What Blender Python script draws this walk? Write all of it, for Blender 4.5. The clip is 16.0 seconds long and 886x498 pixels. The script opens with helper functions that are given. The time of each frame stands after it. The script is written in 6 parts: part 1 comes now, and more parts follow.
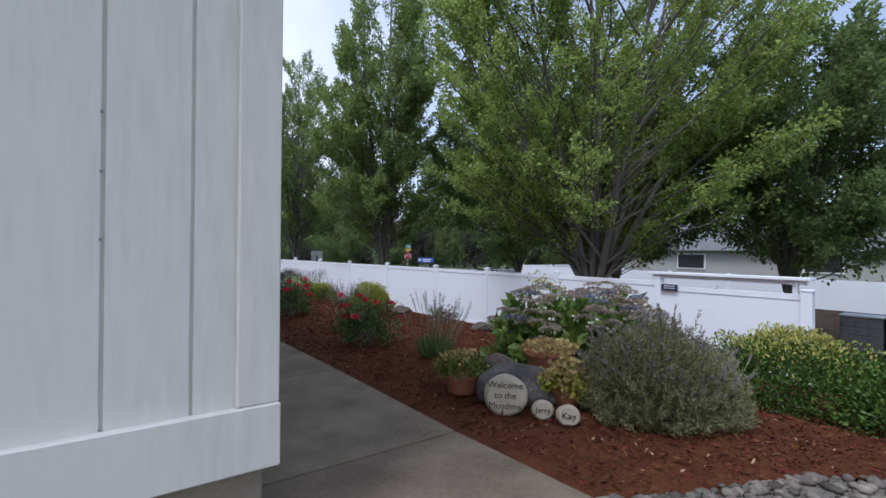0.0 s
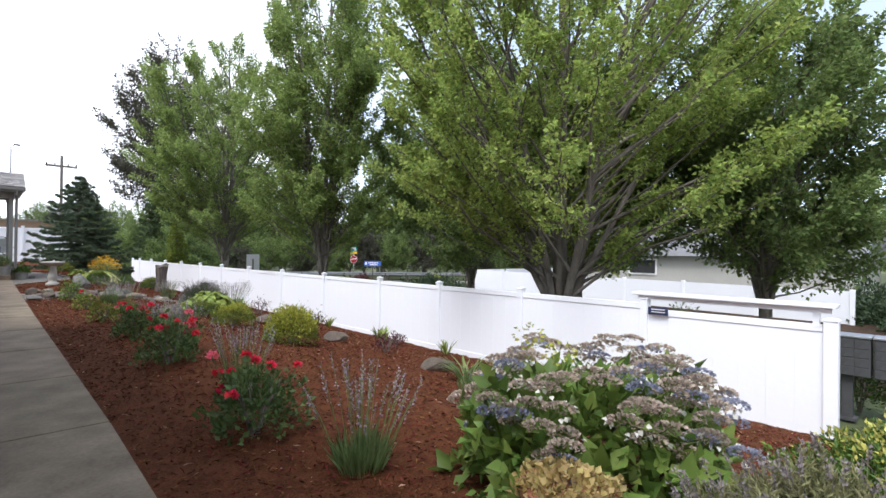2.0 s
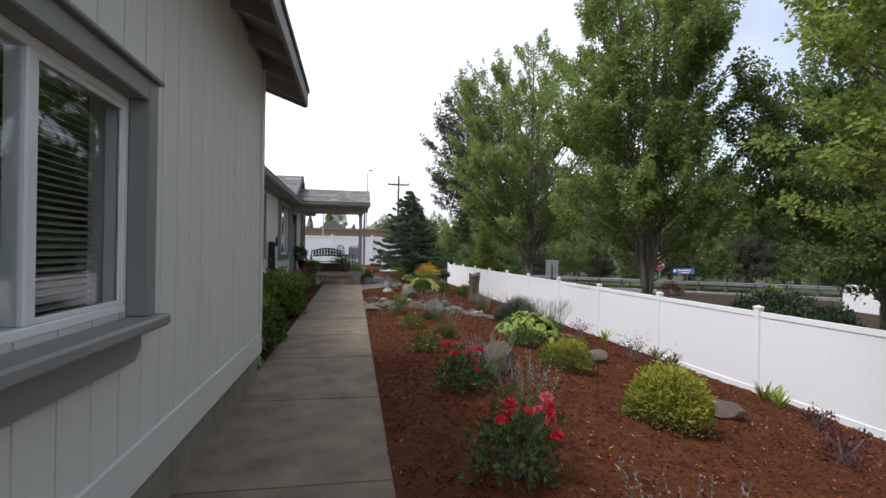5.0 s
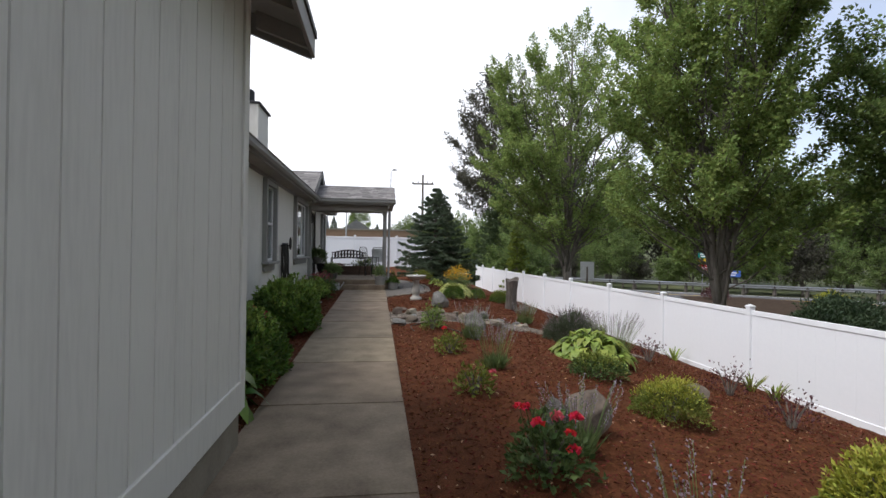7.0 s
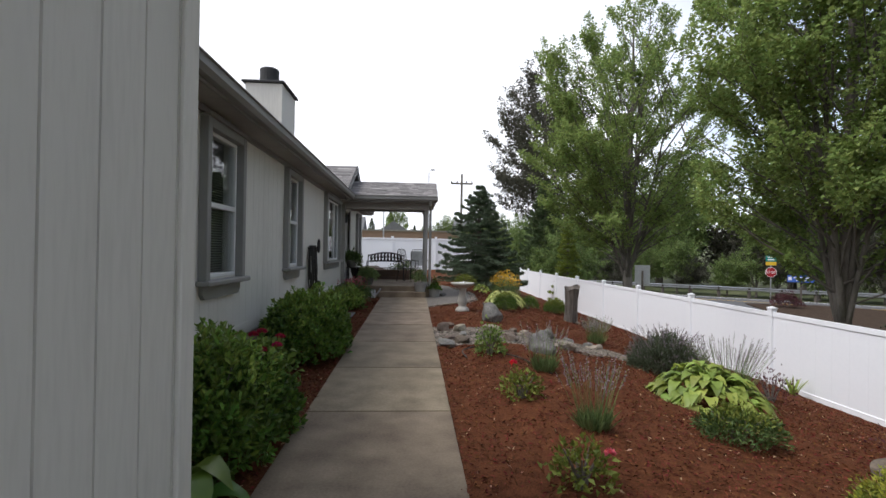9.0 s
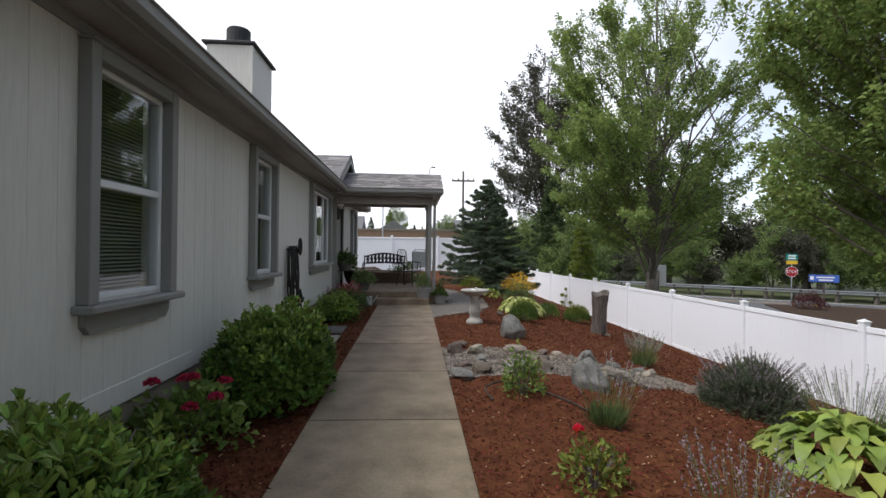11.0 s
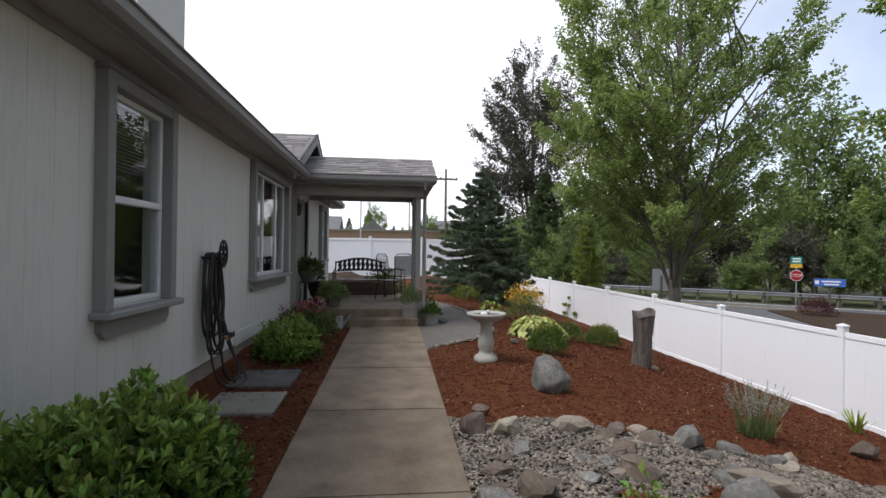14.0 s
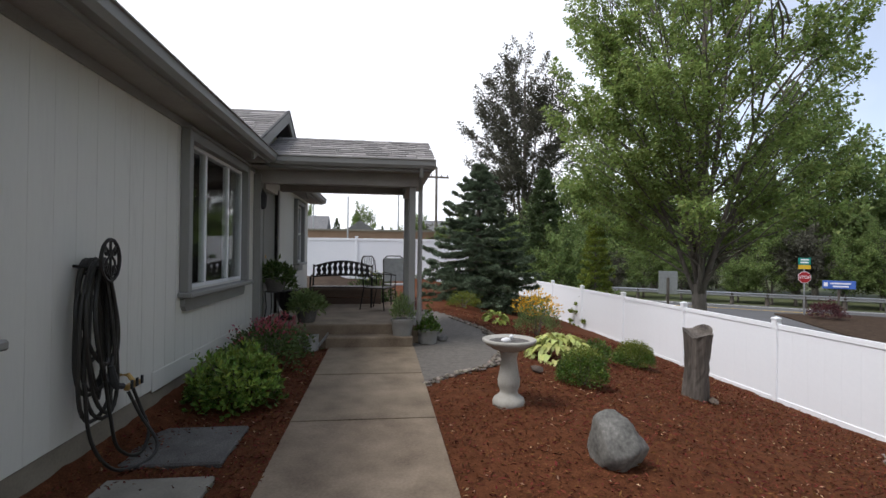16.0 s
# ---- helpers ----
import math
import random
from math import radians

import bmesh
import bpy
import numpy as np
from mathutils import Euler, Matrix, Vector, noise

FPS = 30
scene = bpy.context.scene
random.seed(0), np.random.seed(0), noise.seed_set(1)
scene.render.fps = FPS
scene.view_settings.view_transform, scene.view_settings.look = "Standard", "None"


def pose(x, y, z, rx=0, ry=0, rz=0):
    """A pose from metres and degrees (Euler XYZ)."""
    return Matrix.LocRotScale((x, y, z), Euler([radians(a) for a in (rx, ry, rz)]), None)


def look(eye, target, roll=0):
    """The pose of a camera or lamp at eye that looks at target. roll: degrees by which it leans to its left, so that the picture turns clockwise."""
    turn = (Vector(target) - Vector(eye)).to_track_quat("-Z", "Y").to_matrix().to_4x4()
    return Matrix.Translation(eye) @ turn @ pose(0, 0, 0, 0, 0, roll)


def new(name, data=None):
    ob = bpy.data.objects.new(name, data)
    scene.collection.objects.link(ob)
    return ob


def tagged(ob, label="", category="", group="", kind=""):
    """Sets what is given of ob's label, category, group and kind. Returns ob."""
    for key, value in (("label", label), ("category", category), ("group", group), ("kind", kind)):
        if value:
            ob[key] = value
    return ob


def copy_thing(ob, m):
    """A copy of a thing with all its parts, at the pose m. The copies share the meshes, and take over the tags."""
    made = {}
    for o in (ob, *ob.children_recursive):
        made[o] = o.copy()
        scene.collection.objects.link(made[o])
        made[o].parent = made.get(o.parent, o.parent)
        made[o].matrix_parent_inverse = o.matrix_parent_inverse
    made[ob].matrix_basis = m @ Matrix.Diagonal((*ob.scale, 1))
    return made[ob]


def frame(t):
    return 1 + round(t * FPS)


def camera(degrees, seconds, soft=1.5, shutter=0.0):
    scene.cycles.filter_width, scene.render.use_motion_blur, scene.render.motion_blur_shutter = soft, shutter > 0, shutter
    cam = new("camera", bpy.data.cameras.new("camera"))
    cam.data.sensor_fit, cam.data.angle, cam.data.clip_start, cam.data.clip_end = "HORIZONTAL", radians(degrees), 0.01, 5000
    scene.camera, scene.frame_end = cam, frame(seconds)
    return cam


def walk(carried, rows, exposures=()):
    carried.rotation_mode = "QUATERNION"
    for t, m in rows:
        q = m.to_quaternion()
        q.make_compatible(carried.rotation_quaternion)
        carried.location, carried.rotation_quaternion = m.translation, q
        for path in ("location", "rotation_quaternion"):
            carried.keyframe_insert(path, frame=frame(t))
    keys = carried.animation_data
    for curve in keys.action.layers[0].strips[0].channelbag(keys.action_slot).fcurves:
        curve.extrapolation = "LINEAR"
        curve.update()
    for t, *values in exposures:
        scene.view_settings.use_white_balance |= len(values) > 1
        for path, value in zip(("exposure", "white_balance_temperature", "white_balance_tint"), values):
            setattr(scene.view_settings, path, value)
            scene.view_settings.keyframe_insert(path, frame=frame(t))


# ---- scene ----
cam = camera(85.0, 16.0)
METRES, EYE, TILT, LEAN, TURN = 13.3, 0.91, 0.0, 0.0, -37.5
ROWS = [
    (0.0, 0.0, 0.0, 0.0, -0.0, 0.19, -0.54),
    (0.5, 0.0008, 0.0311, 0.003, -5.85, 0.17, -0.56),
    (1.0, 0.0032, 0.0643, 0.0091, -11.2, 0.18, -0.39),
    (1.5, 0.0088, 0.0922, 0.0109, -11.75, 0.15, -0.32),
    (2.0, 0.006, 0.1204, 0.015, -6.04, 0.36, -0.69),
    (2.5, -0.0042, 0.1472, 0.0212, 0.02, 0.42, -0.75),
    (3.0, -0.014, 0.1741, 0.0253, 8.14, 0.36, -0.8),
    (3.5, -0.0301, 0.2008, 0.0278, 17.6, 0.18, -1.05),
    (4.0, -0.0478, 0.2284, 0.0296, 21.22, 0.26, -0.98),
    (4.5, -0.0648, 0.2575, 0.03, 25.09, 0.15, -0.98),
    (7.0, -0.1589, 0.3788, 0.0338, 29.81, 0.18, -0.82),
    (7.5, -0.1805, 0.4028, 0.0344, 31.45, 0.14, -1.01),
    (8.0, -0.1991, 0.4276, 0.0351, 31.76, 0.26, -0.84),
    (8.5, -0.217, 0.4512, 0.0364, 33.31, 0.34, -0.92),
    (9.0, -0.239, 0.4728, 0.0369, 34.15, 0.27, -0.95),
    (9.5, -0.2582, 0.4974, 0.0366, 34.44, 0.17, -0.83),
    (12.0, -0.3608, 0.6158, 0.0413, 33.66, 0.24, -0.78),
    (12.5, -0.382, 0.6395, 0.0422, 33.29, 0.32, -0.88),
    (13.0, -0.4019, 0.6652, 0.0431, 32.64, 0.33, -0.67),
    (13.5, -0.4198, 0.6928, 0.0441, 32.2, 0.33, -0.66),
    (14.0, -0.441, 0.7174, 0.0446, 31.65, 0.35, -0.7),
    (14.5, -0.4573, 0.7425, 0.0446, 31.04, 0.3, -0.61),
    (15.0, -0.4776, 0.7669, 0.045, 30.8, 0.38, -0.84),
    (15.5, -0.4986, 0.7912, 0.0451, 30.5, 0.48, -0.67),
    (16.0, -0.5176, 0.8176, 0.0466, 30.32, 0.41, -0.66),
]
walk(cam, [(t, pose(0, 0, EYE, TILT, LEAN, TURN) @ pose(METRES * x, METRES * y, METRES * z, 90 + pitch, roll, yaw)) for t, x, y, z, yaw, pitch, roll in ROWS],
     [(0.0, -0.3, 5550, 15), (0.5, 0.04, 5750, 13), (1.5, 0.46, 6050, 12), (2.0, 0.5, 6100, 13), (3.0, 0.3, 6250, 13), (4.5, 0.06, 6350, 13), (7.0, 0.0, 6350, 13), (16.0, 0.0, 6350, 13)])

# world and light: a bright, thinly clouded sky with a veiled sun behind the house
world = bpy.data.worlds.new("sky")
scene.world = world
world.use_nodes = True
wt = world.node_tree
wt.nodes.clear()
SUN_EL, SUN_AZ = radians(60), radians(255)   # azimuth clockwise from +y
w_out = wt.nodes.new("ShaderNodeOutputWorld")
w_bg = wt.nodes.new("ShaderNodeBackground")
w_sky = wt.nodes.new("ShaderNodeTexSky")
w_sky.sky_type = "NISHITA"
w_sky.sun_disc = False
w_sky.sun_elevation, w_sky.sun_rotation = SUN_EL, SUN_AZ
w_sky.air_density, w_sky.dust_density = 1.0, 1.5
w_scale = wt.nodes.new("ShaderNodeVectorMath")
w_scale.operation = "SCALE"
w_scale.inputs["Scale"].default_value = 0.185
w_coord = wt.nodes.new("ShaderNodeTexCoord")
w_noise = wt.nodes.new("ShaderNodeTexNoise")
w_noise.inputs["Scale"].default_value = 1.6
w_noise.inputs["Detail"].default_value = 5
w_noise.inputs["Roughness"].default_value = 0.55
w_dot = wt.nodes.new("ShaderNodeVectorMath")
w_dot.operation = "DOT_PRODUCT"
w_dot.inputs[1].default_value = (0.80, -0.10, 0.55)
w_add = wt.nodes.new("ShaderNodeMath")
w_add.operation = "MULTIPLY_ADD"
w_add.inputs[1].default_value = -0.86
w_ramp = wt.nodes.new("ShaderNodeMapRange")
w_ramp.inputs["From Min"].default_value = -0.02
w_ramp.inputs["From Max"].default_value = 0.34
w_ramp.inputs["To Min"].default_value = 0.3
w_mix = wt.nodes.new("ShaderNodeMix")
w_mix.data_type = "RGBA"
w_mix.inputs["B"].default_value = (1.30, 1.33, 1.38, 1)
wl = wt.links.new
wl(w_coord.outputs["Generated"], w_noise.inputs["Vector"])
wl(w_coord.outputs["Generated"], w_dot.inputs[0])
wl(w_dot.outputs["Value"], w_add.inputs[0])
wl(w_noise.outputs["Fac"], w_add.inputs[2])
wl(w_add.outputs[0], w_ramp.inputs["Value"])
wl(w_sky.outputs["Color"], w_scale.inputs[0])
wl(w_ramp.outputs[0], w_mix.inputs["Factor"])
wl(w_scale.outputs["Vector"], w_mix.inputs["A"])
wl(w_mix.outputs["Result"], w_bg.inputs["Color"])
wl(w_bg.outputs[0], w_out.inputs["Surface"])
w_bg.inputs["Strength"].default_value = 1.0

sun = bpy.data.lights.new("sun", "SUN")
sun.energy, sun.angle, sun.color = 2.7, radians(20), (1.0, 0.975, 0.94)
sun_ob = new("sun", sun)
sun_ob.matrix_world = look((math.sin(SUN_AZ) * math.cos(SUN_EL) * 50, math.cos(SUN_AZ) * math.cos(SUN_EL) * 50, math.sin(SUN_EL) * 50), (0, 0, 0))

# ---- materials ----


def material(name, colors, scale=8.0, rough=0.7, bump=0.2, fine=60.0, metal=0.0, per="", spread=0.25, stretch=(1, 1, 1), spec=0.4, translucent=0.0, fine_mix=0.35):
    """Two noises blend the colours; per: 'island' or 'object' also shifts value piece by piece."""
    m = bpy.data.materials.new(name)
    m.use_nodes = True
    nt = m.node_tree
    n, l = nt.nodes, nt.links.new
    b = n["Principled BSDF"]
    b.inputs["Roughness"].default_value, b.inputs["Metallic"].default_value = rough, metal
    b.inputs["Specular IOR Level"].default_value = spec
    co = n.new("ShaderNodeTexCoord")
    mp = n.new("ShaderNodeMapping")
    mp.inputs["Scale"].default_value = stretch
    l(co.outputs["Object"], mp.inputs["Vector"])
    a, f = n.new("ShaderNodeTexNoise"), n.new("ShaderNodeTexNoise")
    a.inputs["Scale"].default_value, a.inputs["Detail"].default_value = scale, 4
    f.inputs["Scale"].default_value, f.inputs["Detail"].default_value = fine, 3
    for q in (a, f):
        l(mp.outputs["Vector"], q.inputs["Vector"])
    mx = n.new("ShaderNodeMix")
    mx.inputs["Factor"].default_value = fine_mix
    l(a.outputs["Fac"], mx.inputs["A"])
    l(f.outputs["Fac"], mx.inputs["B"])
    ramp = n.new("ShaderNodeValToRGB")
    e = ramp.color_ramp.elements
    while len(e) < len(colors):
        e.new(0.5)
    for i, c in enumerate(colors):
        e[i].position = 0.3 + 0.4 * i / max(1, len(colors) - 1)
        e[i].color = (*c, 1)
    l(mx.outputs["Result"], ramp.inputs["Fac"])
    col = ramp.outputs["Color"]
    if per:
        if per == "island":
            g = n.new("ShaderNodeNewGeometry")
            r = g.outputs["Random Per Island"]
        else:
            g = n.new("ShaderNodeObjectInfo")
            r = g.outputs["Random"]
        rg = n.new("ShaderNodeMapRange")
        rg.inputs["To Min"].default_value, rg.inputs["To Max"].default_value = 1 - spread, 1 + spread
        l(r, rg.inputs["Value"])
        hs = n.new("ShaderNodeHueSaturation")
        l(rg.outputs[0], hs.inputs["Value"])
        rh = n.new("ShaderNodeMapRange")
        rh.inputs["To Min"].default_value, rh.inputs["To Max"].default_value = 0.5 - spread * 0.07, 0.5 + spread * 0.05
        fr = n.new("ShaderNodeMath")
        fr.operation = "FRACT"
        ml = n.new("ShaderNodeMath")
        ml.operation = "MULTIPLY"
        ml.inputs[1].default_value = 17.3
        l(r, ml.inputs[0])
        l(ml.outputs[0], fr.inputs[0])
        l(fr.outputs[0], rh.inputs["Value"])
        l(rh.outputs[0], hs.inputs["Hue"])
        l(col, hs.inputs["Color"])
        col = hs.outputs["Color"]
    l(col, b.inputs["Base Color"])
    if bump:
        bp = n.new("ShaderNodeBump")
        bp.inputs["Strength"].default_value, bp.inputs["Distance"].default_value = bump, 0.01
        l(mx.outputs["Result"], bp.inputs["Height"])
        l(bp.outputs["Normal"], b.inputs["Normal"])
    if translucent:
        tr = n.new("ShaderNodeBsdfTranslucent")
        l(col, tr.inputs["Color"])
        ms = n.new("ShaderNodeMixShader")
        ms.inputs["Fac"].default_value = translucent
        l(b.outputs[0], ms.inputs[1])
        l(tr.outputs[0], ms.inputs[2])
        l(ms.outputs[0], n["Material Output"].inputs["Surface"])
    return m


def leafmat(name, c0, c1, spread=0.35, translucent=0.3, rough=0.55):
    return material(name, [c0, c1], scale=1.2, fine=9, rough=rough, bump=0, per="island", spread=spread, translucent=translucent, spec=0.3)


M = {}
M["siding"] = material("painted_siding", [(.565, .545, .49), (.66, .638, .575), (.625, .603, .545)], scale=1.3, fine=45, rough=.6, bump=.12, stretch=(1, 1, .12))
M["trim"] = material("grey_trim_paint", [(.22, .215, .2), (.255, .25, .233)], scale=3, fine=70, rough=.55, bump=.08, stretch=(1, 1, .3))
M["white"] = material("white_vinyl", [(.78, .80, .83), (.83, .845, .87)], scale=1.0, fine=20, rough=.4, bump=.02)
M["frame"] = material("white_window_frame", [(.68, .68, .67), (.76, .76, .75)], scale=3, fine=40, rough=.4, bump=.02)
M["concrete"] = material("walk_concrete", [(.108, .08, .051), (.183, .143, .095), (.258, .207, .141)], scale=3.2, fine=55, rough=.85, bump=.35, fine_mix=.3, per="object", spread=.12)
M["foundation"] = material("foundation_concrete", [(.19, .158, .118), (.29, .25, .195)], scale=4, fine=60, rough=.9, bump=.3)
M["mulch"] = material("bark_mulch", [(.033, .0112, .0048), (.088, .031, .0128), (.145, .055, .025)], scale=9, fine=90, rough=.95, bump=1.0, fine_mix=.6, spec=.1)
M["chip"] = material("bark_chip", [(.062, .0205, .0086), (.154, .055, .0245)], scale=8, fine=80, rough=.9, bump=.3, per="island", spread=.6, spec=.15)
M["chip_pale"] = material("pale_wood_chip", [(.26, .15, .08), (.42, .28, .17)], scale=8, fine=80, rough=.9, bump=.3, per="island", spread=.4)
M["gravel"] = material("river_gravel", [(.06, .051, .041), (.25, .213, .168)], scale=6, fine=60, rough=.85, bump=.2, per="island", spread=.55)
M["gravel_bed"] = material("crushed_gravel", [(.06, .052, .043), (.15, .13, .105), (.25, .22, .18)], scale=30, fine=140, rough=.95, bump=.8, fine_mix=.6)
M["patio"] = material("fine_gravel_patio", [(.065, .057, .049), (.12, .108, .093), (.175, .158, .138)], scale=14, fine=160, rough=.95, bump=.5, fine_mix=.6)
M["rock"] = material("grey_boulder", [(.05, .05, .043), (.155, .15, .136), (.32, .31, .28)], scale=4, fine=40, rough=.85, bump=.6, per="object", spread=.2)
M["rock_dark"] = material("dark_basalt", [(.026, .023, .021), (.08, .07, .063), (.17, .148, .13)], scale=7, fine=45, rough=.8, bump=1.0)
M["rock_brown"] = material("brown_fieldstone", [(.05, .039, .030), (.12, .093, .07), (.205, .165, .125)], scale=4, fine=35, rough=.85, bump=.6, per="object", spread=.2)
M["pale_stone"] = material("pale_painted_stone", [(.31, .265, .19), (.44, .385, .285)], scale=6, fine=50, rough=.8, bump=.2)
M["ink"] = material("black_lettering", [(.02, .02, .02), (.03, .03, .03)], rough=.6, bump=0)
M["shingle"] = material("asphalt_shingle", [(.14, .133, .126), (.27, .255, .245)], scale=30, fine=160, rough=.95, bump=.5, per="island", spread=.35)
M["roof"] = material("roof_underlay", [(.1, .095, .09), (.16, .15, .145)], scale=20, fine=120, rough=.95, bump=.4)
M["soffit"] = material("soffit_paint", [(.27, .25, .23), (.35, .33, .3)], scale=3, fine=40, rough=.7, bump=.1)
M["bark"] = material("tree_bark", [(.085, .073, .06), (.21, .185, .16)], scale=7, fine=40, rough=.95, bump=.8, stretch=(1, 1, .25))
M["brownwood"] = material("brown_planter_wood", [(.06, .04, .028), (.12, .085, .06)], scale=6, fine=50, rough=.85, bump=.4, stretch=(.2, 1, 1), per="object", spread=.2)
M["mulch_old"] = material("weathered_dark_mulch", [(.022, .015, .010), (.05, .034, .023), (.085, .06, .043)], scale=3, fine=40, rough=.95, bump=.6, fine_mix=.6, spec=.1)
M["rock_tan"] = material("tan_creek_stone", [(.14, .115, .085), (.25, .215, .165), (.36, .315, .25)], scale=6, fine=50, rough=.85, bump=.5, per="object", spread=.25)
M["stumpwood"] = material("weathered_wood", [(.03, .025, .021), (.095, .081, .069), (.18, .158, .137)], scale=8, fine=40, rough=.95, bump=.9, stretch=(1, 1, .12))
M["maple"] = leafmat("maple_leaf", (.165, .23, .064), (.29, .385, .12), translucent=.53)
M["maple_bright"] = leafmat("bright_maple_leaf", (.22, .3, .068), (.385, .48, .135), translucent=.55)
M["lavdusk"] = leafmat("dusky_lavender_leaf", (.07, .095, .05), (.15, .175, .11), translucent=.2)
M["maple2"] = leafmat("darker_maple_leaf", (.125, .18, .058), (.22, .3, .1), translucent=.48)
M["darkleaf"] = leafmat("far_tree_leaf", (.06, .062, .043), (.115, .112, .08))
M["arbor"] = leafmat("arborvitae_leaf", (.13, .18, .03), (.27, .33, .06))
M["hydrleaf"] = leafmat("hydrangea_leaf", (.1, .165, .03), (.21, .3, .07), rough=.45)
M["hosta_pale"] = leafmat("pale_hosta_leaf", (.3, .36, .08), (.58, .6, .24), rough=.45)
M["conifer"] = leafmat("spruce_needle", (.075, .115, .068), (.18, .235, .15), translucent=.2)
M["fir"] = leafmat("fir_needle", (.045, .075, .03), (.11, .155, .065), translucent=.2)
M["juniper"] = leafmat("juniper_leaf", (.022, .043, .018), (.06, .092, .04), translucent=.15)
M["freshleaf"] = leafmat("fresh_shrub_leaf", (.11, .19, .032), (.3, .42, .09), spread=.5, translucent=.3, rough=.33)
M["hedge"] = leafmat("glossy_shrub_leaf", (.04, .085, .014), (.12, .205, .034), spread=.5, translucent=.22, rough=.33)
M["lime"] = leafmat("chartreuse_leaf", (.24, .26, .03), (.42, .43, .07))
M["hosta"] = leafmat("hosta_leaf", (.15, .22, .035), (.34, .41, .1), rough=.45)
M["cream"] = leafmat("cream_leaf", (.36, .35, .06), (.54, .51, .15))
M["green"] = leafmat("rose_leaf", (.05, .085, .025), (.11, .17, .05))
M["yellowgreen"] = leafmat("young_leaf", (.1, .14, .02), (.22, .25, .05))
M["lavleaf"] = leafmat("lavender_leaf", (.13, .19, .065), (.23, .31, .12), translucent=.35)
M["lavgrey"] = leafmat("grey_lavender_leaf", (.16, .168, .07), (.33, .32, .155), translucent=.3)
M["lavflower"] = leafmat("lavender_flower", (.25, .2, .25), (.42, .35, .41), translucent=.3)
M["lavspent"] = leafmat("spent_lavender_spike", (.17, .145, .14), (.3, .26, .26), translucent=.15)
M["dryflower"] = leafmat("dry_flower_spike", (.25, .22, .22), (.4, .37, .37), translucent=.1)
M["rosered"] = leafmat("red_rose_petal", (.55, .012, .025), (.8, .06, .08), spread=.2)
M["crimson"] = leafmat("crimson_floret", (.36, .012, .04), (.58, .04, .09), spread=.3, translucent=.2)
M["rosepink"] = leafmat("pink_rose_petal", (.7, .1, .14), (.8, .25, .25), spread=.2)
M["hydr"] = leafmat("faded_hydrangea_bloom", (.3, .24, .19), (.5, .42, .32), spread=.35)
M["hydrblue"] = leafmat("blue_hydrangea_bloom", (.19, .205, .29), (.36, .37, .45), spread=.25)
M["white_petal"] = leafmat("white_floret", (.62, .6, .52), (.8, .78, .7), spread=.15)
M["sedum"] = leafmat("sedum_rosette", (.36, .26, .08), (.55, .45, .2), spread=.3)
M["redleaf"] = leafmat("red_barberry_leaf", (.28, .05, .065), (.46, .13, .14))
M["burgundy"] = leafmat("burgundy_leaf", (.06, .02, .025), (.14, .05, .05))
M["orange"] = leafmat("orange_daisy_petal", (.62, .37, .03), (.78, .5, .06), spread=.2)
M["grass"] = material("field_grass", [(.04, .055, .02), (.08, .095, .035), (.14, .135, .065)], scale=.35, fine=8, rough=.95, bump=.3)
M["asphalt"] = material("asphalt", [(.07, .07, .072), (.12, .12, .122)], scale=.5, fine=60, rough=.9, bump=.3)
M["terracotta"] = material("terracotta", [(.26, .1, .05), (.36, .15, .085)], scale=8, fine=50, rough=.8, bump=.2)
M["greypot"] = material("grey_stone_pot", [(.2, .19, .175), (.28, .27, .25)], scale=6, fine=60, rough=.85, bump=.3)
M["iron"] = material("dark_cast_iron", [(.015, .014, .013), (.035, .03, .028)], scale=20, fine=80, rough=.5, bump=.15, metal=.6)
M["rubber"] = material("dark_hose", [(.013, .012, .01), (.032, .028, .023)], scale=9, fine=50, rough=.5, bump=.05)
M["steel"] = material("galvanised_steel", [(.35, .36, .37), (.5, .51, .52)], scale=12, fine=50, rough=.4, bump=.05, metal=.8)
M["brass"] = material("brass", [(.4, .25, .08), (.5, .33, .12)], rough=.4, bump=0, metal=.8)
M["blackmetal"] = material("black_flue_metal", [(.012, .012, .012), (.03, .03, .03)], rough=.6, bump=.05)
M["blind"] = material("blind_slat", [(.24, .225, .215), (.3, .28, .265)], rough=.6, bump=0)
# the dimness of the unlit rooms is put into this base colour
M["dark"] = material("unlit_room_dark", [(.10, .095, .09), (.14, .13, .12)], rough=.9, bump=0)
M["brownbox"] = material("brown_mailbox_paint", [(.04, .04, .042), (.075, .075, .077)], scale=6, fine=30, rough=.6, bump=.05)
M["tanwall"] = material("tan_block_wall", [(.2, .13, .085), (.26, .17, .115)], scale=1, fine=14, rough=.9, bump=.2)
M["roofgrey"] = material("far_roof", [(.12, .12, .12), (.18, .18, .18)], scale=2, fine=20, rough=.9, bump=.1)
M["paleside"] = material("pale_house_siding", [(.34, .33, .3), (.4, .39, .36)], scale=1, fine=10, rough=.7, bump=.05)
M["signblue"] = material("blue_sign", [(.05, .12, .42), (.06, .14, .46)], rough=.5, bump=0)
M["signred"] = material("red_sign", [(.3, .01, .015), (.34, .015, .02)], rough=.5, bump=0)
M["signgreen"] = material("green_sign", [(.0, .2, .16), (.01, .24, .19)], rough=.5, bump=0)
M["signyellow"] = material("yellow_sign", [(.6, .38, .02), (.65, .42, .03)], rough=.5, bump=0)
M["signwhite"] = material("white_sign_face", [(.7, .7, .7), (.76, .76, .76)], rough=.5, bump=0)
M["navy"] = material("navy_plaque", [(.015, .02, .06), (.02, .03, .08)], rough=.5, bump=0)
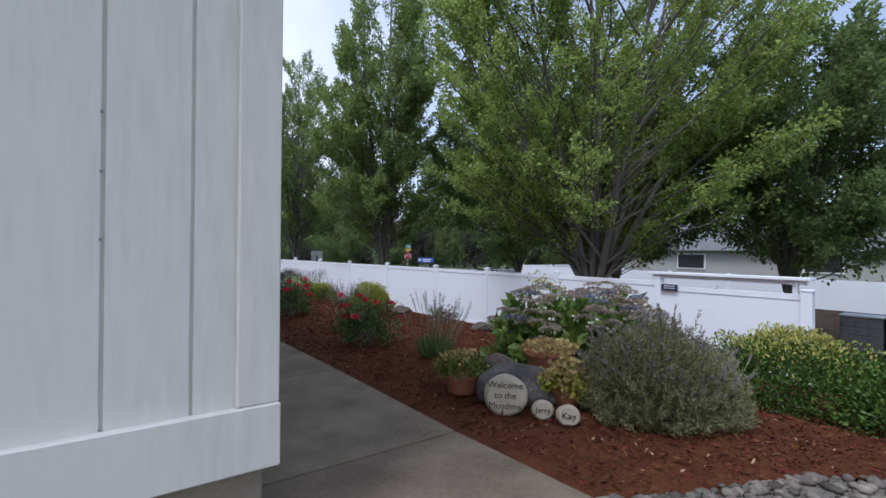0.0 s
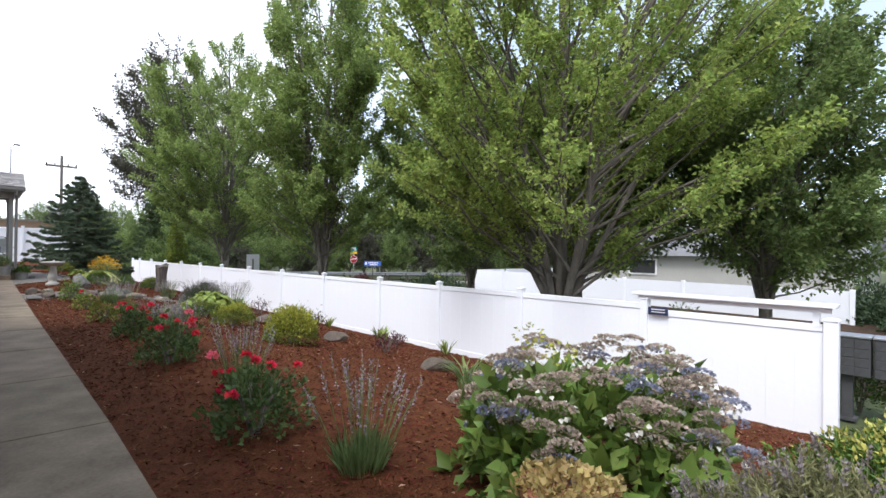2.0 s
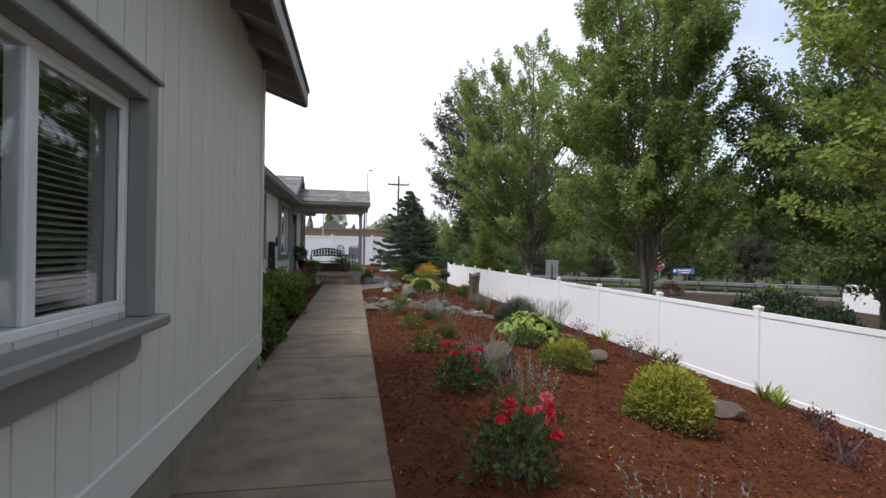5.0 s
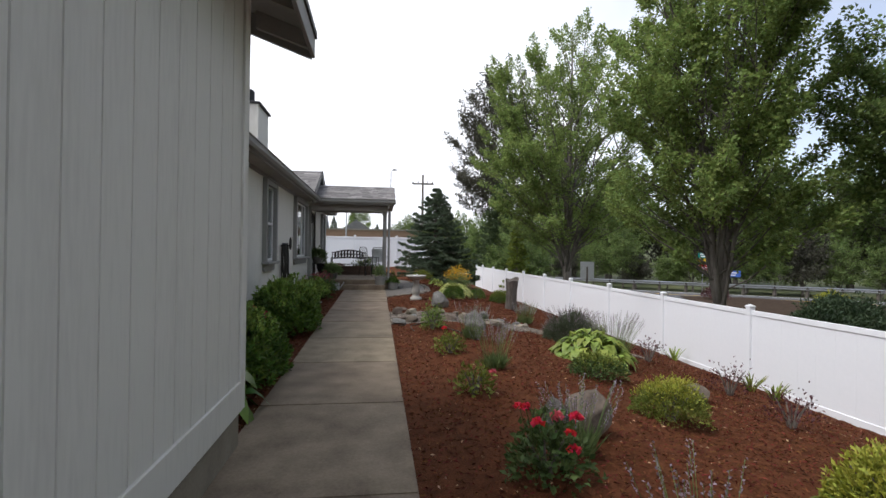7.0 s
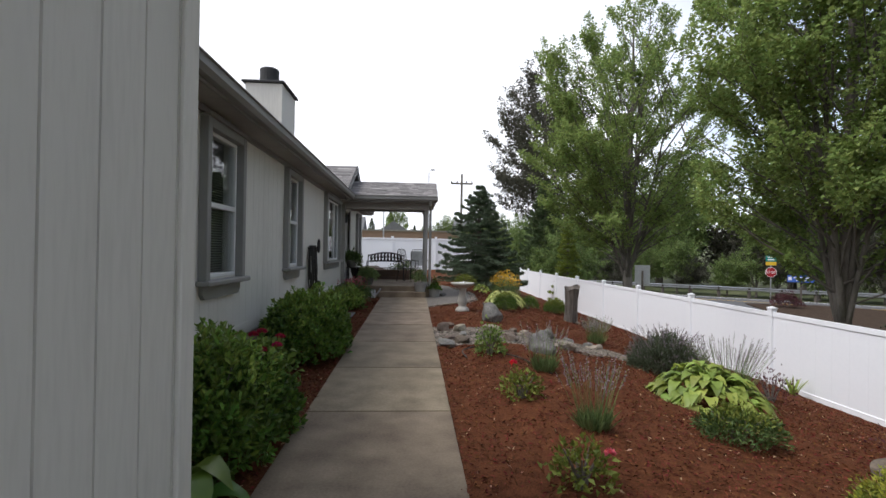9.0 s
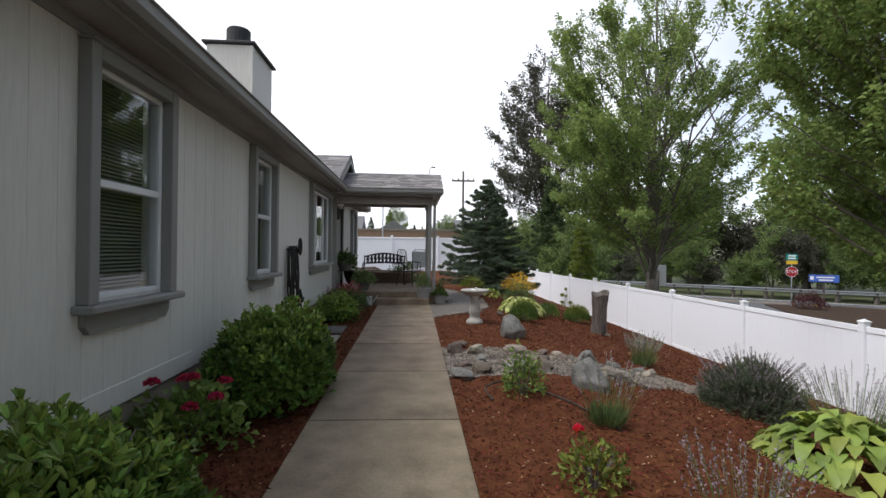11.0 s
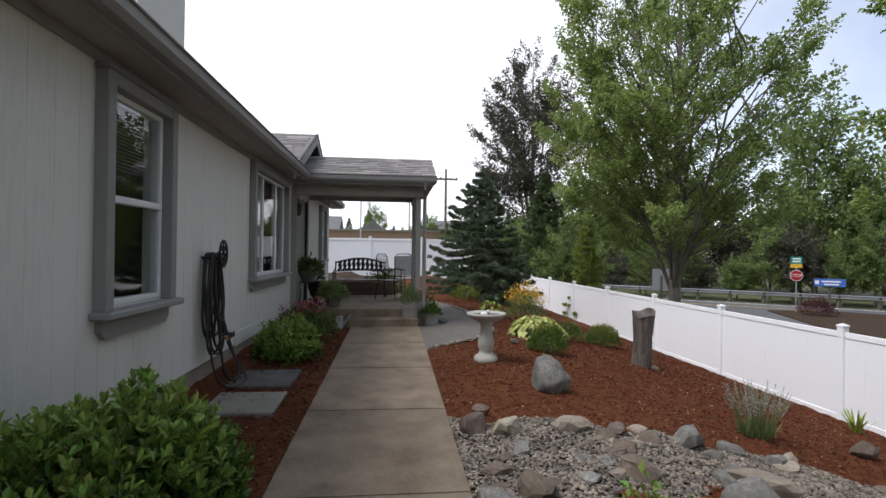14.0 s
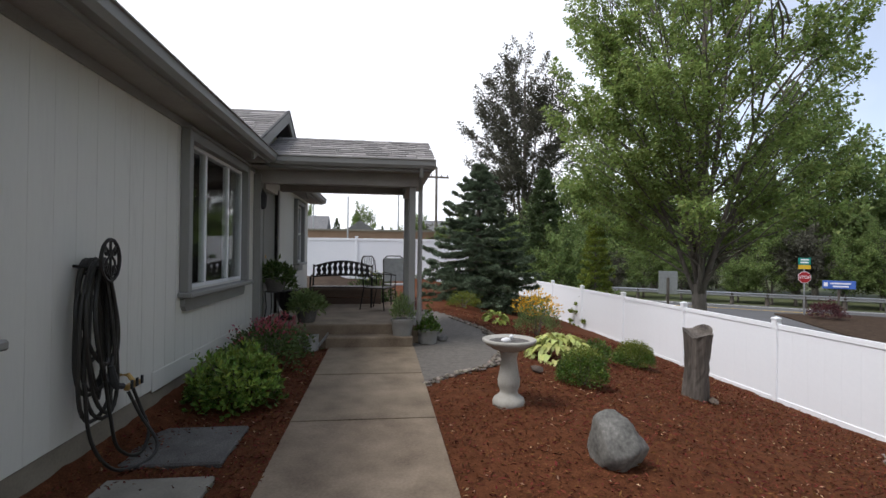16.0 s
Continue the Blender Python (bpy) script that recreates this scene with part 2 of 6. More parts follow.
M["birdbath"] = material("cast_stone", [(.3, .29, .25), (.42, .40, .36)], scale=7, fine=60, rough=.85, bump=.3)
M["slate"] = material("dark_slate", [(.04, .037, .034), (.085, .079, .072), (.19, .18, .165)], scale=5, fine=130, fine_mix=.6, rough=.8, bump=.3)
M["paver"] = material("pale_paver", [(.16, .145, .115), (.25, .23, .19)], scale=5, fine=60, rough=.85, bump=.3)

glass = bpy.data.materials.new("window_glass")
glass.use_nodes = True
gn = glass.node_tree.nodes
gn.remove(gn["Principled BSDF"])
g_gl, g_tr, g_mix, g_fr = gn.new("ShaderNodeBsdfGlossy"), gn.new("ShaderNodeBsdfTransparent"), gn.new("ShaderNodeMixShader"), gn.new("ShaderNodeLayerWeight")
g_gl.inputs["Roughness"].default_value = 0.01
g_fr.inputs["Blend"].default_value = 0.5
g_pw, g_ma = gn.new("ShaderNodeMath"), gn.new("ShaderNodeMath")
g_pw.operation, g_ma.operation = "POWER", "MULTIPLY_ADD"
g_pw.inputs[1].default_value = 4.0
g_ma.inputs[1].default_value, g_ma.inputs[2].default_value = 0.6, 0.05
glass.node_tree.links.new(g_fr.outputs["Facing"], g_pw.inputs[0])
glass.node_tree.links.new(g_pw.outputs[0], g_ma.inputs[0])
g_tr.inputs["Color"].default_value = (.93, .95, .94, 1)
glass.node_tree.links.new(g_ma.outputs[0], g_mix.inputs[0])
glass.node_tree.links.new(g_tr.outputs[0], g_mix.inputs[1])
glass.node_tree.links.new(g_gl.outputs[0], g_mix.inputs[2])
glass.node_tree.links.new(g_mix.outputs[0], gn["Material Output"].inputs["Surface"])
M["glass"] = glass

# ---- mesh helpers ----
R = random.Random(7)
NR = np.random.default_rng(11)


def box(bm, x0, x1, y0, y1, z0, z1, bevel=0.0):
    vs = [bm.verts.new((x, y, z)) for x in (x0, x1) for y in (y0, y1) for z in (z0, z1)]
    fs = [bm.faces.new([vs[i] for i in q]) for q in ((0, 1, 3, 2), (4, 6, 7, 5), (0, 4, 5, 1), (2, 3, 7, 6), (0, 2, 6, 4), (1, 5, 7, 3))]
    if bevel:
        es = list({e for f in fs for e in f.edges})
        bmesh.ops.bevel(bm, geom=es, offset=bevel, segments=1, affect="EDGES", profile=0.5)
    return bm


def boxmesh(*dims, bevel=0.0):
    return box(bmesh.new(), *dims, bevel=bevel)


def part(name, geo, mat, parent=None, label="", smooth=False):
    """Links a bmesh (or mesh) as one mesh object, under parent when given."""
    if isinstance(geo, bmesh.types.BMesh):
        bmesh.ops.recalc_face_normals(geo, faces=geo.faces)
        me = bpy.data.meshes.new(name)
        geo.to_mesh(me)
        geo.free()
    else:
        me = geo
    if not me.materials:
        me.materials.append(M[mat])
    if smooth:
        me.polygons.foreach_set("use_smooth", [True] * len(me.polygons))
    ob = new(name, me)
    if parent:
        ob.parent = parent
    if label:
        ob["label"] = label
    return ob


def thing(name, label, category, at=(0, 0, 0), group="", kind="", rz=0.0):
    ob = new(name)
    ob.empty_display_size = 0.1
    ob.matrix_world = pose(*at, 0, 0, rz)
    return tagged(ob, label, category, group, kind)


def mesh_np(name, verts, faces, mats):
    me = bpy.data.meshes.new(name)
    me.from_pydata(np.asarray(verts).tolist(), [], np.asarray(faces).tolist())
    for m in mats:
        me.materials.append(M[m])
    return me


def tube(bm, pts, radii, sides=8, cap=True):
    """A tapered tube along a line of points."""
    rings = []
    pts = [Vector(p) for p in pts]
    for i, p in enumerate(pts):
        d = (pts[min(i + 1, len(pts) - 1)] - pts[max(i - 1, 0)]).normalized()
        u = d.orthogonal().normalized() if abs(d.z) < .95 else Vector((1, 0, 0)).cross(d).normalized()
        v = d.cross(u)
        r = radii[i] if hasattr(radii, "__len__") else radii
        rings.append([bm.verts.new(p + r * (math.cos(a) * u + math.sin(a) * v)) for a in [2 * math.pi * k / sides for k in range(sides)]])
    for a, b in zip(rings, rings[1:]):
        best = min(range(sides), key=lambda s: sum((a[k].co - b[(k + s) % sides].co).length for k in (0, 2)))
        for k in range(sides):
            bm.faces.new((a[k], a[(k + 1) % sides], b[(k + 1 + best) % sides], b[(k + best) % sides]))
    if cap:
        bm.faces.new(rings[0])
        bm.faces.new(rings[-1])
    return bm


def lathe(bm, prof, sides=24, at=(0, 0, 0)):
    rings = [[bm.verts.new((at[0] + r * math.cos(2 * math.pi * k / sides), at[1] + r * math.sin(2 * math.pi * k / sides), at[2] + z)) for k in range(sides)] for r, z in prof]
    for a, b in zip(rings, rings[1:]):
        for k in range(sides):
            bm.faces.new((a[k], a[(k + 1) % sides], b[(k + 1) % sides], b[k]))
    bm.faces.new(rings[0][::-1])
    bm.faces.new(rings[-1])
    return bm


def oval_leaf_mesh(name, P, D, N, L, W, mat):
    """Blunt oval leaves folded along the midrib: six outline points and four faces each."""
    n = len(P)
    D = D / (np.linalg.norm(D, axis=1, keepdims=True) + 1e-9)
    S = np.cross(D, N)
    S /= np.linalg.norm(S, axis=1, keepdims=True) + 1e-9
    U = np.cross(S, D)
    L, W = np.broadcast_to(L, n)[:, None], np.broadcast_to(W, n)[:, None]
    V = np.stack([P, P + D * L * .35 + S * W * .38 + U * W * .1, P + D * L * .75 + S * W * .5 + U * W * .12, P + D * L - U * L * .06, P + D * L * .75 - S * W * .5 + U * W * .12, P + D * L * .35 - S * W * .38 + U * W * .1], 1)
    k = np.arange(n)[:, None] * 6
    F = np.concatenate([k + [[0, 1, 2, 3]], k + [[0, 3, 4, 5]]], 1).reshape(-1, 4)
    return mesh_np(name, V.reshape(-1, 3), F, [mat])


def leaf_mesh(name, P, D, N, L, W, mat, fold=0.25):
    """Folded rhombic leaves: base P, direction D, normal N, length L, width W (arrays)."""
    n = len(P)
    D = D / (np.linalg.norm(D, axis=1, keepdims=True) + 1e-9)
    S = np.cross(D, N)
    S /= np.linalg.norm(S, axis=1, keepdims=True) + 1e-9
    U = np.cross(S, D)
    L, W = np.broadcast_to(L, n)[:, None], np.broadcast_to(W, n)[:, None]
    mid = P + D * L * .45
    V = np.empty((n, 4, 3))
    V[:, 0], V[:, 2] = P, P + D * L - U * L * .12
    V[:, 1], V[:, 3] = mid + S * W / 2 + U * W * fold, mid - S * W / 2 + U * W * fold
    me = bpy.data.meshes.new(name)
    me.vertices.add(4 * n)
    me.vertices.foreach_set("co", V.reshape(-1).astype(np.float32))
    idx = np.arange(n)[:, None] * 4
    tri = np.concatenate([idx + [[0, 1, 2]], idx + [[0, 2, 3]]], axis=1).reshape(-1)
    me.loops.add(6 * n)
    me.loops.foreach_set("vertex_index", tri.astype(np.int32))
    me.polygons.add(2 * n)
    me.polygons.foreach_set("loop_start", (np.arange(2 * n) * 3).astype(np.int32))
    me.update(calc_edges=True)
    me.materials.append(M[mat])
    return me


def rnd(n):
    v = NR.normal(size=(n, 3))
    return v / (np.linalg.norm(v, axis=1, keepdims=True) + 1e-9)


# ---- the lie of the land ----
def rise(y):
    return np.interp(y, [1, 11, 20, 34], [-.03, .02, .14, .35])


def land(x, y):
    base = np.interp(x, [-40, -5, -.7, -.58, -.5, .42, 1.63, 2.5, 3.3, 4, 5.1, 6.2, 7.5, 8.5, 11, 600], [-.06, -.06, .2, .1, .03, 0, 0, .04, -.02, -.15, -.33, -.55, -.80, -1.05, -1.8, -1.8])
    return base + rise(y) * np.interp(x, [3, 7.5], [1, 0])


def fence_x(y):
    return 7.6 - .2 * (y - 2) / 22


def sheet(name, x0, x1, y0, y1, step, mat, lift=0.0, rough=0.0, keep=None):
    xs, ys = np.arange(x0, x1 + step / 2, step), np.arange(y0, y1 + step / 2, step)
    X, Y = np.meshgrid(xs, ys)
    Z = land(X, Y) + lift
    if rough:
        Z = Z + rough * NR.normal(size=Z.shape) + rough * 1.5 * np.sin(X * 3.1 + np.sin(Y * 1.7)) * np.cos(Y * 2.3)
    V = np.stack([X, Y, Z], -1).reshape(-1, 3)
    nx, ny = len(xs), len(ys)
    i = (np.arange(ny - 1)[:, None] * nx + np.arange(nx - 1)).reshape(-1)
    F = np.stack([i, i + 1, i + 1 + nx, i + nx], -1)
    if keep is not None:
        c = V[F].mean(1)
        F = F[[bool(keep(p[0], p[1])) for p in c]]
    me = mesh_np(name, V, F, [mat])
    me.polygons.foreach_set("use_smooth", [True] * len(me.polygons))
    return me


def build_ground():
    xs = np.concatenate([[-900, -300, -100, -40, -10, -3, 0], np.arange(1.6, 12, .4), [14, 20, 30, 45, 70, 120, 300, 900]])
    ys = np.concatenate([[-900, -300, -100, -40, -15, -6], np.arange(-2, 36, 1.0), [40, 50, 70, 120, 300, 900]])
    X, Y = np.meshgrid(xs, ys)
    Z = land(X, Y) - .06
    Z = np.where(Y > 60, Z + (Y - 60) * .012, Z)
    Z = np.where(X > 60, Z + (X - 60) * .045, Z)
    V = np.stack([X, Y, Z], -1).reshape(-1, 3)
    nx, ny = len(xs), len(ys)
    i = (np.arange(ny - 1)[:, None] * nx + np.arange(nx - 1)).reshape(-1)
    F = np.stack([i, i + 1, i + 1 + nx, i + nx], -1)
    tagged(part("ground", mesh_np("ground", V, F, ["grass"]), "grass", smooth=True), "rough green and straw-coloured grass ground", "ground", kind="structure")


build_ground()


def walk_z(y):
    return float(rise(y)) + .02


def build_walk():
    """Concrete walk of separate slabs with tooled joints."""
    joints = [-1.2, .4, 1.9, 3.4, 4.9, 6.4, 7.94, 9.52, 11.04, 12.5, 13.99, 15.47, 16.94, 18.4, 19.87]
    walk_ob = thing("pavement", "stained grey concrete garden walk with tooled joints", "walkway", kind="structure")
    for a, b in zip(joints, joints[1:]):
        bm = bmesh.new()
        x0 = .30 if b < 8.8 else .42
        xa, xb = np.interp((a, b), [1.9, 3.4, 4.9], [1.56, 1.61, 1.635])
        z0, z1 = walk_z(a), walk_z(b)
        g = .004
        top = [(x0, a + g, z0), (float(xa), a + g, z0), (float(xb), b - g, z1), (x0, b - g, z1)]
        vt = [bm.verts.new(p) for p in top]
        vb = [bm.verts.new((p[0], p[1], p[2] - .14)) for p in top]
        bm.faces.new(vt)
        for k in range(4):
            bm.faces.new((vt[k], vb[k], vb[(k + 1) % 4], vt[(k + 1) % 4]))
        bmesh.ops.bevel(bm, geom=[e for e in bm.edges if e.verts[0] in vt and e.verts[1] in vt], offset=.007, segments=2, affect="EDGES")
        part("slab", bm, "concrete", walk_ob)
    part("joint_bed", boxmesh(.31, 1.55, -1.2, 19.87, -.15, -.035), "foundation", walk_ob)


build_walk()


def gravel_keep(x, y):
    if x > 6.3:
        return False
    c = np.interp(x, [1.6, 2.5, 3.3, 4.3, 5.0, 6.2], [14.5, 14.45, 14.4, 14.35, 14.1, 13.4])
    h = np.interp(x, [1.6, 2.5, 3.3, 4.3, 5.0, 6.2], [.72, .66, .46, .4, .35, .22])
    return abs(y - c + .06 * math.sin(7 * x)) < h + .05 * math.sin(11 * x + y)


def patio_keep(x, y):
    return x < np.interp(y, [17.9, 18.3, 18.6, 19.5, 21.2, 23.4, 25], [1.6, 2.1, 2.6, 2.95, 3.05, 2.35, 1.5])


def front_gravel(x, y):
    return y < np.interp(x, [1.3, 1.75, 2.26, 2.8, 4, 6], [1.25, 1.0, .74, .32, -.3, -.8])


def build_beds():
    keep = lambda x, y: not gravel_keep(x, y) and not (y > 17.9 and patio_keep(x, y)) and not front_gravel(x, y)
    tagged(part("mulch_bed", sheet("mulch_bed", 1.5, 7.6, -1, 33.9, .1, "mulch", lift=-.005, rough=.008, keep=keep), "mulch"), "garden bed of red-brown shredded bark mulch", "mulch", kind="structure")
    tagged(part("foundation_bed", sheet("foundation_bed", -.75, .45, 8.7, 19.9, .1, "mulch", lift=.0, rough=.008), "mulch"), "narrow bark mulch bed along the house wall", "mulch", kind="structure")
    tagged(part("dry_creek_bed", sheet("dry_creek_bed", 1.6, 6.6, 12.9, 15.6, .1, "gravel_bed", lift=-.02, keep=gravel_keep), "gravel_bed"), "dry creek bed of grey gravel", "gravel", kind="structure")
    tagged(part("gravel_patio", sheet("gravel_patio", 1.2, 3.3, 17.8, 25, .1, "patio", lift=.005, keep=patio_keep), "patio"), "fine grey gravel patio beside the porch", "gravel", kind="structure")
    tagged(part("gravel_strip", sheet("gravel_strip", 1.3, 8, -6, 1.5, .1, "gravel_bed", lift=-.01, keep=front_gravel), "gravel_bed"), "strip of grey river gravel in front of the bed", "gravel", kind="structure")


build_beds()


# ---- the house ----
def siding(wall, face, lo, hi, z0, z1, openings, axis="x", step=.2032, mark=0.0, half=.005, depth=.009):
    """Grooved sheet siding: upright boards 8 in. wide with narrow grooves, split round the openings. face: the outer plane."""
    cuts = {lo, hi}
    k = lo + mark
    grooves = []
    while k < hi:
        if k > lo + .02:
            grooves.append(k)
            cuts |= {k - half, k + half}
        k += step
    for a, b, _, _ in openings:
        cuts |= {a, b}
    cuts = sorted(c for c in cuts if lo <= c <= hi)
    sheets = {}
    for a, b in zip(cuts, cuts[1:]):
        if b - a < 1e-4:
            continue
        m = (a + b) / 2
        bm = sheets.setdefault(int((m - lo - mark) // (6 * step)), None) or bmesh.new()
        sheets[int((m - lo - mark) // (6 * step))] = bm
        out = face - (depth if any(abs(m - g) < half for g in grooves) else 0)
        spans = [(z0, z1)]
        for oa, ob_, oz0, oz1 in openings:
            if oa < m < ob_:
                spans = [(z0, oz0), (oz1, z1)]
        for s0, s1 in spans:
            if axis == "x":
                box(bm, face - .14, out, a, b, s0, s1)
            else:
                box(bm, a, b, -out, -face + .14, s0, s1)
    for bm in sheets.values():
        part("siding_sheet", bm, "siding", wall)


def window(name, X, y0, y1, z0, z1, style, label, blind=0.0):
    """A white vinyl window in the wall whose face is X, with deep grey surround, sill and apron."""
    w = tagged(new(name), label, "window", kind="structure")
    w.matrix_world = pose(X, 0, 0)
    f = .034
    bm = bmesh.new()
    for d in ((y0, y1, z0, z0 + f), (y0, y1, z1 - f, z1), (y0, y0 + f, z0 + f, z1 - f), (y1 - f, y1, z0 + f, z1 - f)):
        box(bm, -.07, .004, *d, bevel=.004)
    part("window_frame", bm, "frame", w)
    mid = (y0 + y1) / 2 + (.03 if style == "slider" else 0)
    if style == "slider":
        part("mullion", boxmesh(-.06, .006, mid - .02, mid + .02, z0 + f, z1 - f, bevel=.006), "frame", w)
        cells = [(y0 + f, mid - .02, z0 + f, z1 - f), (mid + .02, y1 - f, z0 + f, z1 - f)]
    elif style == "hung":
        zm = (z0 + z1) / 2
        part("meeting_rail", boxmesh(-.06, .006, y0 + f, y1 - f, zm - .025, zm + .025, bevel=.006), "frame", w)
        cells = [(y0 + f, y1 - f, z0 + f, zm - .025), (y0 + f, y1 - f, zm + .025, z1 - f)]
    else:
        q = (y1 - y0) * .3
        for m in (y0 + q, y1 - q):
            part("mullion", boxmesh(-.06, .006, m - .025, m + .025, z0 + f, z1 - f, bevel=.006), "frame", w)
        cells = [(y0 + f, y0 + q - .025, z0 + f, z1 - f), (y0 + q + .025, y1 - q - .025, z0 + f, z1 - f), (y1 - q + .025, y1 - f, z0 + f, z1 - f)]
    for i, c in enumerate(cells):
        p = part("pane", boxmesh(-.016, -.012, *c), "glass", w)
        p.visible_shadow = False
        if style == "slider" and i == 1:
            bm = bmesh.new()
            a, b, c0, c1 = c
            for d in ((a, b, c0, c0 + .02), (a, b, c1 - .02, c1), (a, a + .02, c0 + .02, c1 - .02), (b - .02, b, c0 + .02, c1 - .02)):
                box(bm, -.011, .0, *d, bevel=.003)
            part("sash", bm, "frame", w)
    t, d = .088, .082
    bm = bmesh.new()
    box(bm, 0, d, y0 - t, y0, z0 - .02, z1 + t, bevel=.006)
    part("trim", bm, "trim", w, "grey painted surround board")
    part("trim", boxmesh(0, d, y1, y1 + t, z0 - .02, z1 + t, bevel=.006), "trim", w)
    part("trim", boxmesh(0, d - .003, y0, y1, z1, z1 + t, bevel=.006), "trim", w)
    part("trim_cap", boxmesh(0, d + .02, y0 - t - .015, y1 + t + .015, z1 + t, z1 + t + .02, bevel=.005), "trim", w)
    part("sill", boxmesh(0, d + .05, y0 - t - .04, y1 + t + .04, z0 - .07, z0 - .02, bevel=.01), "trim", w)
    bm = bmesh.new()
    a, b = y0 - t + .03, y1 + t - .03
    prof = [(a, z0 - .07), (a, z0 - .15), (a + .05, z0 - .20), (b - .05, z0 - .20), (b, z0 - .15), (b, z0 - .07)]
    vs = [[bm.verts.new((x, y, z)) for y, z in prof] for x in (0, .04)]
    bm.faces.new(vs[1])
    for k in range(6):
        bm.faces.new((vs[0][k], vs[0][(k + 1) % 6], vs[1][(k + 1) % 6], vs[1][k]))
    part("apron", bm, "trim", w)
    if blind:
        zt = z1 - f
        n = int((zt - (z0 + (z1 - z0) * (1 - blind))) / .026)
        me = None
        for i in range(n):
            if me is None:
                s = bmesh.new()
                box(s, -.014, .014, y0 + .06, y1 - .06, -.0006, .0006)
                ob = part("blind_slat", s, "blind", w)
                me = ob.data
            else:
                ob = part("blind_slat", me, "blind", w)
            ob.matrix_basis = pose(-.1, 0, zt - .02 - i * .026, 0, 28, 0)


GX, HX = .488, -.66
W0 = (4.57, 5.83, 1.045, 1.91)
W1, W2, W3 = (11.52, 12.35, 1.11, 2.52), (14.36, 15.14, 1.13, 2.52), (17.54, 19.37, 1.16, 2.54)
W4 = (23.2, 24.0, 1.3, 2.5)
EAVE_G, EAVE_H = 2.98, 2.86


def build_house():
    g = thing("wall_east", "light grey grooved siding wall of the garage wing", "wall", kind="structure")
    siding(g, GX, 1.622, 8.73, .27, 3.14, [W0], mark=.1)
    part("base_trim", boxmesh(GX, GX + .018, 1.482, 8.74, .27, .47, bevel=.004), "siding", g, "horizontal base board in the siding colour")
    part("corner_board", boxmesh(GX, GX + .018, 8.64, 8.745, .47, 3.1, bevel=.004), "siding", g)
    part("foundation", boxmesh(GX - .2, GX - .012, 1.71, 8.71, -.2, .27, bevel=.01), "foundation", g, "bare concrete foundation")
    f = thing("wall_south", "pale painted grooved siding wall with a wide corner board", "wall", kind="structure")
    siding(f, -1.48, -5.0, .478, .27, 4.2, [], axis="y", step=.2032, mark=5.0 + .06 - 24 * .2032)
    part("corner_board", boxmesh(.378, .501, 1.455, 1.479, .45, 4.0, bevel=.005), "siding", f)
    part("base_trim", boxmesh(-5, .504, 1.45, 1.479, .26, .45, bevel=.005), "siding", f)
    part("foundation", boxmesh(-5, .468, 1.5, 1.7, -.2, .258, bevel=.01), "foundation", f)
    for z in (.93, 1.1, 1.25):
        part("nail", lathe(bmesh.new(), [(.004, 0), (.004, .006)], 8), "trim", f).matrix_world = Matrix.Translation((.056, 1.4795, z)) @ Matrix.Rotation(radians(90), 4, "X")
    n = thing("wall_north", "light grey siding return wall of the garage wing", "wall", kind="structure")
    bm = bmesh.new()
    box(bm, HX - .14, GX - .14, 8.59, 8.73, .1, 3.1)
    part("siding", bm, "siding", n)
    h = thing("wall_house", "light grey grooved siding wall of the house", "wall", kind="structure")
    siding(h, HX, 8.73, 25.0, .40, 2.80, [W1, W2, W3, (20.6, 21.55, .44, 2.5), W4], mark=.12, half=.002, depth=.0016)
    part("base_trim", boxmesh(HX, HX + .01, 8.74, 12.9, .40, .54, bevel=.003), "siding", h)
    part("base_trim", boxmesh(HX, HX + .01, 16.95, 20.0, .38, .54, bevel=.003), "siding", h)
    part("foundation", boxmesh(HX - .2, HX - .01, 8.74, 25, -.1, .40, bevel=.01), "foundation", h, "bare concrete foundation")
    part("frieze_board", boxmesh(HX, HX + .02, 8.74, 19.95, 2.64, 2.71, bevel=.004), "trim", h)
    # inner walls, floors and ceilings added to close the rooms, coloured dark for shade
    bw = thing("wall_back", "plain inner walls behind the windows, coloured dark as unlit rooms", "wall", kind="structure")
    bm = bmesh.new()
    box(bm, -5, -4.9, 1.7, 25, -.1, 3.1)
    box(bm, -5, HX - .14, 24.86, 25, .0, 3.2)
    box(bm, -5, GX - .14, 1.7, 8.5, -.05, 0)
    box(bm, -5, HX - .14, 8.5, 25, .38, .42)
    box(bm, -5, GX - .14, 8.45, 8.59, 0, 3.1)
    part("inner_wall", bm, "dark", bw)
    c = tagged(part("ceiling", boxmesh(-5, GX - .15, 1.65, 8.5, 2.78, 2.84), "dark"), "plain ceiling added in the garage wing, coloured dark as if unlit", "ceiling", kind="structure")
    c = tagged(part("ceiling", boxmesh(-5, HX - .15, 8.6, 24.8, 2.78, 2.84), "dark"), "plain ceiling added in the house, coloured dark as if unlit", "ceiling", kind="structure")
    window("window_1", GX, *W0, "slider", "white slider window with half-closed dark blinds and deep grey surround", blind=1.0)
    window("window_2", HX, *W1, "hung", "tall white double-hung window with grey surround and blinds", blind=1.0)
    window("window_3", HX, *W2, "hung", "tall white double-hung window with grey surround and sill", blind=.35)
    window("window_4", HX, *W3, "triple", "wide three-pane white window with grey surround")
    window("window_5", HX, *W4, "hung", "white window beyond the porch with grey surround")
    d = tagged(new("door_1"), "shadowed grey front door in the porch", "door", kind="structure")
    part("door_leaf", boxmesh(HX - .08, HX - .04, 20.62, 21.53, .45, 2.48), "trim", d)
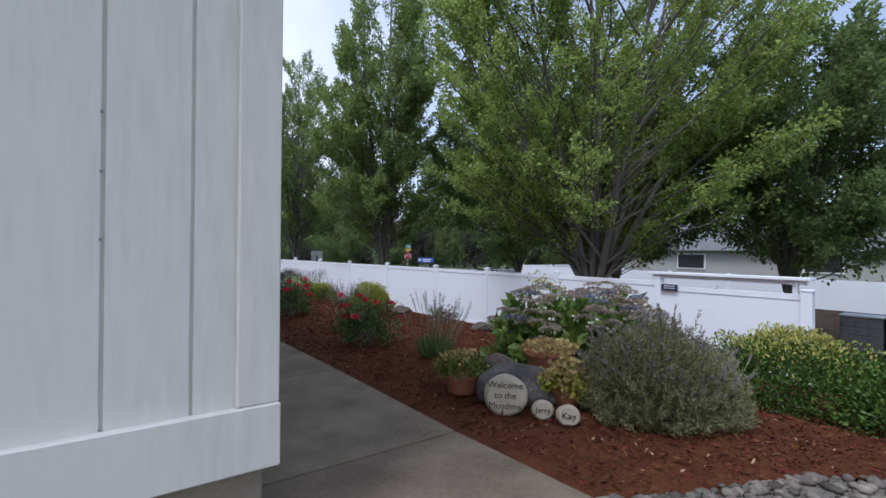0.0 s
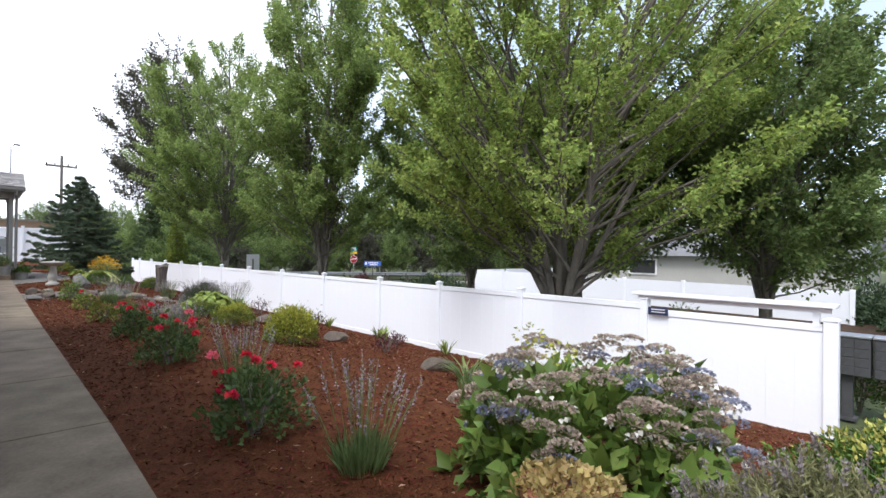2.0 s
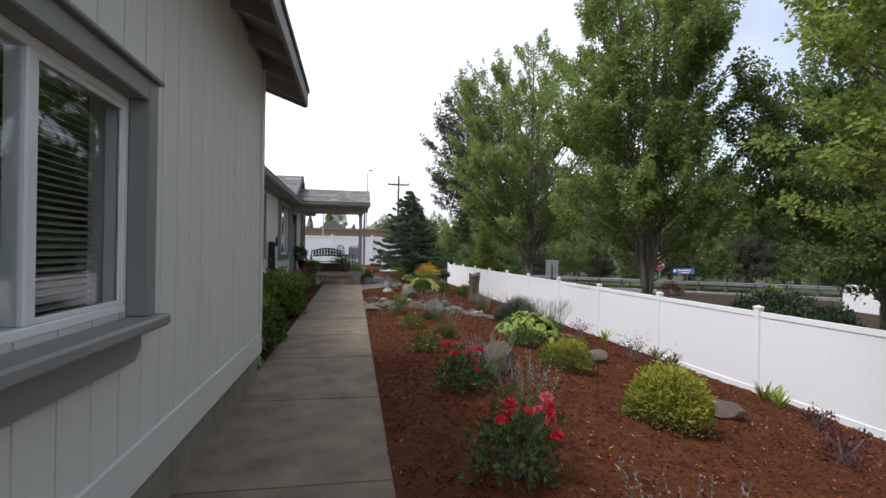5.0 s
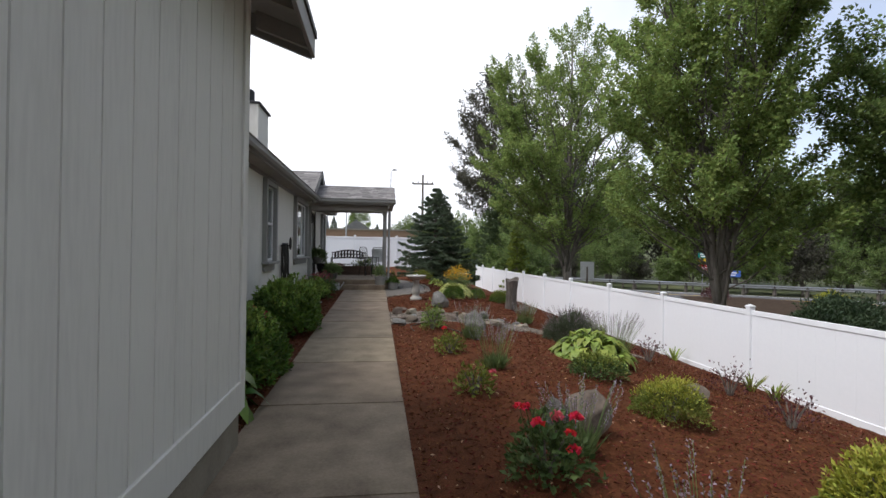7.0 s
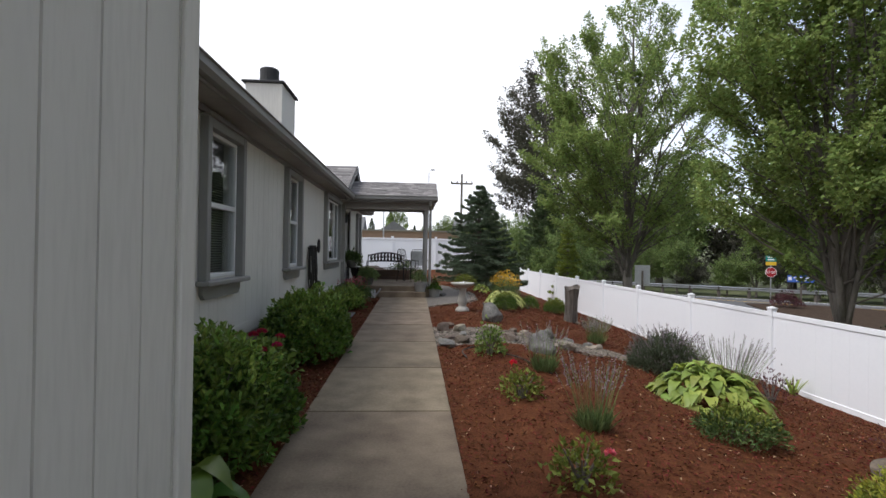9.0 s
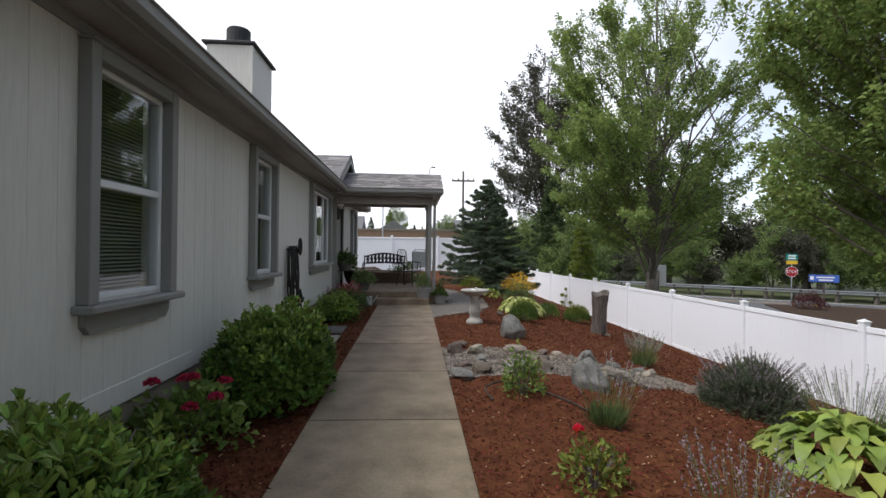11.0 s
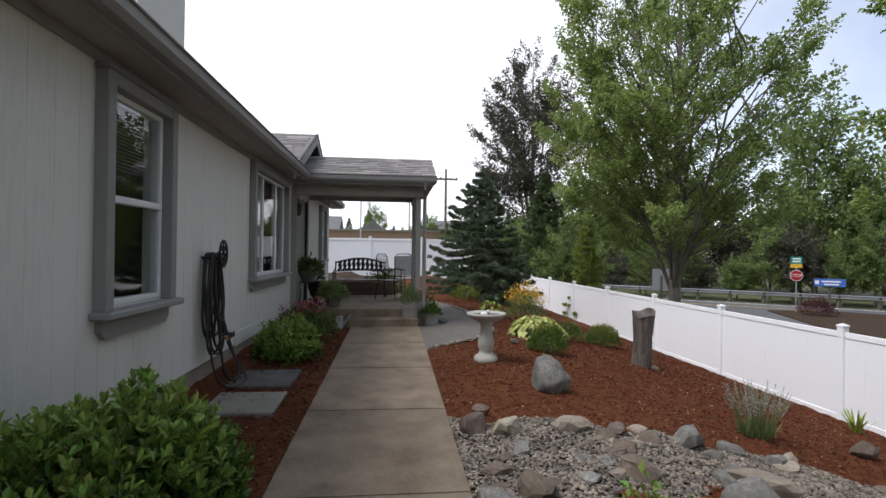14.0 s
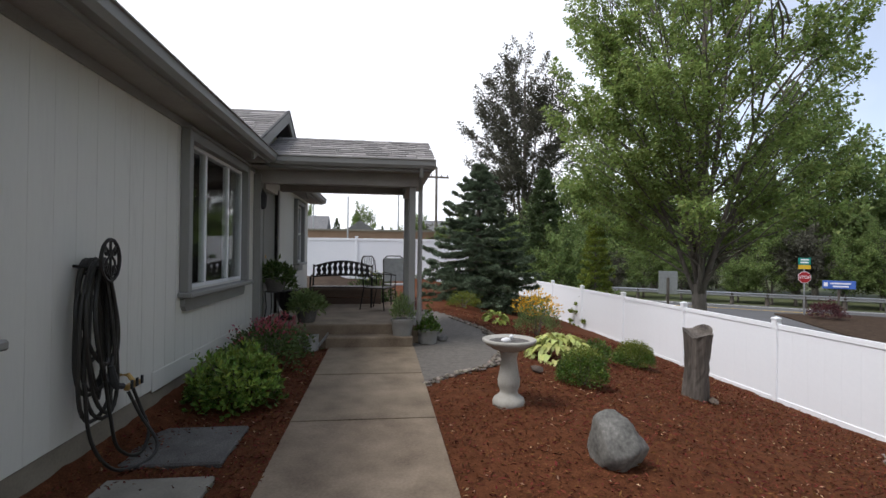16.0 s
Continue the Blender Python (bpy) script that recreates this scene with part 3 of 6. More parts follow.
    part("door_frame", boxmesh(HX - .06, HX + .02, 20.5, 20.6, .44, 2.58, bevel=.004), "trim", d)
    part("door_frame", boxmesh(HX - .06, HX + .02, 21.55, 21.65, .44, 2.58, bevel=.004), "trim", d)
    part("door_handle", lathe(bmesh.new(), [(.01, 0), (.03, .01), (.03, .05), (.012, .06)], 12, (HX - .02, 20.72, 1.4)), "brass", d)
    # partition boards of the porch bay
    part("pilaster", boxmesh(HX, HX + .1, 19.95, 20.1, .2, 2.62, bevel=.006), "trim", h)


build_house()


def slope_shingles(parent, org, along, up, length, run, course=.14, tab=.33):
    """Courses of overlapping shingle tabs on a slope. org: lower corner, along/up: unit vectors."""
    along, up = Vector(along), Vector(up)
    nrm = along.cross(up)
    if nrm.z < 0:
        nrm = -nrm
    org = Vector(org)
    V, F = [], []
    rr = random.Random(3)
    rows = int(run / course)
    for r in range(rows):
        x = -rr.random() * tab
        while x < length:
            w = tab * rr.choice((.6, 1, 1, 1.3))
            a, b = max(0, x), min(length, x + w - .008)
            if b - a > .03:
                lift0 = .010 + rr.random() * .005
                p = org + up * (r * course)
                lo = [p + along * a + nrm * lift0, p + along * b + nrm * lift0]
                hi = [p + along * b + up * (course * 1.35) + nrm * .002, p + along * a + up * (course * 1.35) + nrm * .002]
                bt = [p + along * a, p + along * b]
                k = len(V)
                V += [*lo, *hi, *bt]
                F += [(k, k + 1, k + 2, k + 3), (k + 4, k + 5, k + 1, k), (k + 4, k, k + 3), (k + 5, k + 2, k + 1)]
            x += w
    me = bpy.data.meshes.new("shingles")
    me.from_pydata([tuple(v) for v in V], [], F)
    ob = part("shingles", me, "shingle", parent)
    ob["kind"] = "stuff"
    return ob


def prism(bm, pts, d):
    """Extrude a polygon by the vector d."""
    a = [bm.verts.new(p) for p in pts]
    b = [bm.verts.new(Vector(p) + Vector(d)) for p in pts]
    bm.faces.new(a)
    bm.faces.new(b[::-1])
    for k in range(len(pts)):
        bm.faces.new((a[k], b[k], b[(k + 1) % len(pts)], a[(k + 1) % len(pts)]))
    return bm


def build_roofs():
    # garage wing: eave along the walk, open rafter tails
    r = thing("roof_garage", "grey shingled garage roof with open rafter tails and painted fascia", "roof", kind="structure")
    s = .36
    ze, xe, y0, y1 = 2.94, .83, 1.05, 9.33
    top = ze + .16
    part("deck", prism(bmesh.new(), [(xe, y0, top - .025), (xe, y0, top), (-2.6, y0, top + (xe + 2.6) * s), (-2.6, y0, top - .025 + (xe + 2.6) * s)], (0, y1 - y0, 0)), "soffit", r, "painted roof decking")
    part("deck", prism(bmesh.new(), [(-2.6, y0, top + (xe + 2.6) * s), (-6.2, y0, top - .1), (-6.2, y0, top - .13), (-2.6, y0, top - .025 + (xe + 2.6) * s)], (0, y1 - y0, 0)), "roof", r)
    part("fascia", boxmesh(xe, xe + .03, y0, y1, ze - .03, top + .005, bevel=.004), "trim", r)
    part("drip_edge", boxmesh(xe + .03, xe + .045, y0, y1 + .01, top - .03, top + .02), "blackmetal", r)
    part("barge_board", prism(bmesh.new(), [(xe, y1, ze - .03), (xe, y1, top), (-2.6, y1, top + (xe + 2.6) * s), (-2.6, y1, ze - .03 + (xe + 2.6) * s)], (0, .035, 0)), "trim", r)
    part("barge_board", prism(bmesh.new(), [(xe, y0 - .035, ze - .03), (xe, y0 - .035, top), (-2.6, y0 - .035, top + (xe + 2.6) * s), (-2.6, y0 - .035, ze - .03 + (xe + 2.6) * s)], (0, .035, 0)), "trim", r)
    y = y0 + .25
    while y < y1:
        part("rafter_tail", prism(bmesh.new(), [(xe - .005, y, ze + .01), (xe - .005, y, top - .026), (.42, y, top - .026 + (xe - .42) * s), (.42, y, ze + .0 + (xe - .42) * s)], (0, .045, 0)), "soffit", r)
        y += .61
    slope_shingles(r, (xe + .04, y0, top + .0), (0, 1, 0), Vector((-1, 0, s)).normalized(), y1 - y0, 3.7)
    # house: boxed eave with gutter
    r = thing("roof_house", "grey asphalt shingle roof of the house with a dark gutter", "roof", kind="structure")
    xe, y0, y1 = -.385, 9.12, 19.2
    ze = 2.71
    zt = ze + .15
    s = .34
    part("deck", prism(bmesh.new(), [(xe, 8.75, zt - .03), (xe, 8.75, zt), (-4.8, 8.75, zt + (xe + 4.8) * s), (-4.8, 8.75, zt - .03 + (xe + 4.8) * s)], (0, 25.4 - 8.75, 0)), "roof", r)
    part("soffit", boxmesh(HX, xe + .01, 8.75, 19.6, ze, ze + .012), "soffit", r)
    part("fascia", boxmesh(xe, xe + .02, 8.75, 19.6, ze - .02, zt - .02), "trim", r)
    for ya, yb in ((8.76, 19.55), (22.6, 25.4)):
        bm = bmesh.new()
        prism(bm, [(xe + .02, ya, ze + .01), (xe + .09, ya, ze + .01), (xe + .12, ya, ze + .05), (xe + .12, ya, ze + .115), (xe + .135, ya, ze + .12), (xe + .135, ya, ze + .13), (xe + .105, ya, ze + .13), (xe + .105, ya, ze + .06), (xe + .085, ya, ze + .025), (xe + .02, ya, ze + .025)], (0, yb - ya, 0))
        part("gutter", bm, "trim", r, "grey metal rain gutter")
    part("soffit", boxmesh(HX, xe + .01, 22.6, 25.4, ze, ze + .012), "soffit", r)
    part("fascia", boxmesh(xe, xe + .02, 22.6, 25.4, ze - .02, zt - .02), "trim", r)
    slope_shingles(r, (xe + .03, 9.1, zt), (0, 1, 0), Vector((-1, 0, s)).normalized(), 10.4, 3.2)
    # cross gable over the entry
    r = thing("roof_gable", "small shingled cross gable over the entry with grey fascia", "roof", kind="structure")
    yl, yp, yr, zl, zp, xf = 18.8, 20.93, 23.06, 2.78, 3.80, -.40
    for a, b in ((yl, yp), (yr, yp)):
        part("deck", prism(bmesh.new(), [(xf, a, zl), (xf, b, zp), (xf, b, zp - .03), (xf, a, zl - .03)], (-4.0, 0, 0)), "roof", r)
        part("fascia", prism(bmesh.new(), [(xf, a, zl + .0), (xf, b, zp + .0), (xf, b, zp - .19), (xf, a, zl - .17)], (.03, 0, 0)), "trim", r)
        part("drip_edge", prism(bmesh.new(), [(xf + .002, a, zl + .012), (xf + .002, b, zp + .012), (xf + .002, b, zp - .01), (xf + .002, a, zl - .01)], (.04, 0, 0)), "blackmetal", r)
    part("gable_wall", prism(bmesh.new(), [(HX, yl + .1, zl - .1), (HX, yp, zp - .1), (HX, yr - .1, zl - .1)], (-.1, 0, 0)), "siding", r)
    slope_shingles(r, (xf - 3.6, yl, zl + .003), (1, 0, 0), Vector((0, yp - yl, zp - zl)).normalized(), 3.62, 2.2)
    # porch roof
    r = thing("porch_roof", "low shingled porch roof on a boxed grey beam with gutter", "roof", kind="structure")
    xr, ye, ym, yb, zg, zr = 1.88, 19.68, 20.9, 22.12, 2.84, 3.36
    part("deck", prism(bmesh.new(), [(-.5, ye, zg), (-.5, ym, zr), (-.5, yb, zg), (-.5, yb, zg - .03), (-.5, ym, zr - .03), (-.5, ye, zg - .03)], (xr + .5, 0, 0)), "roof", r)
    part("fascia", boxmesh(-.4, xr - .02, ye, ye + .03, zg - .17, zg - .012, bevel=.003), "trim", r)
    part("gutter", prism(bmesh.new(), [(-.4, ye, zg - .13), (-.4, ye - .07, zg - .13), (-.4, ye - .1, zg - .09), (-.4, ye - .1, zg - .03), (-.4, ye - .115, zg - .02), (-.4, ye - .115, zg - .005), (-.4, ye - .09, zg - .005), (-.4, ye, zg - .03)], (xr + .42, 0, 0)), "trim", r, "grey metal rain gutter")
    for a in (ye, yb):
        part("barge_board", prism(bmesh.new(), [(xr - .03, a, zg + .0), (xr - .03, ym, zr + .0), (xr - .03, ym, zr - .15), (xr - .03, a, zg - .15)], (.03, 0, 0)), "trim", r)
    part("gable_wall", prism(bmesh.new(), [(1.6, ye + .3, zg - .14), (1.6, ym, zr - .1), (1.6, yb - .3, zg - .14)], (-.05, 0, 0)), "siding", r)
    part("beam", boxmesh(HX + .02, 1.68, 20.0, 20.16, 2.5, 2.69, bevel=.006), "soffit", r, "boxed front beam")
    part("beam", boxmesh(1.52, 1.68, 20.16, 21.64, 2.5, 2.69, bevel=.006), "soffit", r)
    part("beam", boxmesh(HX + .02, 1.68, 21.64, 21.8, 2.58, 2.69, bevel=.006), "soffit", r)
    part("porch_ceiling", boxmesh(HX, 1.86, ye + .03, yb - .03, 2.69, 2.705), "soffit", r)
    slope_shingles(r, (-.5, ye - .03, zg + .0), (1, 0, 0), Vector((0, ym - ye, zr - zg)).normalized(), xr + .5 + .02, 1.34, tab=.25)
    bm = bmesh.new()
    tube(bm, [(1.70, 19.62, 2.72), (1.70, 19.66, 2.62), (1.72, 20.0, 2.5), (1.72, 20.06, 2.4), (1.72, 20.06, .45)], .035, 8)
    part("downspout", bm, "trim", r, "grey rain downspout")
    for yy in (20.02, 21.66):
        p = thing("porch_post", "square grey painted wooden porch post with base trim", "post", (1.6, yy + .06, .44), group="porch posts")
        part("shaft", boxmesh(-.05, .05, -.05, .05, 0, 2.06 if yy < 21 else 2.14, bevel=.008), "trim", p)
        part("base_trim", boxmesh(-.075, .075, -.075, .075, 0, .12, bevel=.008), "trim", p)
    # chimney
    c = thing("chimney", "white sided chimney chase with metal cap and black flue", "chimney", (0, 0, 0))
    part("chase", boxmesh(-1.70, -1.07, 15.55, 16.5, 3.0, 4.30, bevel=.01), "siding", c)
    part("corner_trim", boxmesh(-1.10, -1.055, 15.535, 15.6, 3.0, 4.29, bevel=.004), "siding", c)
    part("cap", boxmesh(-1.75, -1.02, 15.5, 16.55, 4.30, 4.34, bevel=.008), "blackmetal", c, "dark metal chase cap")
    part("flue", lathe(bmesh.new(), [(.14, 4.34), (.14, 4.44), (.17, 4.45), (.17, 4.68), (.15, 4.70)], 20, (-1.42, 16.0, 0)), "blackmetal", c, "black round flue cap")


build_roofs()


def build_porch_floor():
    s = thing("porch_floor", "worn concrete porch slab with one front step", "porch", kind="structure")
    part("slab", boxmesh(HX, 1.72, 20.15, 23.4, -.1, .44, bevel=.015), "concrete", s)
    part("step", boxmesh(.36, 1.62, 19.85, 20.149, -.05, .30, bevel=.018), "concrete", s)


build_porch_floor()


# ---- fence ----
def build_fence():
    ys = [4.1, 6.18, 8.16, 10.1, 12.52, 14.93, 17.34, 19.84, 22.2, 24.7, 27.25, 29.8, 32.2, 33.9]
    fe = thing("fence", "white vinyl privacy fence with capped posts", "fence", kind="structure")

    def post(x, y, zb, zt, w=.1):
        p = part("post", boxmesh(-w / 2, w / 2, -w / 2, w / 2, 0, zt - zb, bevel=.006), "white", fe)
        p.location = (x, y, zb)
        bm = bmesh.new()
        box(bm, -w / 2 - .008, w / 2 + .008, -w / 2 - .008, w / 2 + .008, 0, .02, bevel=.004)
        v = [bm.verts.new((sx * (w / 2 + .004), sy * (w / 2 + .004), .022)) for sx, sy in ((-1, -1), (1, -1), (1, 1), (-1, 1))]
        a = bm.verts.new((0, 0, .05))
        for k in range(4):
            bm.faces.new((v[k], v[(k + 1) % 4], a))
        c = part("post_cap", bm, "white", p)
        c.location = (0, 0, zt - zb)

    def panel(a, b, zb, zt):
        a, b = Vector((*a, 0)), Vector((*b, 0))
        L = (b - a).length
        n = max(2, round(L / .29))
        w = (L - .1) / n
        m = Matrix.Translation((a.x, a.y, zb)) @ (b - a).to_track_quat("X", "Z").to_matrix().to_4x4()
        me = None
        for i in range(n):
            p = part("board", me or boxmesh(.0004, w - .0004, -.011, .011, .1, zt - zb - .05, bevel=.0007), "white", fe)
            me = p.data
            p.matrix_world = m @ Matrix.Translation((.05 + w * i, 0, 0))
        r1 = part("top_rail", boxmesh(.05, L - .05, -.022, .022, zt - zb - .1, zt - zb - .02, bevel=.004), "white", fe)
        r2 = part("bottom_rail", boxmesh(.05, L - .05, -.022, .022, .02, .14, bevel=.004), "white", fe)
        r1.matrix_world = m
        r2.matrix_world = m

    for y in ys:
        post(fence_x(y), y, -.95, .50 + .02 * (y > 15))
    post(fence_x(2.1), 2.1, -1.1, .42, .13)
    for a, b in zip(ys, ys[1:]):
        panel((fence_x(a), a), (fence_x(b), b), -.86, .47)
    panel((fence_x(2.1), 2.1), (fence_x(4.1), 4.1), -.98, .40)
    # raised rail over the first panel
    g = thing("raised_rail", "white vinyl shelf rail raised over the fence panel", "fence rail", kind="structure")
    part("rail", boxmesh(7.5, 7.75, 2.05, 4.25, .56, .60, bevel=.006), "white", g)
    part("rail_board", boxmesh(7.58, 7.62, 2.1, 4.2, .50, .56), "white", g)
    part("upright", boxmesh(7.57, 7.63, 2.2, 2.26, .35, .52), "white", g)
    part("upright", boxmesh(7.57, 7.63, 4.04, 4.1, .35, .52), "white", g)
    q = thing("plaque", "small navy blue plaque with white lines of writing", "sign", (7.53, 3.9, .36))
    part("plate", boxmesh(-.008, 0, -.13, .13, -.05, .05), "navy", q)
    for i in range(2):
        part("writing", boxmesh(-.011, -.0085, -.09, .09, -.018 + i * .034, -.006 + i * .034), "signwhite", q)
    # back fence
    fb = thing("back_fence", "tall white vinyl fence along the back of the garden", "fence", kind="structure")
    xs = np.arange(-7.2, 5.2, 2.42)
    for x in xs:
        p = part("post", boxmesh(-.06, .06, -.06, .06, 0, 1.95, bevel=.006), "white", fb)
        p.location = (x, 34, .2)
        part("post_cap", boxmesh(-.075, .075, -.075, .075, 1.95, 1.99, bevel=.01), "white", p)
    for a, b in zip(xs, xs[1:]):
        part("panel", boxmesh(a + .06, b - .06, 33.98, 34.02, .25, 2.08), "white", fb)
        part("top_rail", boxmesh(a + .06, b - .06, 33.96, 34.04, 2.0, 2.1, bevel=.005), "white", fb)


build_fence()


# ---- plants ----
def tree(name, label, at, height, bottom, rad, leaves, leaf, mat, seed, trunk_r=.16, stems=7, side=15, fork=1.2, shape=1.0, group="", category="tree", lean=(0, 0), gap=-.22, flare=.55, rise_angle=24, spring=.95):
    """A many-stemmed tree: stems rise from a short trunk, side branches reach to an uneven ovoid outline, and every branch carries leafy twigs."""
    rr = random.Random(seed)
    rg = np.random.default_rng(seed)
    t = thing(name, label, category, at, group)
    bm = bmesh.new()
    H = height - bottom
    tw = leaf * 8.5
    o = Vector((seed * 5.3, seed * 2.1, 0))

    def env(z, a):
        u = min(1.0, max(0.0, (z - bottom) / H))
        e = rad * (math.sin(math.pi * u ** (.7 * shape)) ** .75)
        return e * (.9 + .34 * noise.noise(Vector((math.cos(a), math.sin(a), z * 2.2 / rad)) * 1.5 + o))

    def branch(p, d, L, r0, lift, sides):
        pts = [p + d * (L * k / 5) + Vector((0, 0, lift * L * (k / 5) ** 2)) + noise.noise_vector(p * 2 + Vector((k, 0, 0))) * .04 * L * (k > 0) for k in range(6)]
        tube(bm, pts, [r0 * (1 - .85 * k / 5) + .003 for k in range(6)], sides, cap=False)
        return pts

    tube(bm, [(0, 0, -.15), (.01, 0, .12), (.03, .02, fork * .6), (.02, .03, fork)], [trunk_r * 1.55, trunk_r * 1.12, trunk_r, trunk_r * .95], 14)
    twigs = []
    for i in range(stems):
        a = 2 * math.pi * i / stems + rr.uniform(-.35, .35)
        lead = i == 0
        top = bottom + H * (.985 if lead else rr.uniform(.55, .95))
        out = .12 if lead else max(.12 * rad, env(top, a) * flare * rr.uniform(.6, 1.1) + .1 * rad)
        z0 = fork * rr.uniform(.7, 1.0)
        pts = []
        for k in range(10):
            q = k / 9
            r = out * q ** spring
            z = z0 + (top - z0) * q ** 1.05
            wv = noise.noise_vector(Vector((i * 3.1, q * 3, seed))) * .035 * rad * q
            pts.append(Vector((r * math.cos(a) + wv.x + lean[0] * z, r * math.sin(a) + wv.y + lean[1] * z, z)))
        r0 = trunk_r * (.72 if lead else rr.uniform(.26, .42))
        tube(bm, pts, [r0 * (1 - .9 * k / 9) + .006 for k in range(10)], 8)
        for j in range(side):
            q = .1 + .9 * (j + rr.random() * .8) / side
            f = min(q, .999) * 9
            p = pts[int(f)].lerp(pts[int(f) + 1], f - int(f))
            if p.z < bottom * .6:
                continue
            u = min(1, max(0, (p.z - bottom) / H))
            ab = math.atan2(p.y, p.x) + rr.gauss(0, .95) if not lead else j * 2.4 + rr.uniform(-.4, .4)
            el = radians(rise_angle + 42 * u ** 1.1 + rr.uniform(-12, 12))
            d = Vector((math.cos(ab) * math.cos(el), math.sin(ab) * math.cos(el), math.sin(el)))
            L = tw * .7
            while L < .75 * rad:
                e = p + d * L
                if math.hypot(e.x - lean[0] * e.z, e.y - lean[1] * e.z) > env(e.z, math.atan2(e.y, e.x)) or e.z > height:
                    break
                L += .15
            L *= rr.uniform(.8, 1.08)
            bp = branch(p, d, L, min(r0 * .42, .009 + .007 * L), -.07 + .26 * u, 5)
            n = max(3, int(L / (tw * .34)))
            for k in range(n):
                g = min(.999, .18 + .82 * (k + rr.random()) / n) * 5
                b0 = bp[int(g)].lerp(bp[int(g) + 1], g - int(g))
                if noise.noise(b0 * (1.1 / max(tw, .5)) + o) < gap:
                    continue
                bd = (bp[int(g) + 1] - bp[int(g)]).normalized()
                sd = bd.cross(Vector((0, 0, 1))).normalized() * (1 if k % 2 else -1)
                td = (bd * .8 + sd * rr.uniform(.2, .9) + Vector((0, 0, rr.uniform(-.15, .6)))).normalized()
                twigs.append((b0, td, tw * rr.uniform(.6, 1.15)))
            twigs.append((bp[-2], (bp[-1] - bp[-2]).normalized(), tw * rr.uniform(.8, 1.3)))
    V, F = [], []
    for b0, d, L in twigs:
        s = d.orthogonal().normalized() * leaf * .06
        s2 = d.cross(s)
        k = len(V)
        V += [b0 + s, b0 - s * .5 + s2 * .87, b0 - s * .5 - s2 * .87, b0 + d * L]
        F += [(k, k + 1, k + 3), (k + 1, k + 2, k + 3), (k + 2, k, k + 3)]
    part("trunk", bm, "bark", t, smooth=True)
    part("twig", mesh_np("twig", [tuple(v) for v in V], F, ["bark"]), "bark", t)["kind"] = "stuff"
    B, D, TL = np.array([tuple(x[0]) for x in twigs]), np.array([tuple(x[1]) for x in twigs]), np.array([x[2] for x in twigs])
    w = TL / TL.sum()
    idx = rg.choice(len(twigs), size=leaves, p=w)
    q = rg.random(leaves) ** .8
    off = rg.normal(size=(leaves, 3)) * (leaf * 1.0) * (1.15 - .7 * q[:, None])
    P = B[idx] + D[idx] * (TL[idx] * q)[:, None] + off
    DD = off / (leaf * 1.2) + D[idx] * .8 + rg.normal(size=off.shape) * .35 + np.array([0, 0, -.25])
    N = rg.normal(size=P.shape) * .55 + np.array([0, 0, .9]) + D[idx] * .3
    L = leaf * rg.uniform(.65, 1.3, leaves)
    part("crown", leaf_mesh("crown", P, DD, N, L, L * .78, mat), mat, t)
    return t


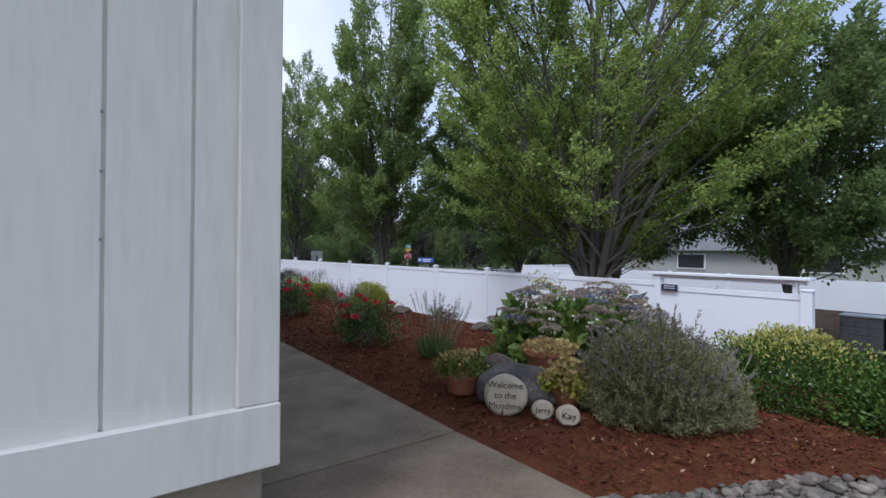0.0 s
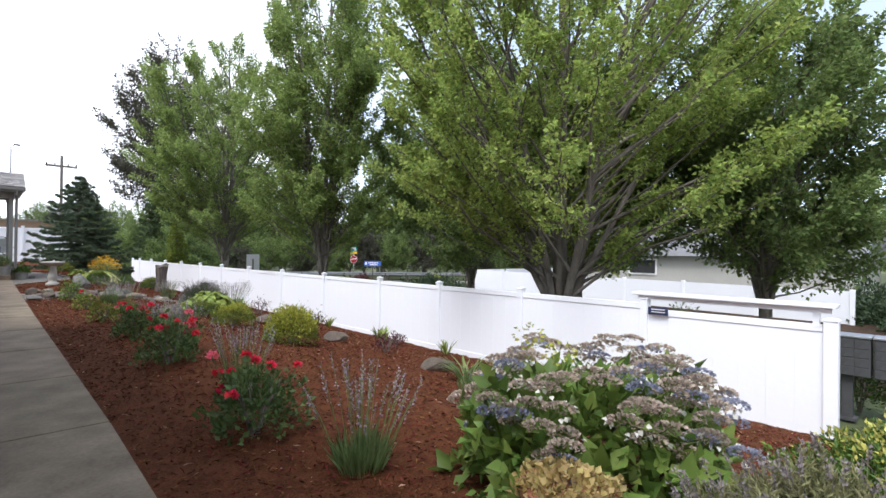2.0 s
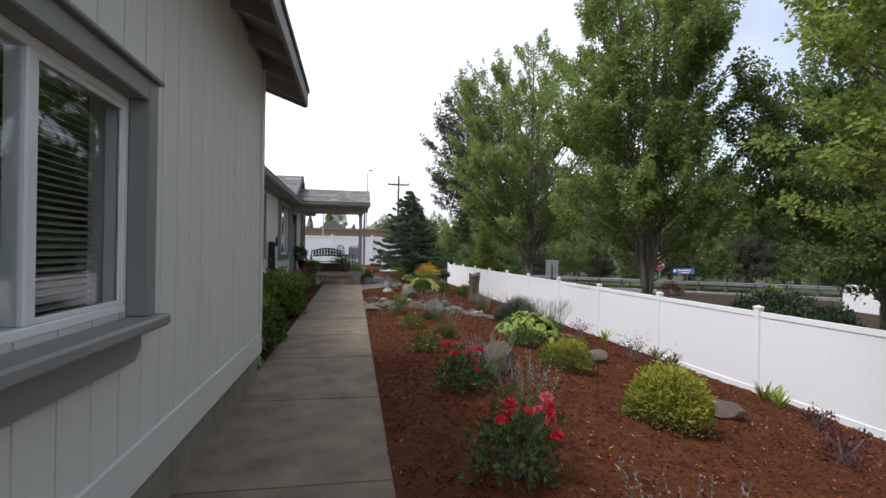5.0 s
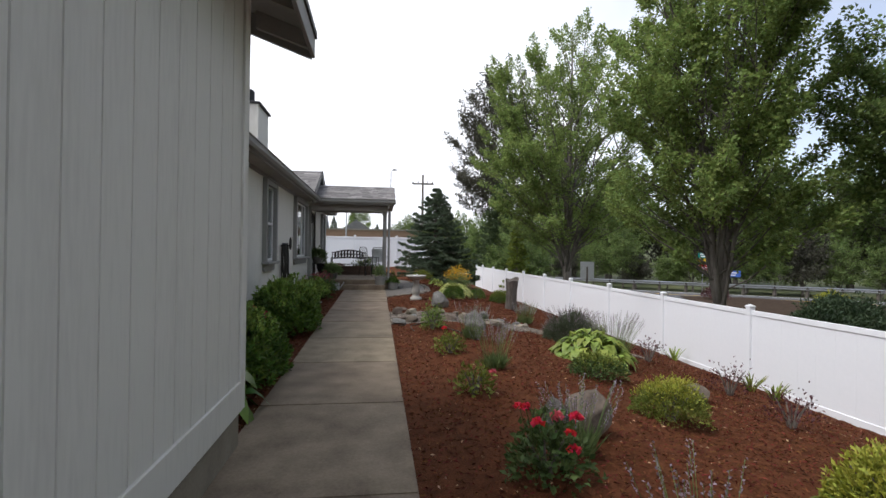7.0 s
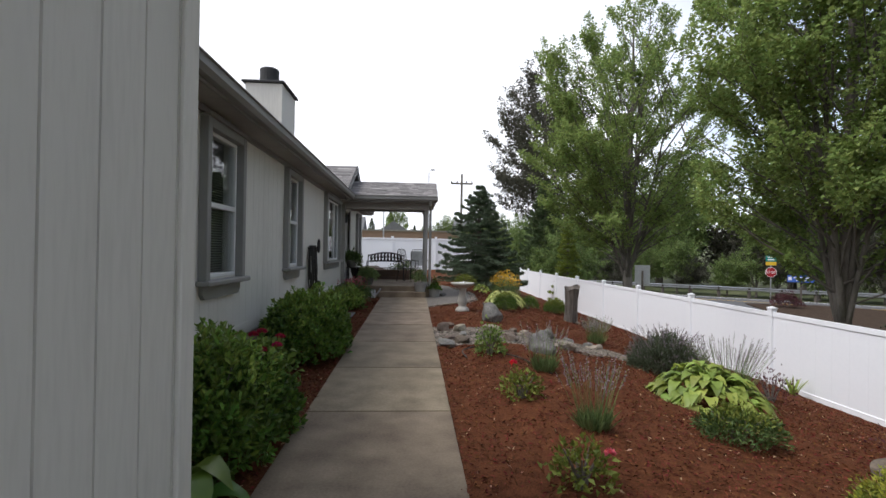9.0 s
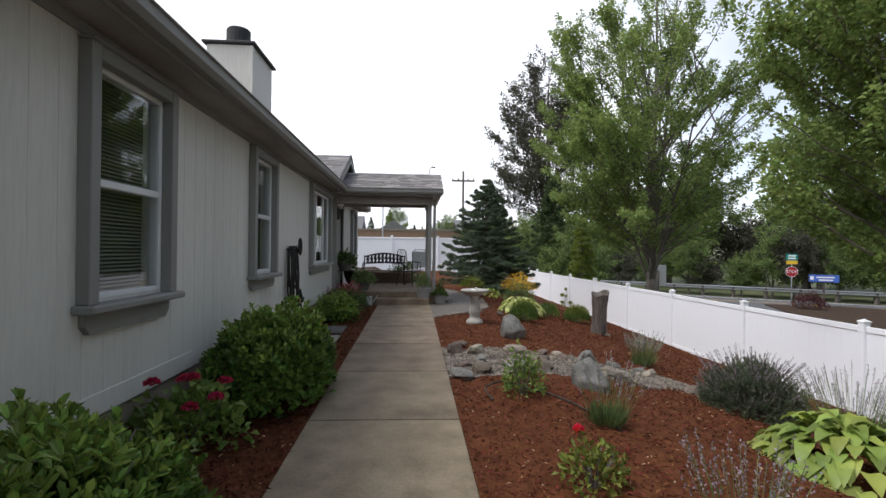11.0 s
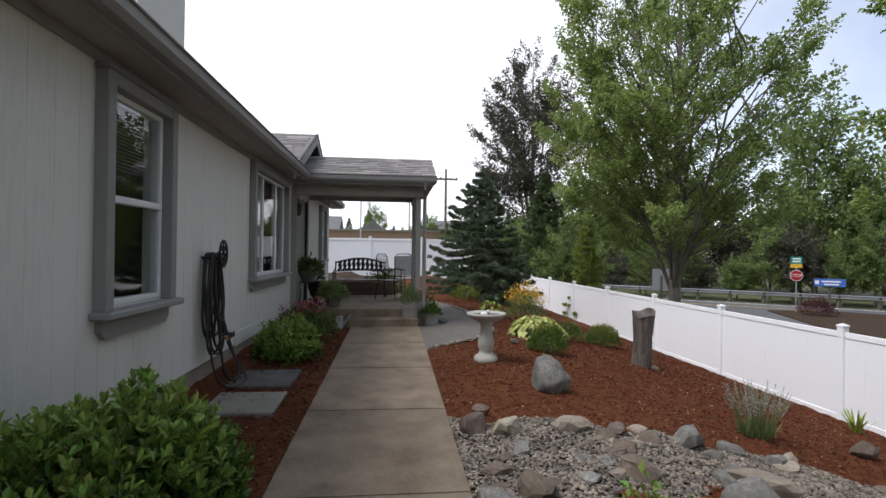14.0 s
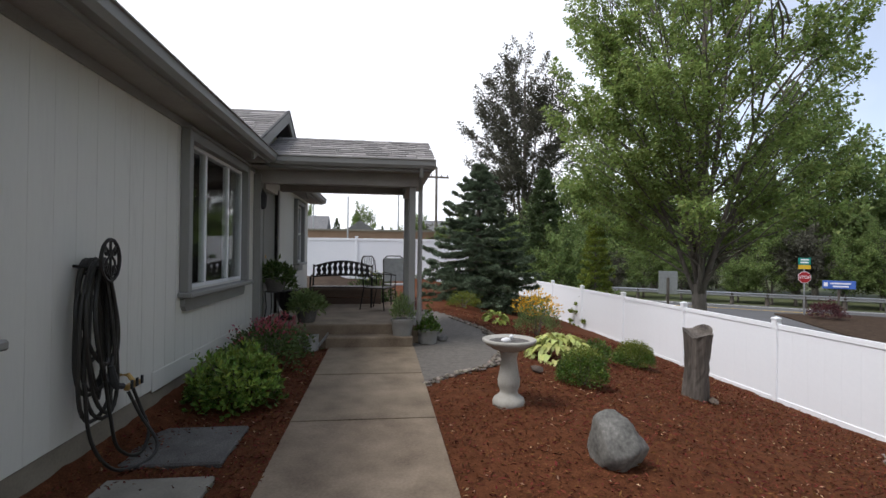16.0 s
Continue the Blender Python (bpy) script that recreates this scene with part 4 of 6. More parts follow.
def shrub(name, label, at, rx, ry, h, n, leaf, mat, category="shrub", group="", aspect=.45, seed=1, up=.5, rough=.18, parent=None, partname="foliage", z0=0.0, skirt=.35, stems=True, tips=None, whorl=0):
    """A mound of leaves on an uneven ellipsoid with a few stems; tips: second material on the upper leaves."""
    rg = np.random.default_rng(seed)
    t = parent or thing(name, label, category, at, group)
    v = rg.normal(size=(n, 3))
    v /= np.linalg.norm(v, axis=1, keepdims=True)
    v[:, 2] = np.abs(v[:, 2]) - skirt * rg.random(n)
    ph = rg.uniform(0, 6.28, 6)
    lump = 1 + rough * (np.sin(4 * v[:, 0] + ph[0]) * np.cos(5 * v[:, 1] + ph[1]) + .8 * np.sin(9 * v[:, 2] + 7 * v[:, 0] + ph[2]) * np.sin(8 * v[:, 1] + ph[3]))
    r = (rg.random(n) ** .2) * lump
    c = h * skirt / (1 + skirt)
    P = v * r[:, None] * np.array([rx, ry, h - c]) + np.array([0, 0, z0 + c])
    P[:, 2] = np.maximum(P[:, 2], z0 + .01)
    D = v + rg.normal(size=(n, 3)) * .55 + np.array([0, 0, up])
    N = v + rg.normal(size=(n, 3)) * .5 + np.array([0, 0, .6])
    L = leaf * rg.uniform(.6, 1.3, n)
    if whorl:
        # leaves stand in rosettes at the shoot tips
        m = n // whorl
        c_ = np.repeat(np.arange(m), whorl)
        axis = v[:m] + rg.normal(size=(m, 3)) * .3 + np.array([0, 0, .75])
        axis /= np.linalg.norm(axis, axis=1, keepdims=True)
        lat = rg.normal(size=(m * whorl, 3))
        lat -= axis[c_] * (lat * axis[c_]).sum(1, keepdims=True)
        lat /= np.linalg.norm(lat, axis=1, keepdims=True)
        ring = rg.random((m * whorl, 1))
        P, r, L = P[:m][c_] - axis[c_] * leaf * .7 * ring, r[:m][c_], L[:m * whorl]
        D = lat * (.3 + .7 * ring) + axis[c_] * (1.1 - .6 * ring)
        N = axis[c_] - lat * .4
        n = m * whorl
    make = oval_leaf_mesh if whorl else leaf_mesh
    if tips:
        k = (P[:, 2] > z0 + h * tips[1] + rg.normal(size=n) * h * .1) & (r > .75)
        part("new_growth", make("new_growth", P[k], D[k], N[k], L[k], L[k] * aspect, tips[0]), tips[0], t)["kind"] = "stuff"
        P, D, N, L = P[~k], D[~k], N[~k], L[~k]
    part(partname, make(partname, P, D, N, L, L * aspect, mat), mat, t)
    if stems:
        bm = bmesh.new()
        for k in range(7):
            a = k * .9 + seed
            tube(bm, [(.02 * math.cos(a), .02 * math.sin(a), z0 - .02), (.3 * rx * math.cos(a), .3 * ry * math.sin(a), z0 + h * .4), (.6 * rx * math.cos(a), .6 * ry * math.sin(a), z0 + h * .75)], [.012, .009, .004], 5)
        part("stem", bm, "bark", t)["kind"] = "stuff"
    return t


def lavender(label, at, r, h, seed, green="lavleaf", flower="lavflower", n=230, spikes=46, spread=.32, tall=.5, name="lavender", group="lavender plants"):
    """A tuft of upright grey-green blades under tall flower spikes."""
    rg = np.random.default_rng(seed)
    t = thing(name, label, "lavender", at, group)
    a, q = rg.uniform(0, 6.28, n), np.sqrt(rg.random(n)) * r * .7
    P = np.stack([q * np.cos(a), q * np.sin(a), np.zeros(n)], -1)
    D = np.stack([np.cos(a) * q / r * .6, np.sin(a) * q / r * .6, np.ones(n)], -1) + rg.normal(size=(n, 3)) * .15
    part("foliage", leaf_mesh("foliage", P, D, rg.normal(size=(n, 3)), h * rg.uniform(.5, 1.1, n), .008, green), green, t)
    bm = bmesh.new()
    FP, FD = [], []
    for k in range(spikes):
        aa, qq = rg.uniform(0, 6.28), math.sqrt(rg.random()) * spread
        hh = tall * rg.uniform(.7, 1.1)
        b = Vector((qq * .35 * math.cos(aa), qq * .35 * math.sin(aa), 0))
        e = Vector((qq * math.cos(aa), qq * math.sin(aa), hh))
        tube(bm, [b, b.lerp(e, .6) + Vector((0, 0, .03)), e], [.002, .0018, .0014], 3)
        d = (e - b).normalized()
        for j in range(12):
            FP.append(np.array(e - d * (.012 * j)) + rg.normal(size=3) * .003)
            FD.append(np.array(d) * .8 + rg.normal(size=3) * .8)
    part("stalk", bm, green, t)["kind"] = "stuff"
    FP, FD = np.array(FP), np.array(FD)
    part("flower_spike", leaf_mesh("flower_spike", FP, FD, rg.normal(size=FP.shape), .016, .01, flower), flower, t, "grey-violet flower spikes")["kind"] = "stuff"
    return t


def lavender_mound(label, at, rx, ry, h, shoots, seed, green="lavgrey", share=.22):
    """A wide lavender bush: woody stems, needle-leaved shoots all round and short flower spikes above."""
    rg = np.random.default_rng(seed)
    t = thing("lavender_bush", label, "lavender", at)
    v = rg.normal(size=(shoots, 3))
    v[:, 2] = np.abs(v[:, 2]) * 1.1 + .05
    v /= np.linalg.norm(v, axis=1, keepdims=True)
    lump = 1 + .10 * np.sin(5 * v[:, 0] + 1) * np.cos(6 * v[:, 1]) + rg.normal(size=shoots) * .06
    E = v * lump[:, None] * np.array([rx, ry, h])
    E[:, 2] = np.maximum(E[:, 2], .06)
    d = v + np.array([0, 0, .75]) + rg.normal(size=v.shape) * .22
    d /= np.linalg.norm(d, axis=1, keepdims=True)
    sl = rg.uniform(.10, .2, shoots)
    k = 34
    idx = np.repeat(np.arange(shoots), k)
    q = rg.random(shoots * k)
    P = E[idx] - d[idx] * (sl[idx] * (1 - q))[:, None]
    lat = rg.normal(size=P.shape)
    D = d[idx] * .8 + lat * .5
    part("foliage", leaf_mesh("foliage", P, D, rg.normal(size=P.shape), .03 * rg.uniform(.6, 1.3, len(P)), .006, green), green, t)
    bm = bmesh.new()
    for i in range(0, shoots, 8):
        e = Vector(E[i] - d[i] * sl[i])
        tube(bm, [(e.x * .08, e.y * .08, -.02), (e.x * .6, e.y * .6, e.z * .5), tuple(e), tuple(E[i])], [.008, .005, .003, .002], 4, cap=False)
    part("stem", bm, "bark", t)["kind"] = "stuff"
    up = np.where(v[:, 2] > .35)[0]
    up = up[rg.random(len(up)) < share]
    m = 16
    idx = np.repeat(up, m)
    sp = rg.uniform(.01, .06, shoots)
    q = rg.random(len(idx))
    P = E[idx] + d[idx] * (sp[idx] + q * .045)[:, None] + rg.normal(size=(len(idx), 3)) * .003
    part("flower_spike", leaf_mesh("flower_spike", P, d[idx] + rg.normal(size=P.shape) * .5, rg.normal(size=P.shape), .013, .008, "lavspent"), "lavspent", t, "faded grey-violet flower spikes")["kind"] = "stuff"
    bm = bmesh.new()
    for i in up:
        tube(bm, [tuple(E[i]), tuple(E[i] + d[i] * (sp[i] + .045))], [.0016, .0012], 3, cap=False)
    part("stalk", bm, green, t)["kind"] = "stuff"
    return t


def bloom(bm_list, c, r, rg):
    """Petals of one rounded rose bloom, as arrays."""
    n = 16
    v = rg.normal(size=(n, 3))
    v[:, 2] = np.abs(v[:, 2]) * .8 + .1
    v /= np.linalg.norm(v, axis=1, keepdims=True)
    bm_list.append((np.array(c) + v * r * .2, v + rg.normal(size=(n, 3)) * .2, np.full(n, r)))


def rose(label, at, r, h, seed, blooms, mat="green", size=.034, n=950, leaf=.045, flower="rosered"):
    rg = np.random.default_rng(seed)
    t = shrub("rose_bush", label, at, r, r, h, n, leaf, mat, "rose bush", "rose bushes", aspect=.6, seed=seed, rough=.3, skirt=.15)
    for k in range(blooms):
        a, q = rg.uniform(0, 6.28), r * rg.uniform(.3, 1.05)
        c = (q * math.cos(a), q * math.sin(a), h * rg.uniform(.55, 1.18))
        L = []
        bloom(L, c, size * rg.uniform(.8, 1.25), rg)
        P, D, S = L[0]
        f = flower if rg.random() < .8 else "rosepink"
        b = part("bloom", leaf_mesh("bloom", P, D, rg.normal(size=P.shape), S, S * 1.2, f), f, t, "red rose bloom")
        bm = bmesh.new()
        tube(bm, [(c[0] * .5, c[1] * .5, h * .45), c], [.003, .0025], 4)
        part("stem", bm, "green", b)
    return t


def rosette(name, label, at, r, h, n, mat, seed, L=.2, W=.12, group="", category="hosta", tips=None):
    """Broad arching leaves from one crown, hosta-like."""
    rg = np.random.default_rng(seed)
    t = thing(name, label, category, at, group)
    V, F = [], []
    for k in range(n):
        a = rg.uniform(0, 6.28)
        rad = r * math.sqrt(rg.random())
        zz = h * (1 - (rad / r) ** 2) * rg.uniform(.75, 1.1) + .03
        ll, ww = L * rg.uniform(.75, 1.2), W * rg.uniform(.8, 1.2)
        o = Vector((rad * .7 * math.cos(a), rad * .7 * math.sin(a), zz))
        d = Vector((math.cos(a + rg.normal() * .4), math.sin(a + rg.normal() * .4), .6 - .75 * rad / r + rg.normal() * .15))
        d.normalize()
        s = d.cross(Vector((0, 0, 1))).normalized()
        u = s.cross(d)
        b0 = len(V)
        for f, w, dz in ((0, .12, 0), (.25, .85, .02), (.5, 1, .015), (.78, .66, -.03), (1, .02, -.09)):
            c = o + d * ll * f + Vector((0, 0, dz * ll / .2))
            V += [tuple(c - s * ww / 2 * w + u * .018 * w), tuple(c), tuple(c + s * ww / 2 * w + u * .018 * w)]
        for i in range(4):
            q = b0 + 3 * i
            F += [(q, q + 1, q + 4, q + 3), (q + 1, q + 2, q + 5, q + 4)]
    me = mesh_np("leaves", V, F, [mat])
    part("foliage", me, mat, t, smooth=True)["kind"] = "stuff"
    return t


def blades(name, label, at, r, h, n, mat, seed, w=.016, group="", category="iris", spread=.7, bend=.25):
    """A fan of sword-shaped blades."""
    rg = np.random.default_rng(seed)
    t = thing(name, label, category, at, group)
    V, F = [], []
    for k in range(n):
        a = rg.uniform(0, 6.28)
        o = Vector((r * .4 * math.cos(a) * rg.random(), r * .4 * math.sin(a) * rg.random(), 0))
        d = Vector((math.cos(a) * spread * rg.random(), math.sin(a) * spread * rg.random(), 1)).normalized()
        s = Vector((-math.sin(a), math.cos(a), 0))
        hh = h * rg.uniform(.6, 1.1)
        b0 = len(V)
        for f, ww in ((0, .8), (.5, 1), (.85, .6), (1, .05)):
            c = o + d * hh * f + Vector((math.cos(a), math.sin(a), -.5)) * hh * bend * f * f
            V += [tuple(c - s * w / 2 * ww), tuple(c + s * w / 2 * ww)]
        F += [(b0 + 2 * i, b0 + 2 * i + 1, b0 + 2 * i + 3, b0 + 2 * i + 2) for i in range(3)]
    part("blade", mesh_np("blade", V, F, [mat]), mat, t)["kind"] = "stuff"
    return t


def rock(name, label, at, size, mat, seed, rz=0, angular=.5, sub=3, group="", sink=.12, category="rock", tilt=0):
    bm = bmesh.new()
    bmesh.ops.create_icosphere(bm, subdivisions=sub, radius=1)
    rr = random.Random(seed)
    planes = [(Vector((rr.uniform(-1, 1), rr.uniform(-1, 1), rr.uniform(-.5, 1))).normalized(), rr.uniform(.5, .85)) for _ in range(int(4 + 10 * angular))]
    o = Vector((seed * 3.7, seed * 1.3, 0))
    for v in bm.verts:
        p = v.co.copy()
        if angular >= .9:
            p = Vector([math.copysign(abs(c) ** .5, c) for c in p]) * .8
        for nrm, d in planes:
            e = p.dot(nrm) - d
            if e > 0:
                p -= nrm * e * (.55 + .45 * angular)
        p *= 1 + .10 * noise.noise(v.co * 1.6 + o) + .04 * noise.noise(v.co * 5 + o)
        v.co = Vector((p.x * size[0] / 2, p.y * size[1] / 2, p.z * size[2] / 2))
    zmin = min(v.co.z for v in bm.verts)
    for v in bm.verts:
        v.co.z -= zmin + sink * size[2]
    ob = part(name, bm, mat, smooth=angular < .45 or sub > 3)
    ob.matrix_world = pose(*at, tilt, 0, rz)
    return tagged(ob, label, category, group)


def at(x, y, dz=0.0):
    return (x, y, float(land(x, y)) + dz)


def build_trees():
    tree("maple_tree", "broad maple with several upright limbs and bright green leaves", at(9.2, 6.5), 10.8, .7, 4.7, 122000, .072, "maple_bright", 5, trunk_r=.2, stems=12, side=21, fork=1.2, group="maples beyond the fence", gap=.03, flare=.75, rise_angle=30, spring=1.0)
    tree("maple_tree", "tall upright maple with dense green leaves", at(8.95, 15.1), 11.8, .6, 3.35, 98000, .08, "maple", 8, trunk_r=.15, stems=10, side=19, fork=1.3, group="maples beyond the fence", gap=-.04, rise_angle=34)
    tree("maple_tree", "full green maple with grey forked trunk", at(8.95, 23.9), 11.8, 1.2, 4.4, 92000, .08, "maple", 14, trunk_r=.17, stems=12, side=17, fork=2.0, shape=1.1, group="maples beyond the fence", gap=.05, flare=.65, rise_angle=28, spring=1.05)
    for x, y, h, r, seed in ((13.0, 3.9, 7.9, 3.1, 21), (12.4, 8.0, 7.6, 3.2, 22), (13.0, 12.4, 9.6, 3.9, 23)):
        tree("maple_tree", "darker green maple beside the far fence", at(x, y), h, 1.1, r, 74000, .09, "maple2", seed, trunk_r=.13, stems=8, side=17, fork=2.0, group="maples beyond the fence", gap=-.15, rise_angle=28)
    tree("tall_dark_tree", "tall dark airy tree far behind the maples", at(19.0, 73.0), 29.0, 5.0, 8.0, 46000, .25, "darkleaf", 31, trunk_r=.4, stems=12, side=18, fork=5, shape=1.5, gap=-.05)


def spruce(name, label, at_, h, r, mat, seed, tiers=22, needles=60000, category="spruce", group="", fat=.024, size=.085):
    rg = np.random.default_rng(seed)
    t = thing(name, label, category, at_, group)
    bm = bmesh.new()
    tube(bm, [(0, 0, -.1), (0, 0, h * .5), (0, 0, h * .97)], [r * .07, r * .04, .008], 8)
    P, D = [], []
    nb = tiers * 10
    for k in range(nb):
        u = (k // 10 + .5 + rg.normal() * .2) / tiers
        u = min(.985, max(.01, u))
        z = h * (.02 + .95 * u)
        R_ = r * (1 - u) ** .82 * rg.uniform(.82, 1.1) + .04
        a = (k % 10) * .628 + (k // 10) * .37 + rg.normal() * .16
        s = Vector((0, 0, z))
        e = Vector((R_ * math.cos(a), R_ * math.sin(a), max(.06, z + R_ * (-.16 + .5 * u + rg.normal() * .05))))
        mid = s.lerp(e, .55) + Vector((0, 0, -.07 * R_))
        tube(bm, [s, mid, e], [.018 * (1 - u) + .004, .01, .003], 4, cap=False)
        n = int(needles / nb * (1 - u + .12) * 1.8)
        # side twigs on a flat spray, each clothed in needles
        m = max(6, int(R_ / .11))
        tq = np.repeat(rg.uniform(.15, 1.0, m), max(1, n // m))
        sg = np.repeat(np.where(np.arange(m) % 2, 1.0, -1.0), max(1, n // m))
        w = rg.random(len(tq))
        side = np.array([-math.sin(a), math.cos(a), 0])
        dirv = np.array((e - s).normalized())
        along = np.where(tq[:, None] < .55, np.array(s) + (np.array(mid) - np.array(s)) * (tq[:, None] / .55), np.array(mid) + (np.array(e) - np.array(mid)) * ((tq[:, None] - .55) / .45))
        tl = (.34 * R_ + .05) * (1.1 - tq) * w
        base = along + np.outer(sg * tl * .8, side) + np.outer(tl * .6, dirv) + rg.normal(size=(len(tq), 3)) * np.array([.016, .016, .016])
        base[:, 2] -= tl * .12
        P.append(base)
        D.append(dirv * .7 + np.outer(sg * .6, side) + rg.normal(size=(len(tq), 3)) * .55 + np.array([0, 0, .15]))
    P, D = np.concatenate(P), np.concatenate(D)
    part("trunk", bm, "bark", t)
    part("needles", leaf_mesh("needles", P, D, rg.normal(size=P.shape) + [0, 0, 1], size * h / 3.7, fat * h / 3.7, mat), mat, t)
    return t


def build_conifers():
    spruce("blue_spruce", "dense blue-green spruce in the garden corner", at(3.95, 26.7, -.03), 4.2, 2.2, "conifer", 4, tiers=19, needles=150000, fat=.022, size=.074)
    spruce("dark_conifer", "dark green conifer behind the fence", at(9.6, 37.5), 7.6, 2.3, "fir", 12, tiers=24, needles=36000, category="conifer", fat=.03)
    spruce("arborvitae", "young bright green arborvitae behind the fence", at(7.95, 27.6), 4.0, .8, "arbor", 6, tiers=16, needles=22000, category="conifer")


def build_woods():
    """Trees of the far bank and of the horizon: a few built, the rest copied."""
    kinds = []
    for i, (h, r, m) in enumerate(((9, 4.2, "maple2"), (11, 3.6, "maple2"), (7, 4.0, "darkleaf"))):
        kinds.append(tree("roadside_tree", "leafy green tree on the bank across the road", (0, 0, -60 - i), h, .3, r, 11000, .27, m, 40 + i, trunk_r=.2, stems=6, side=9, fork=1.2, group="trees across the road", gap=-.5))
    rr = random.Random(5)
    spots = []
    for i in range(26):
        s = i / 25
        x, y = 4 + 52 * s, 64 - 40 * s
        spots.append((x + 3.5 + rr.uniform(-2, 2) + 4.5 * rr.random(), y + 4.5 + rr.uniform(-2, 2) + 5 * rr.random(), rr.uniform(.5, .7) if s < .17 else rr.uniform(.8, 1.15)))
    for i in range(16):
        spots.append((rr.uniform(34, 75), rr.uniform(-12, 22), rr.uniform(.4, .6)))
    for i in range(36):
        q = -22 + 2.0 * i
        spots.append((18.4 + .795 * q + .606 * 2.6 + rr.uniform(-.6, .6), 47.8 - .606 * q + .795 * 2.6 + rr.uniform(-.6, .6), rr.uniform(.34, .52)))
    for x, y in ((9.8, 36), (10.8, 40), (12.2, 44), (9.0, 42), (11.5, 37)):
        spots.append((x, y, rr.uniform(.3, .45)))
    first = {}
    for i, (x, y, s) in enumerate(spots):
        k = kinds[i % 3]
        m = pose(*at(x, y), 0, 0, rr.uniform(0, 360)) @ Matrix.Diagonal((s, s, s * rr.uniform(.85, 1.15), 1))
        if i % 3 not in first and i < 3:
            k.matrix_world = m
            first[i % 3] = 1
        else:
            o = copy_thing(k, Matrix.Identity(4))
            o.matrix_basis = m
    # far line of conifers and hills
    k = spruce("far_conifer", "dark distant conifer on the skyline", at(-6, 150), 13, 3.2, "fir", 9, tiers=26, needles=7000, fat=.09, group="skyline conifers", category="conifer")
    for i in range(42):
        s = rr.uniform(.4, .75)
        o = copy_thing(k, Matrix.Identity(4))
        x = -50 + i * 2.4 + rr.uniform(-2, 2)
        o.matrix_basis = pose(x, 150 + rr.uniform(-15, 25), float(land(x, 100)) + 1.0) @ Matrix.Diagonal((s * 1.1, s * 1.1, s, 1))
    x = -60.0
    i = 0
    while x < 40:
        o = copy_thing(kinds[i % 3], Matrix.Identity(4))
        s = rr.uniform(.62, .92)
        o.matrix_basis = pose(x, 112 + rr.uniform(-8, 8), -1.2, 0, 0, rr.uniform(0, 360)) @ Matrix.Diagonal((s, s, s, 1))
        x += 3.6
        i += 1


# ---- rocks, stump, bird bath ----
def build_rocks():
    rock("boulder", "rounded grey granite boulder on the mulch", at(2.78, 15.98), (.44, .39, .44), "rock", 3, rz=20, angular=.55, sub=4, sink=.19)
    rock("boulder", "grey boulder tilted beside the dry creek", at(3.06, 13.43), (.44, .34, .44), "rock", 5, rz=-40, angular=.5, sub=4, tilt=-14, sink=.32)
    rock("boulder", "brown split fieldstone among the roses", at(2.94, 8.72), (.46, .36, .42), "rock_brown", 8, rz=30, angular=.75, sub=4)
    rock("boulder", "dark half of the split fieldstone among the roses", at(2.7, 8.68), (.3, .32, .34), "rock_dark", 19, rz=75, angular=.8, sub=4)
    rock("flat_rock", "low dark brown rock in the mulch", at(5.08, 5.55), (.5, .36, .18), "rock_brown", 9, rz=-10, angular=.6)
    rock("flat_rock", "low dark brown rock in the mulch", at(5.15, 8.0), (.5, .34, .2), "rock_brown", 10, rz=20, angular=.6)
    rock("flat_rock", "low grey-brown rock near the shrubs", at(5.0, 10.4), (.5, .35, .2), "rock_brown", 12, rz=60, angular=.6)
    rock("flat_rock", "grey rock beside the fence bed", at(5.6, 15.3), (.42, .2, .2), "rock_brown", 14, rz=20, angular=.6)
    rock("flat_rock", "grey rock beside the fence bed", at(6.0, 15.0), (.36, .22, .18), "rock_brown", 16, rz=50, angular=.6)
    rock("welcome_rock", "large dark layered basalt rock behind the welcome stones", at(2.2, 2.08), (.68, .44, .36), "rock_dark", 27, rz=-32, angular=.95, sub=4)
    rock("welcome_rock", "reddish brown slab leaning on the basalt rock", at(2.28, 2.33, .1), (.34, .26, .22), "rock_brown", 23, rz=10, angular=.8, sink=.3)
    spots = [(1.80, 14.95, .22, .18, .2), (2.08, 14.9, .27, .22, .16), (1.78, 13.82, .26, .24, .13), (2.02, 13.93, .26, .2, .15), (2.62, 14.9, .34, .18, .14), (3.5, 14.75, .34, .2, .2), (2.74, 14.12, .3, .22, .14), (3.55, 14.1, .42, .24, .14), (4.15, 14.62, .2, .16, .13), (2.95, 14.85, .18, .14, .1), (3.15, 14.9, .16, .12, .08), (3.85, 14.75, .18, .14, .1), (4.55, 14.05, .26, .2, .12), (4.9, 14.3, .22, .18, .12), (2.4, 14.05, .14, .12, .08), (5.3, 13.75, .24, .2, .12), (4.35, 14.75, .15, .12, .09), (3.3, 14.05, .2, .14, .1)]
    for i, (x, y, a, b, c) in enumerate(spots):
        rock("creek_rock", "angular grey and tan edging rock of the dry creek", at(x, y, -.01), (a * 1.4, b * 1.3, c * 1.3), ("rock_brown", "rock_tan", "rock")[i % 3], 60 + i, rz=i * 47, angular=.9, sub=2, group="creek rocks", sink=.15)
    rr = random.Random(4)
    for i in range(26):
        x = 1.8 + 3.4 * rr.random()
        y = float(np.interp(x, [1.6, 3.3, 5.0, 6.2], [14.45, 14.4, 14.1, 13.4])) + rr.uniform(-.42, .42)
        w = rr.uniform(.14, .32)
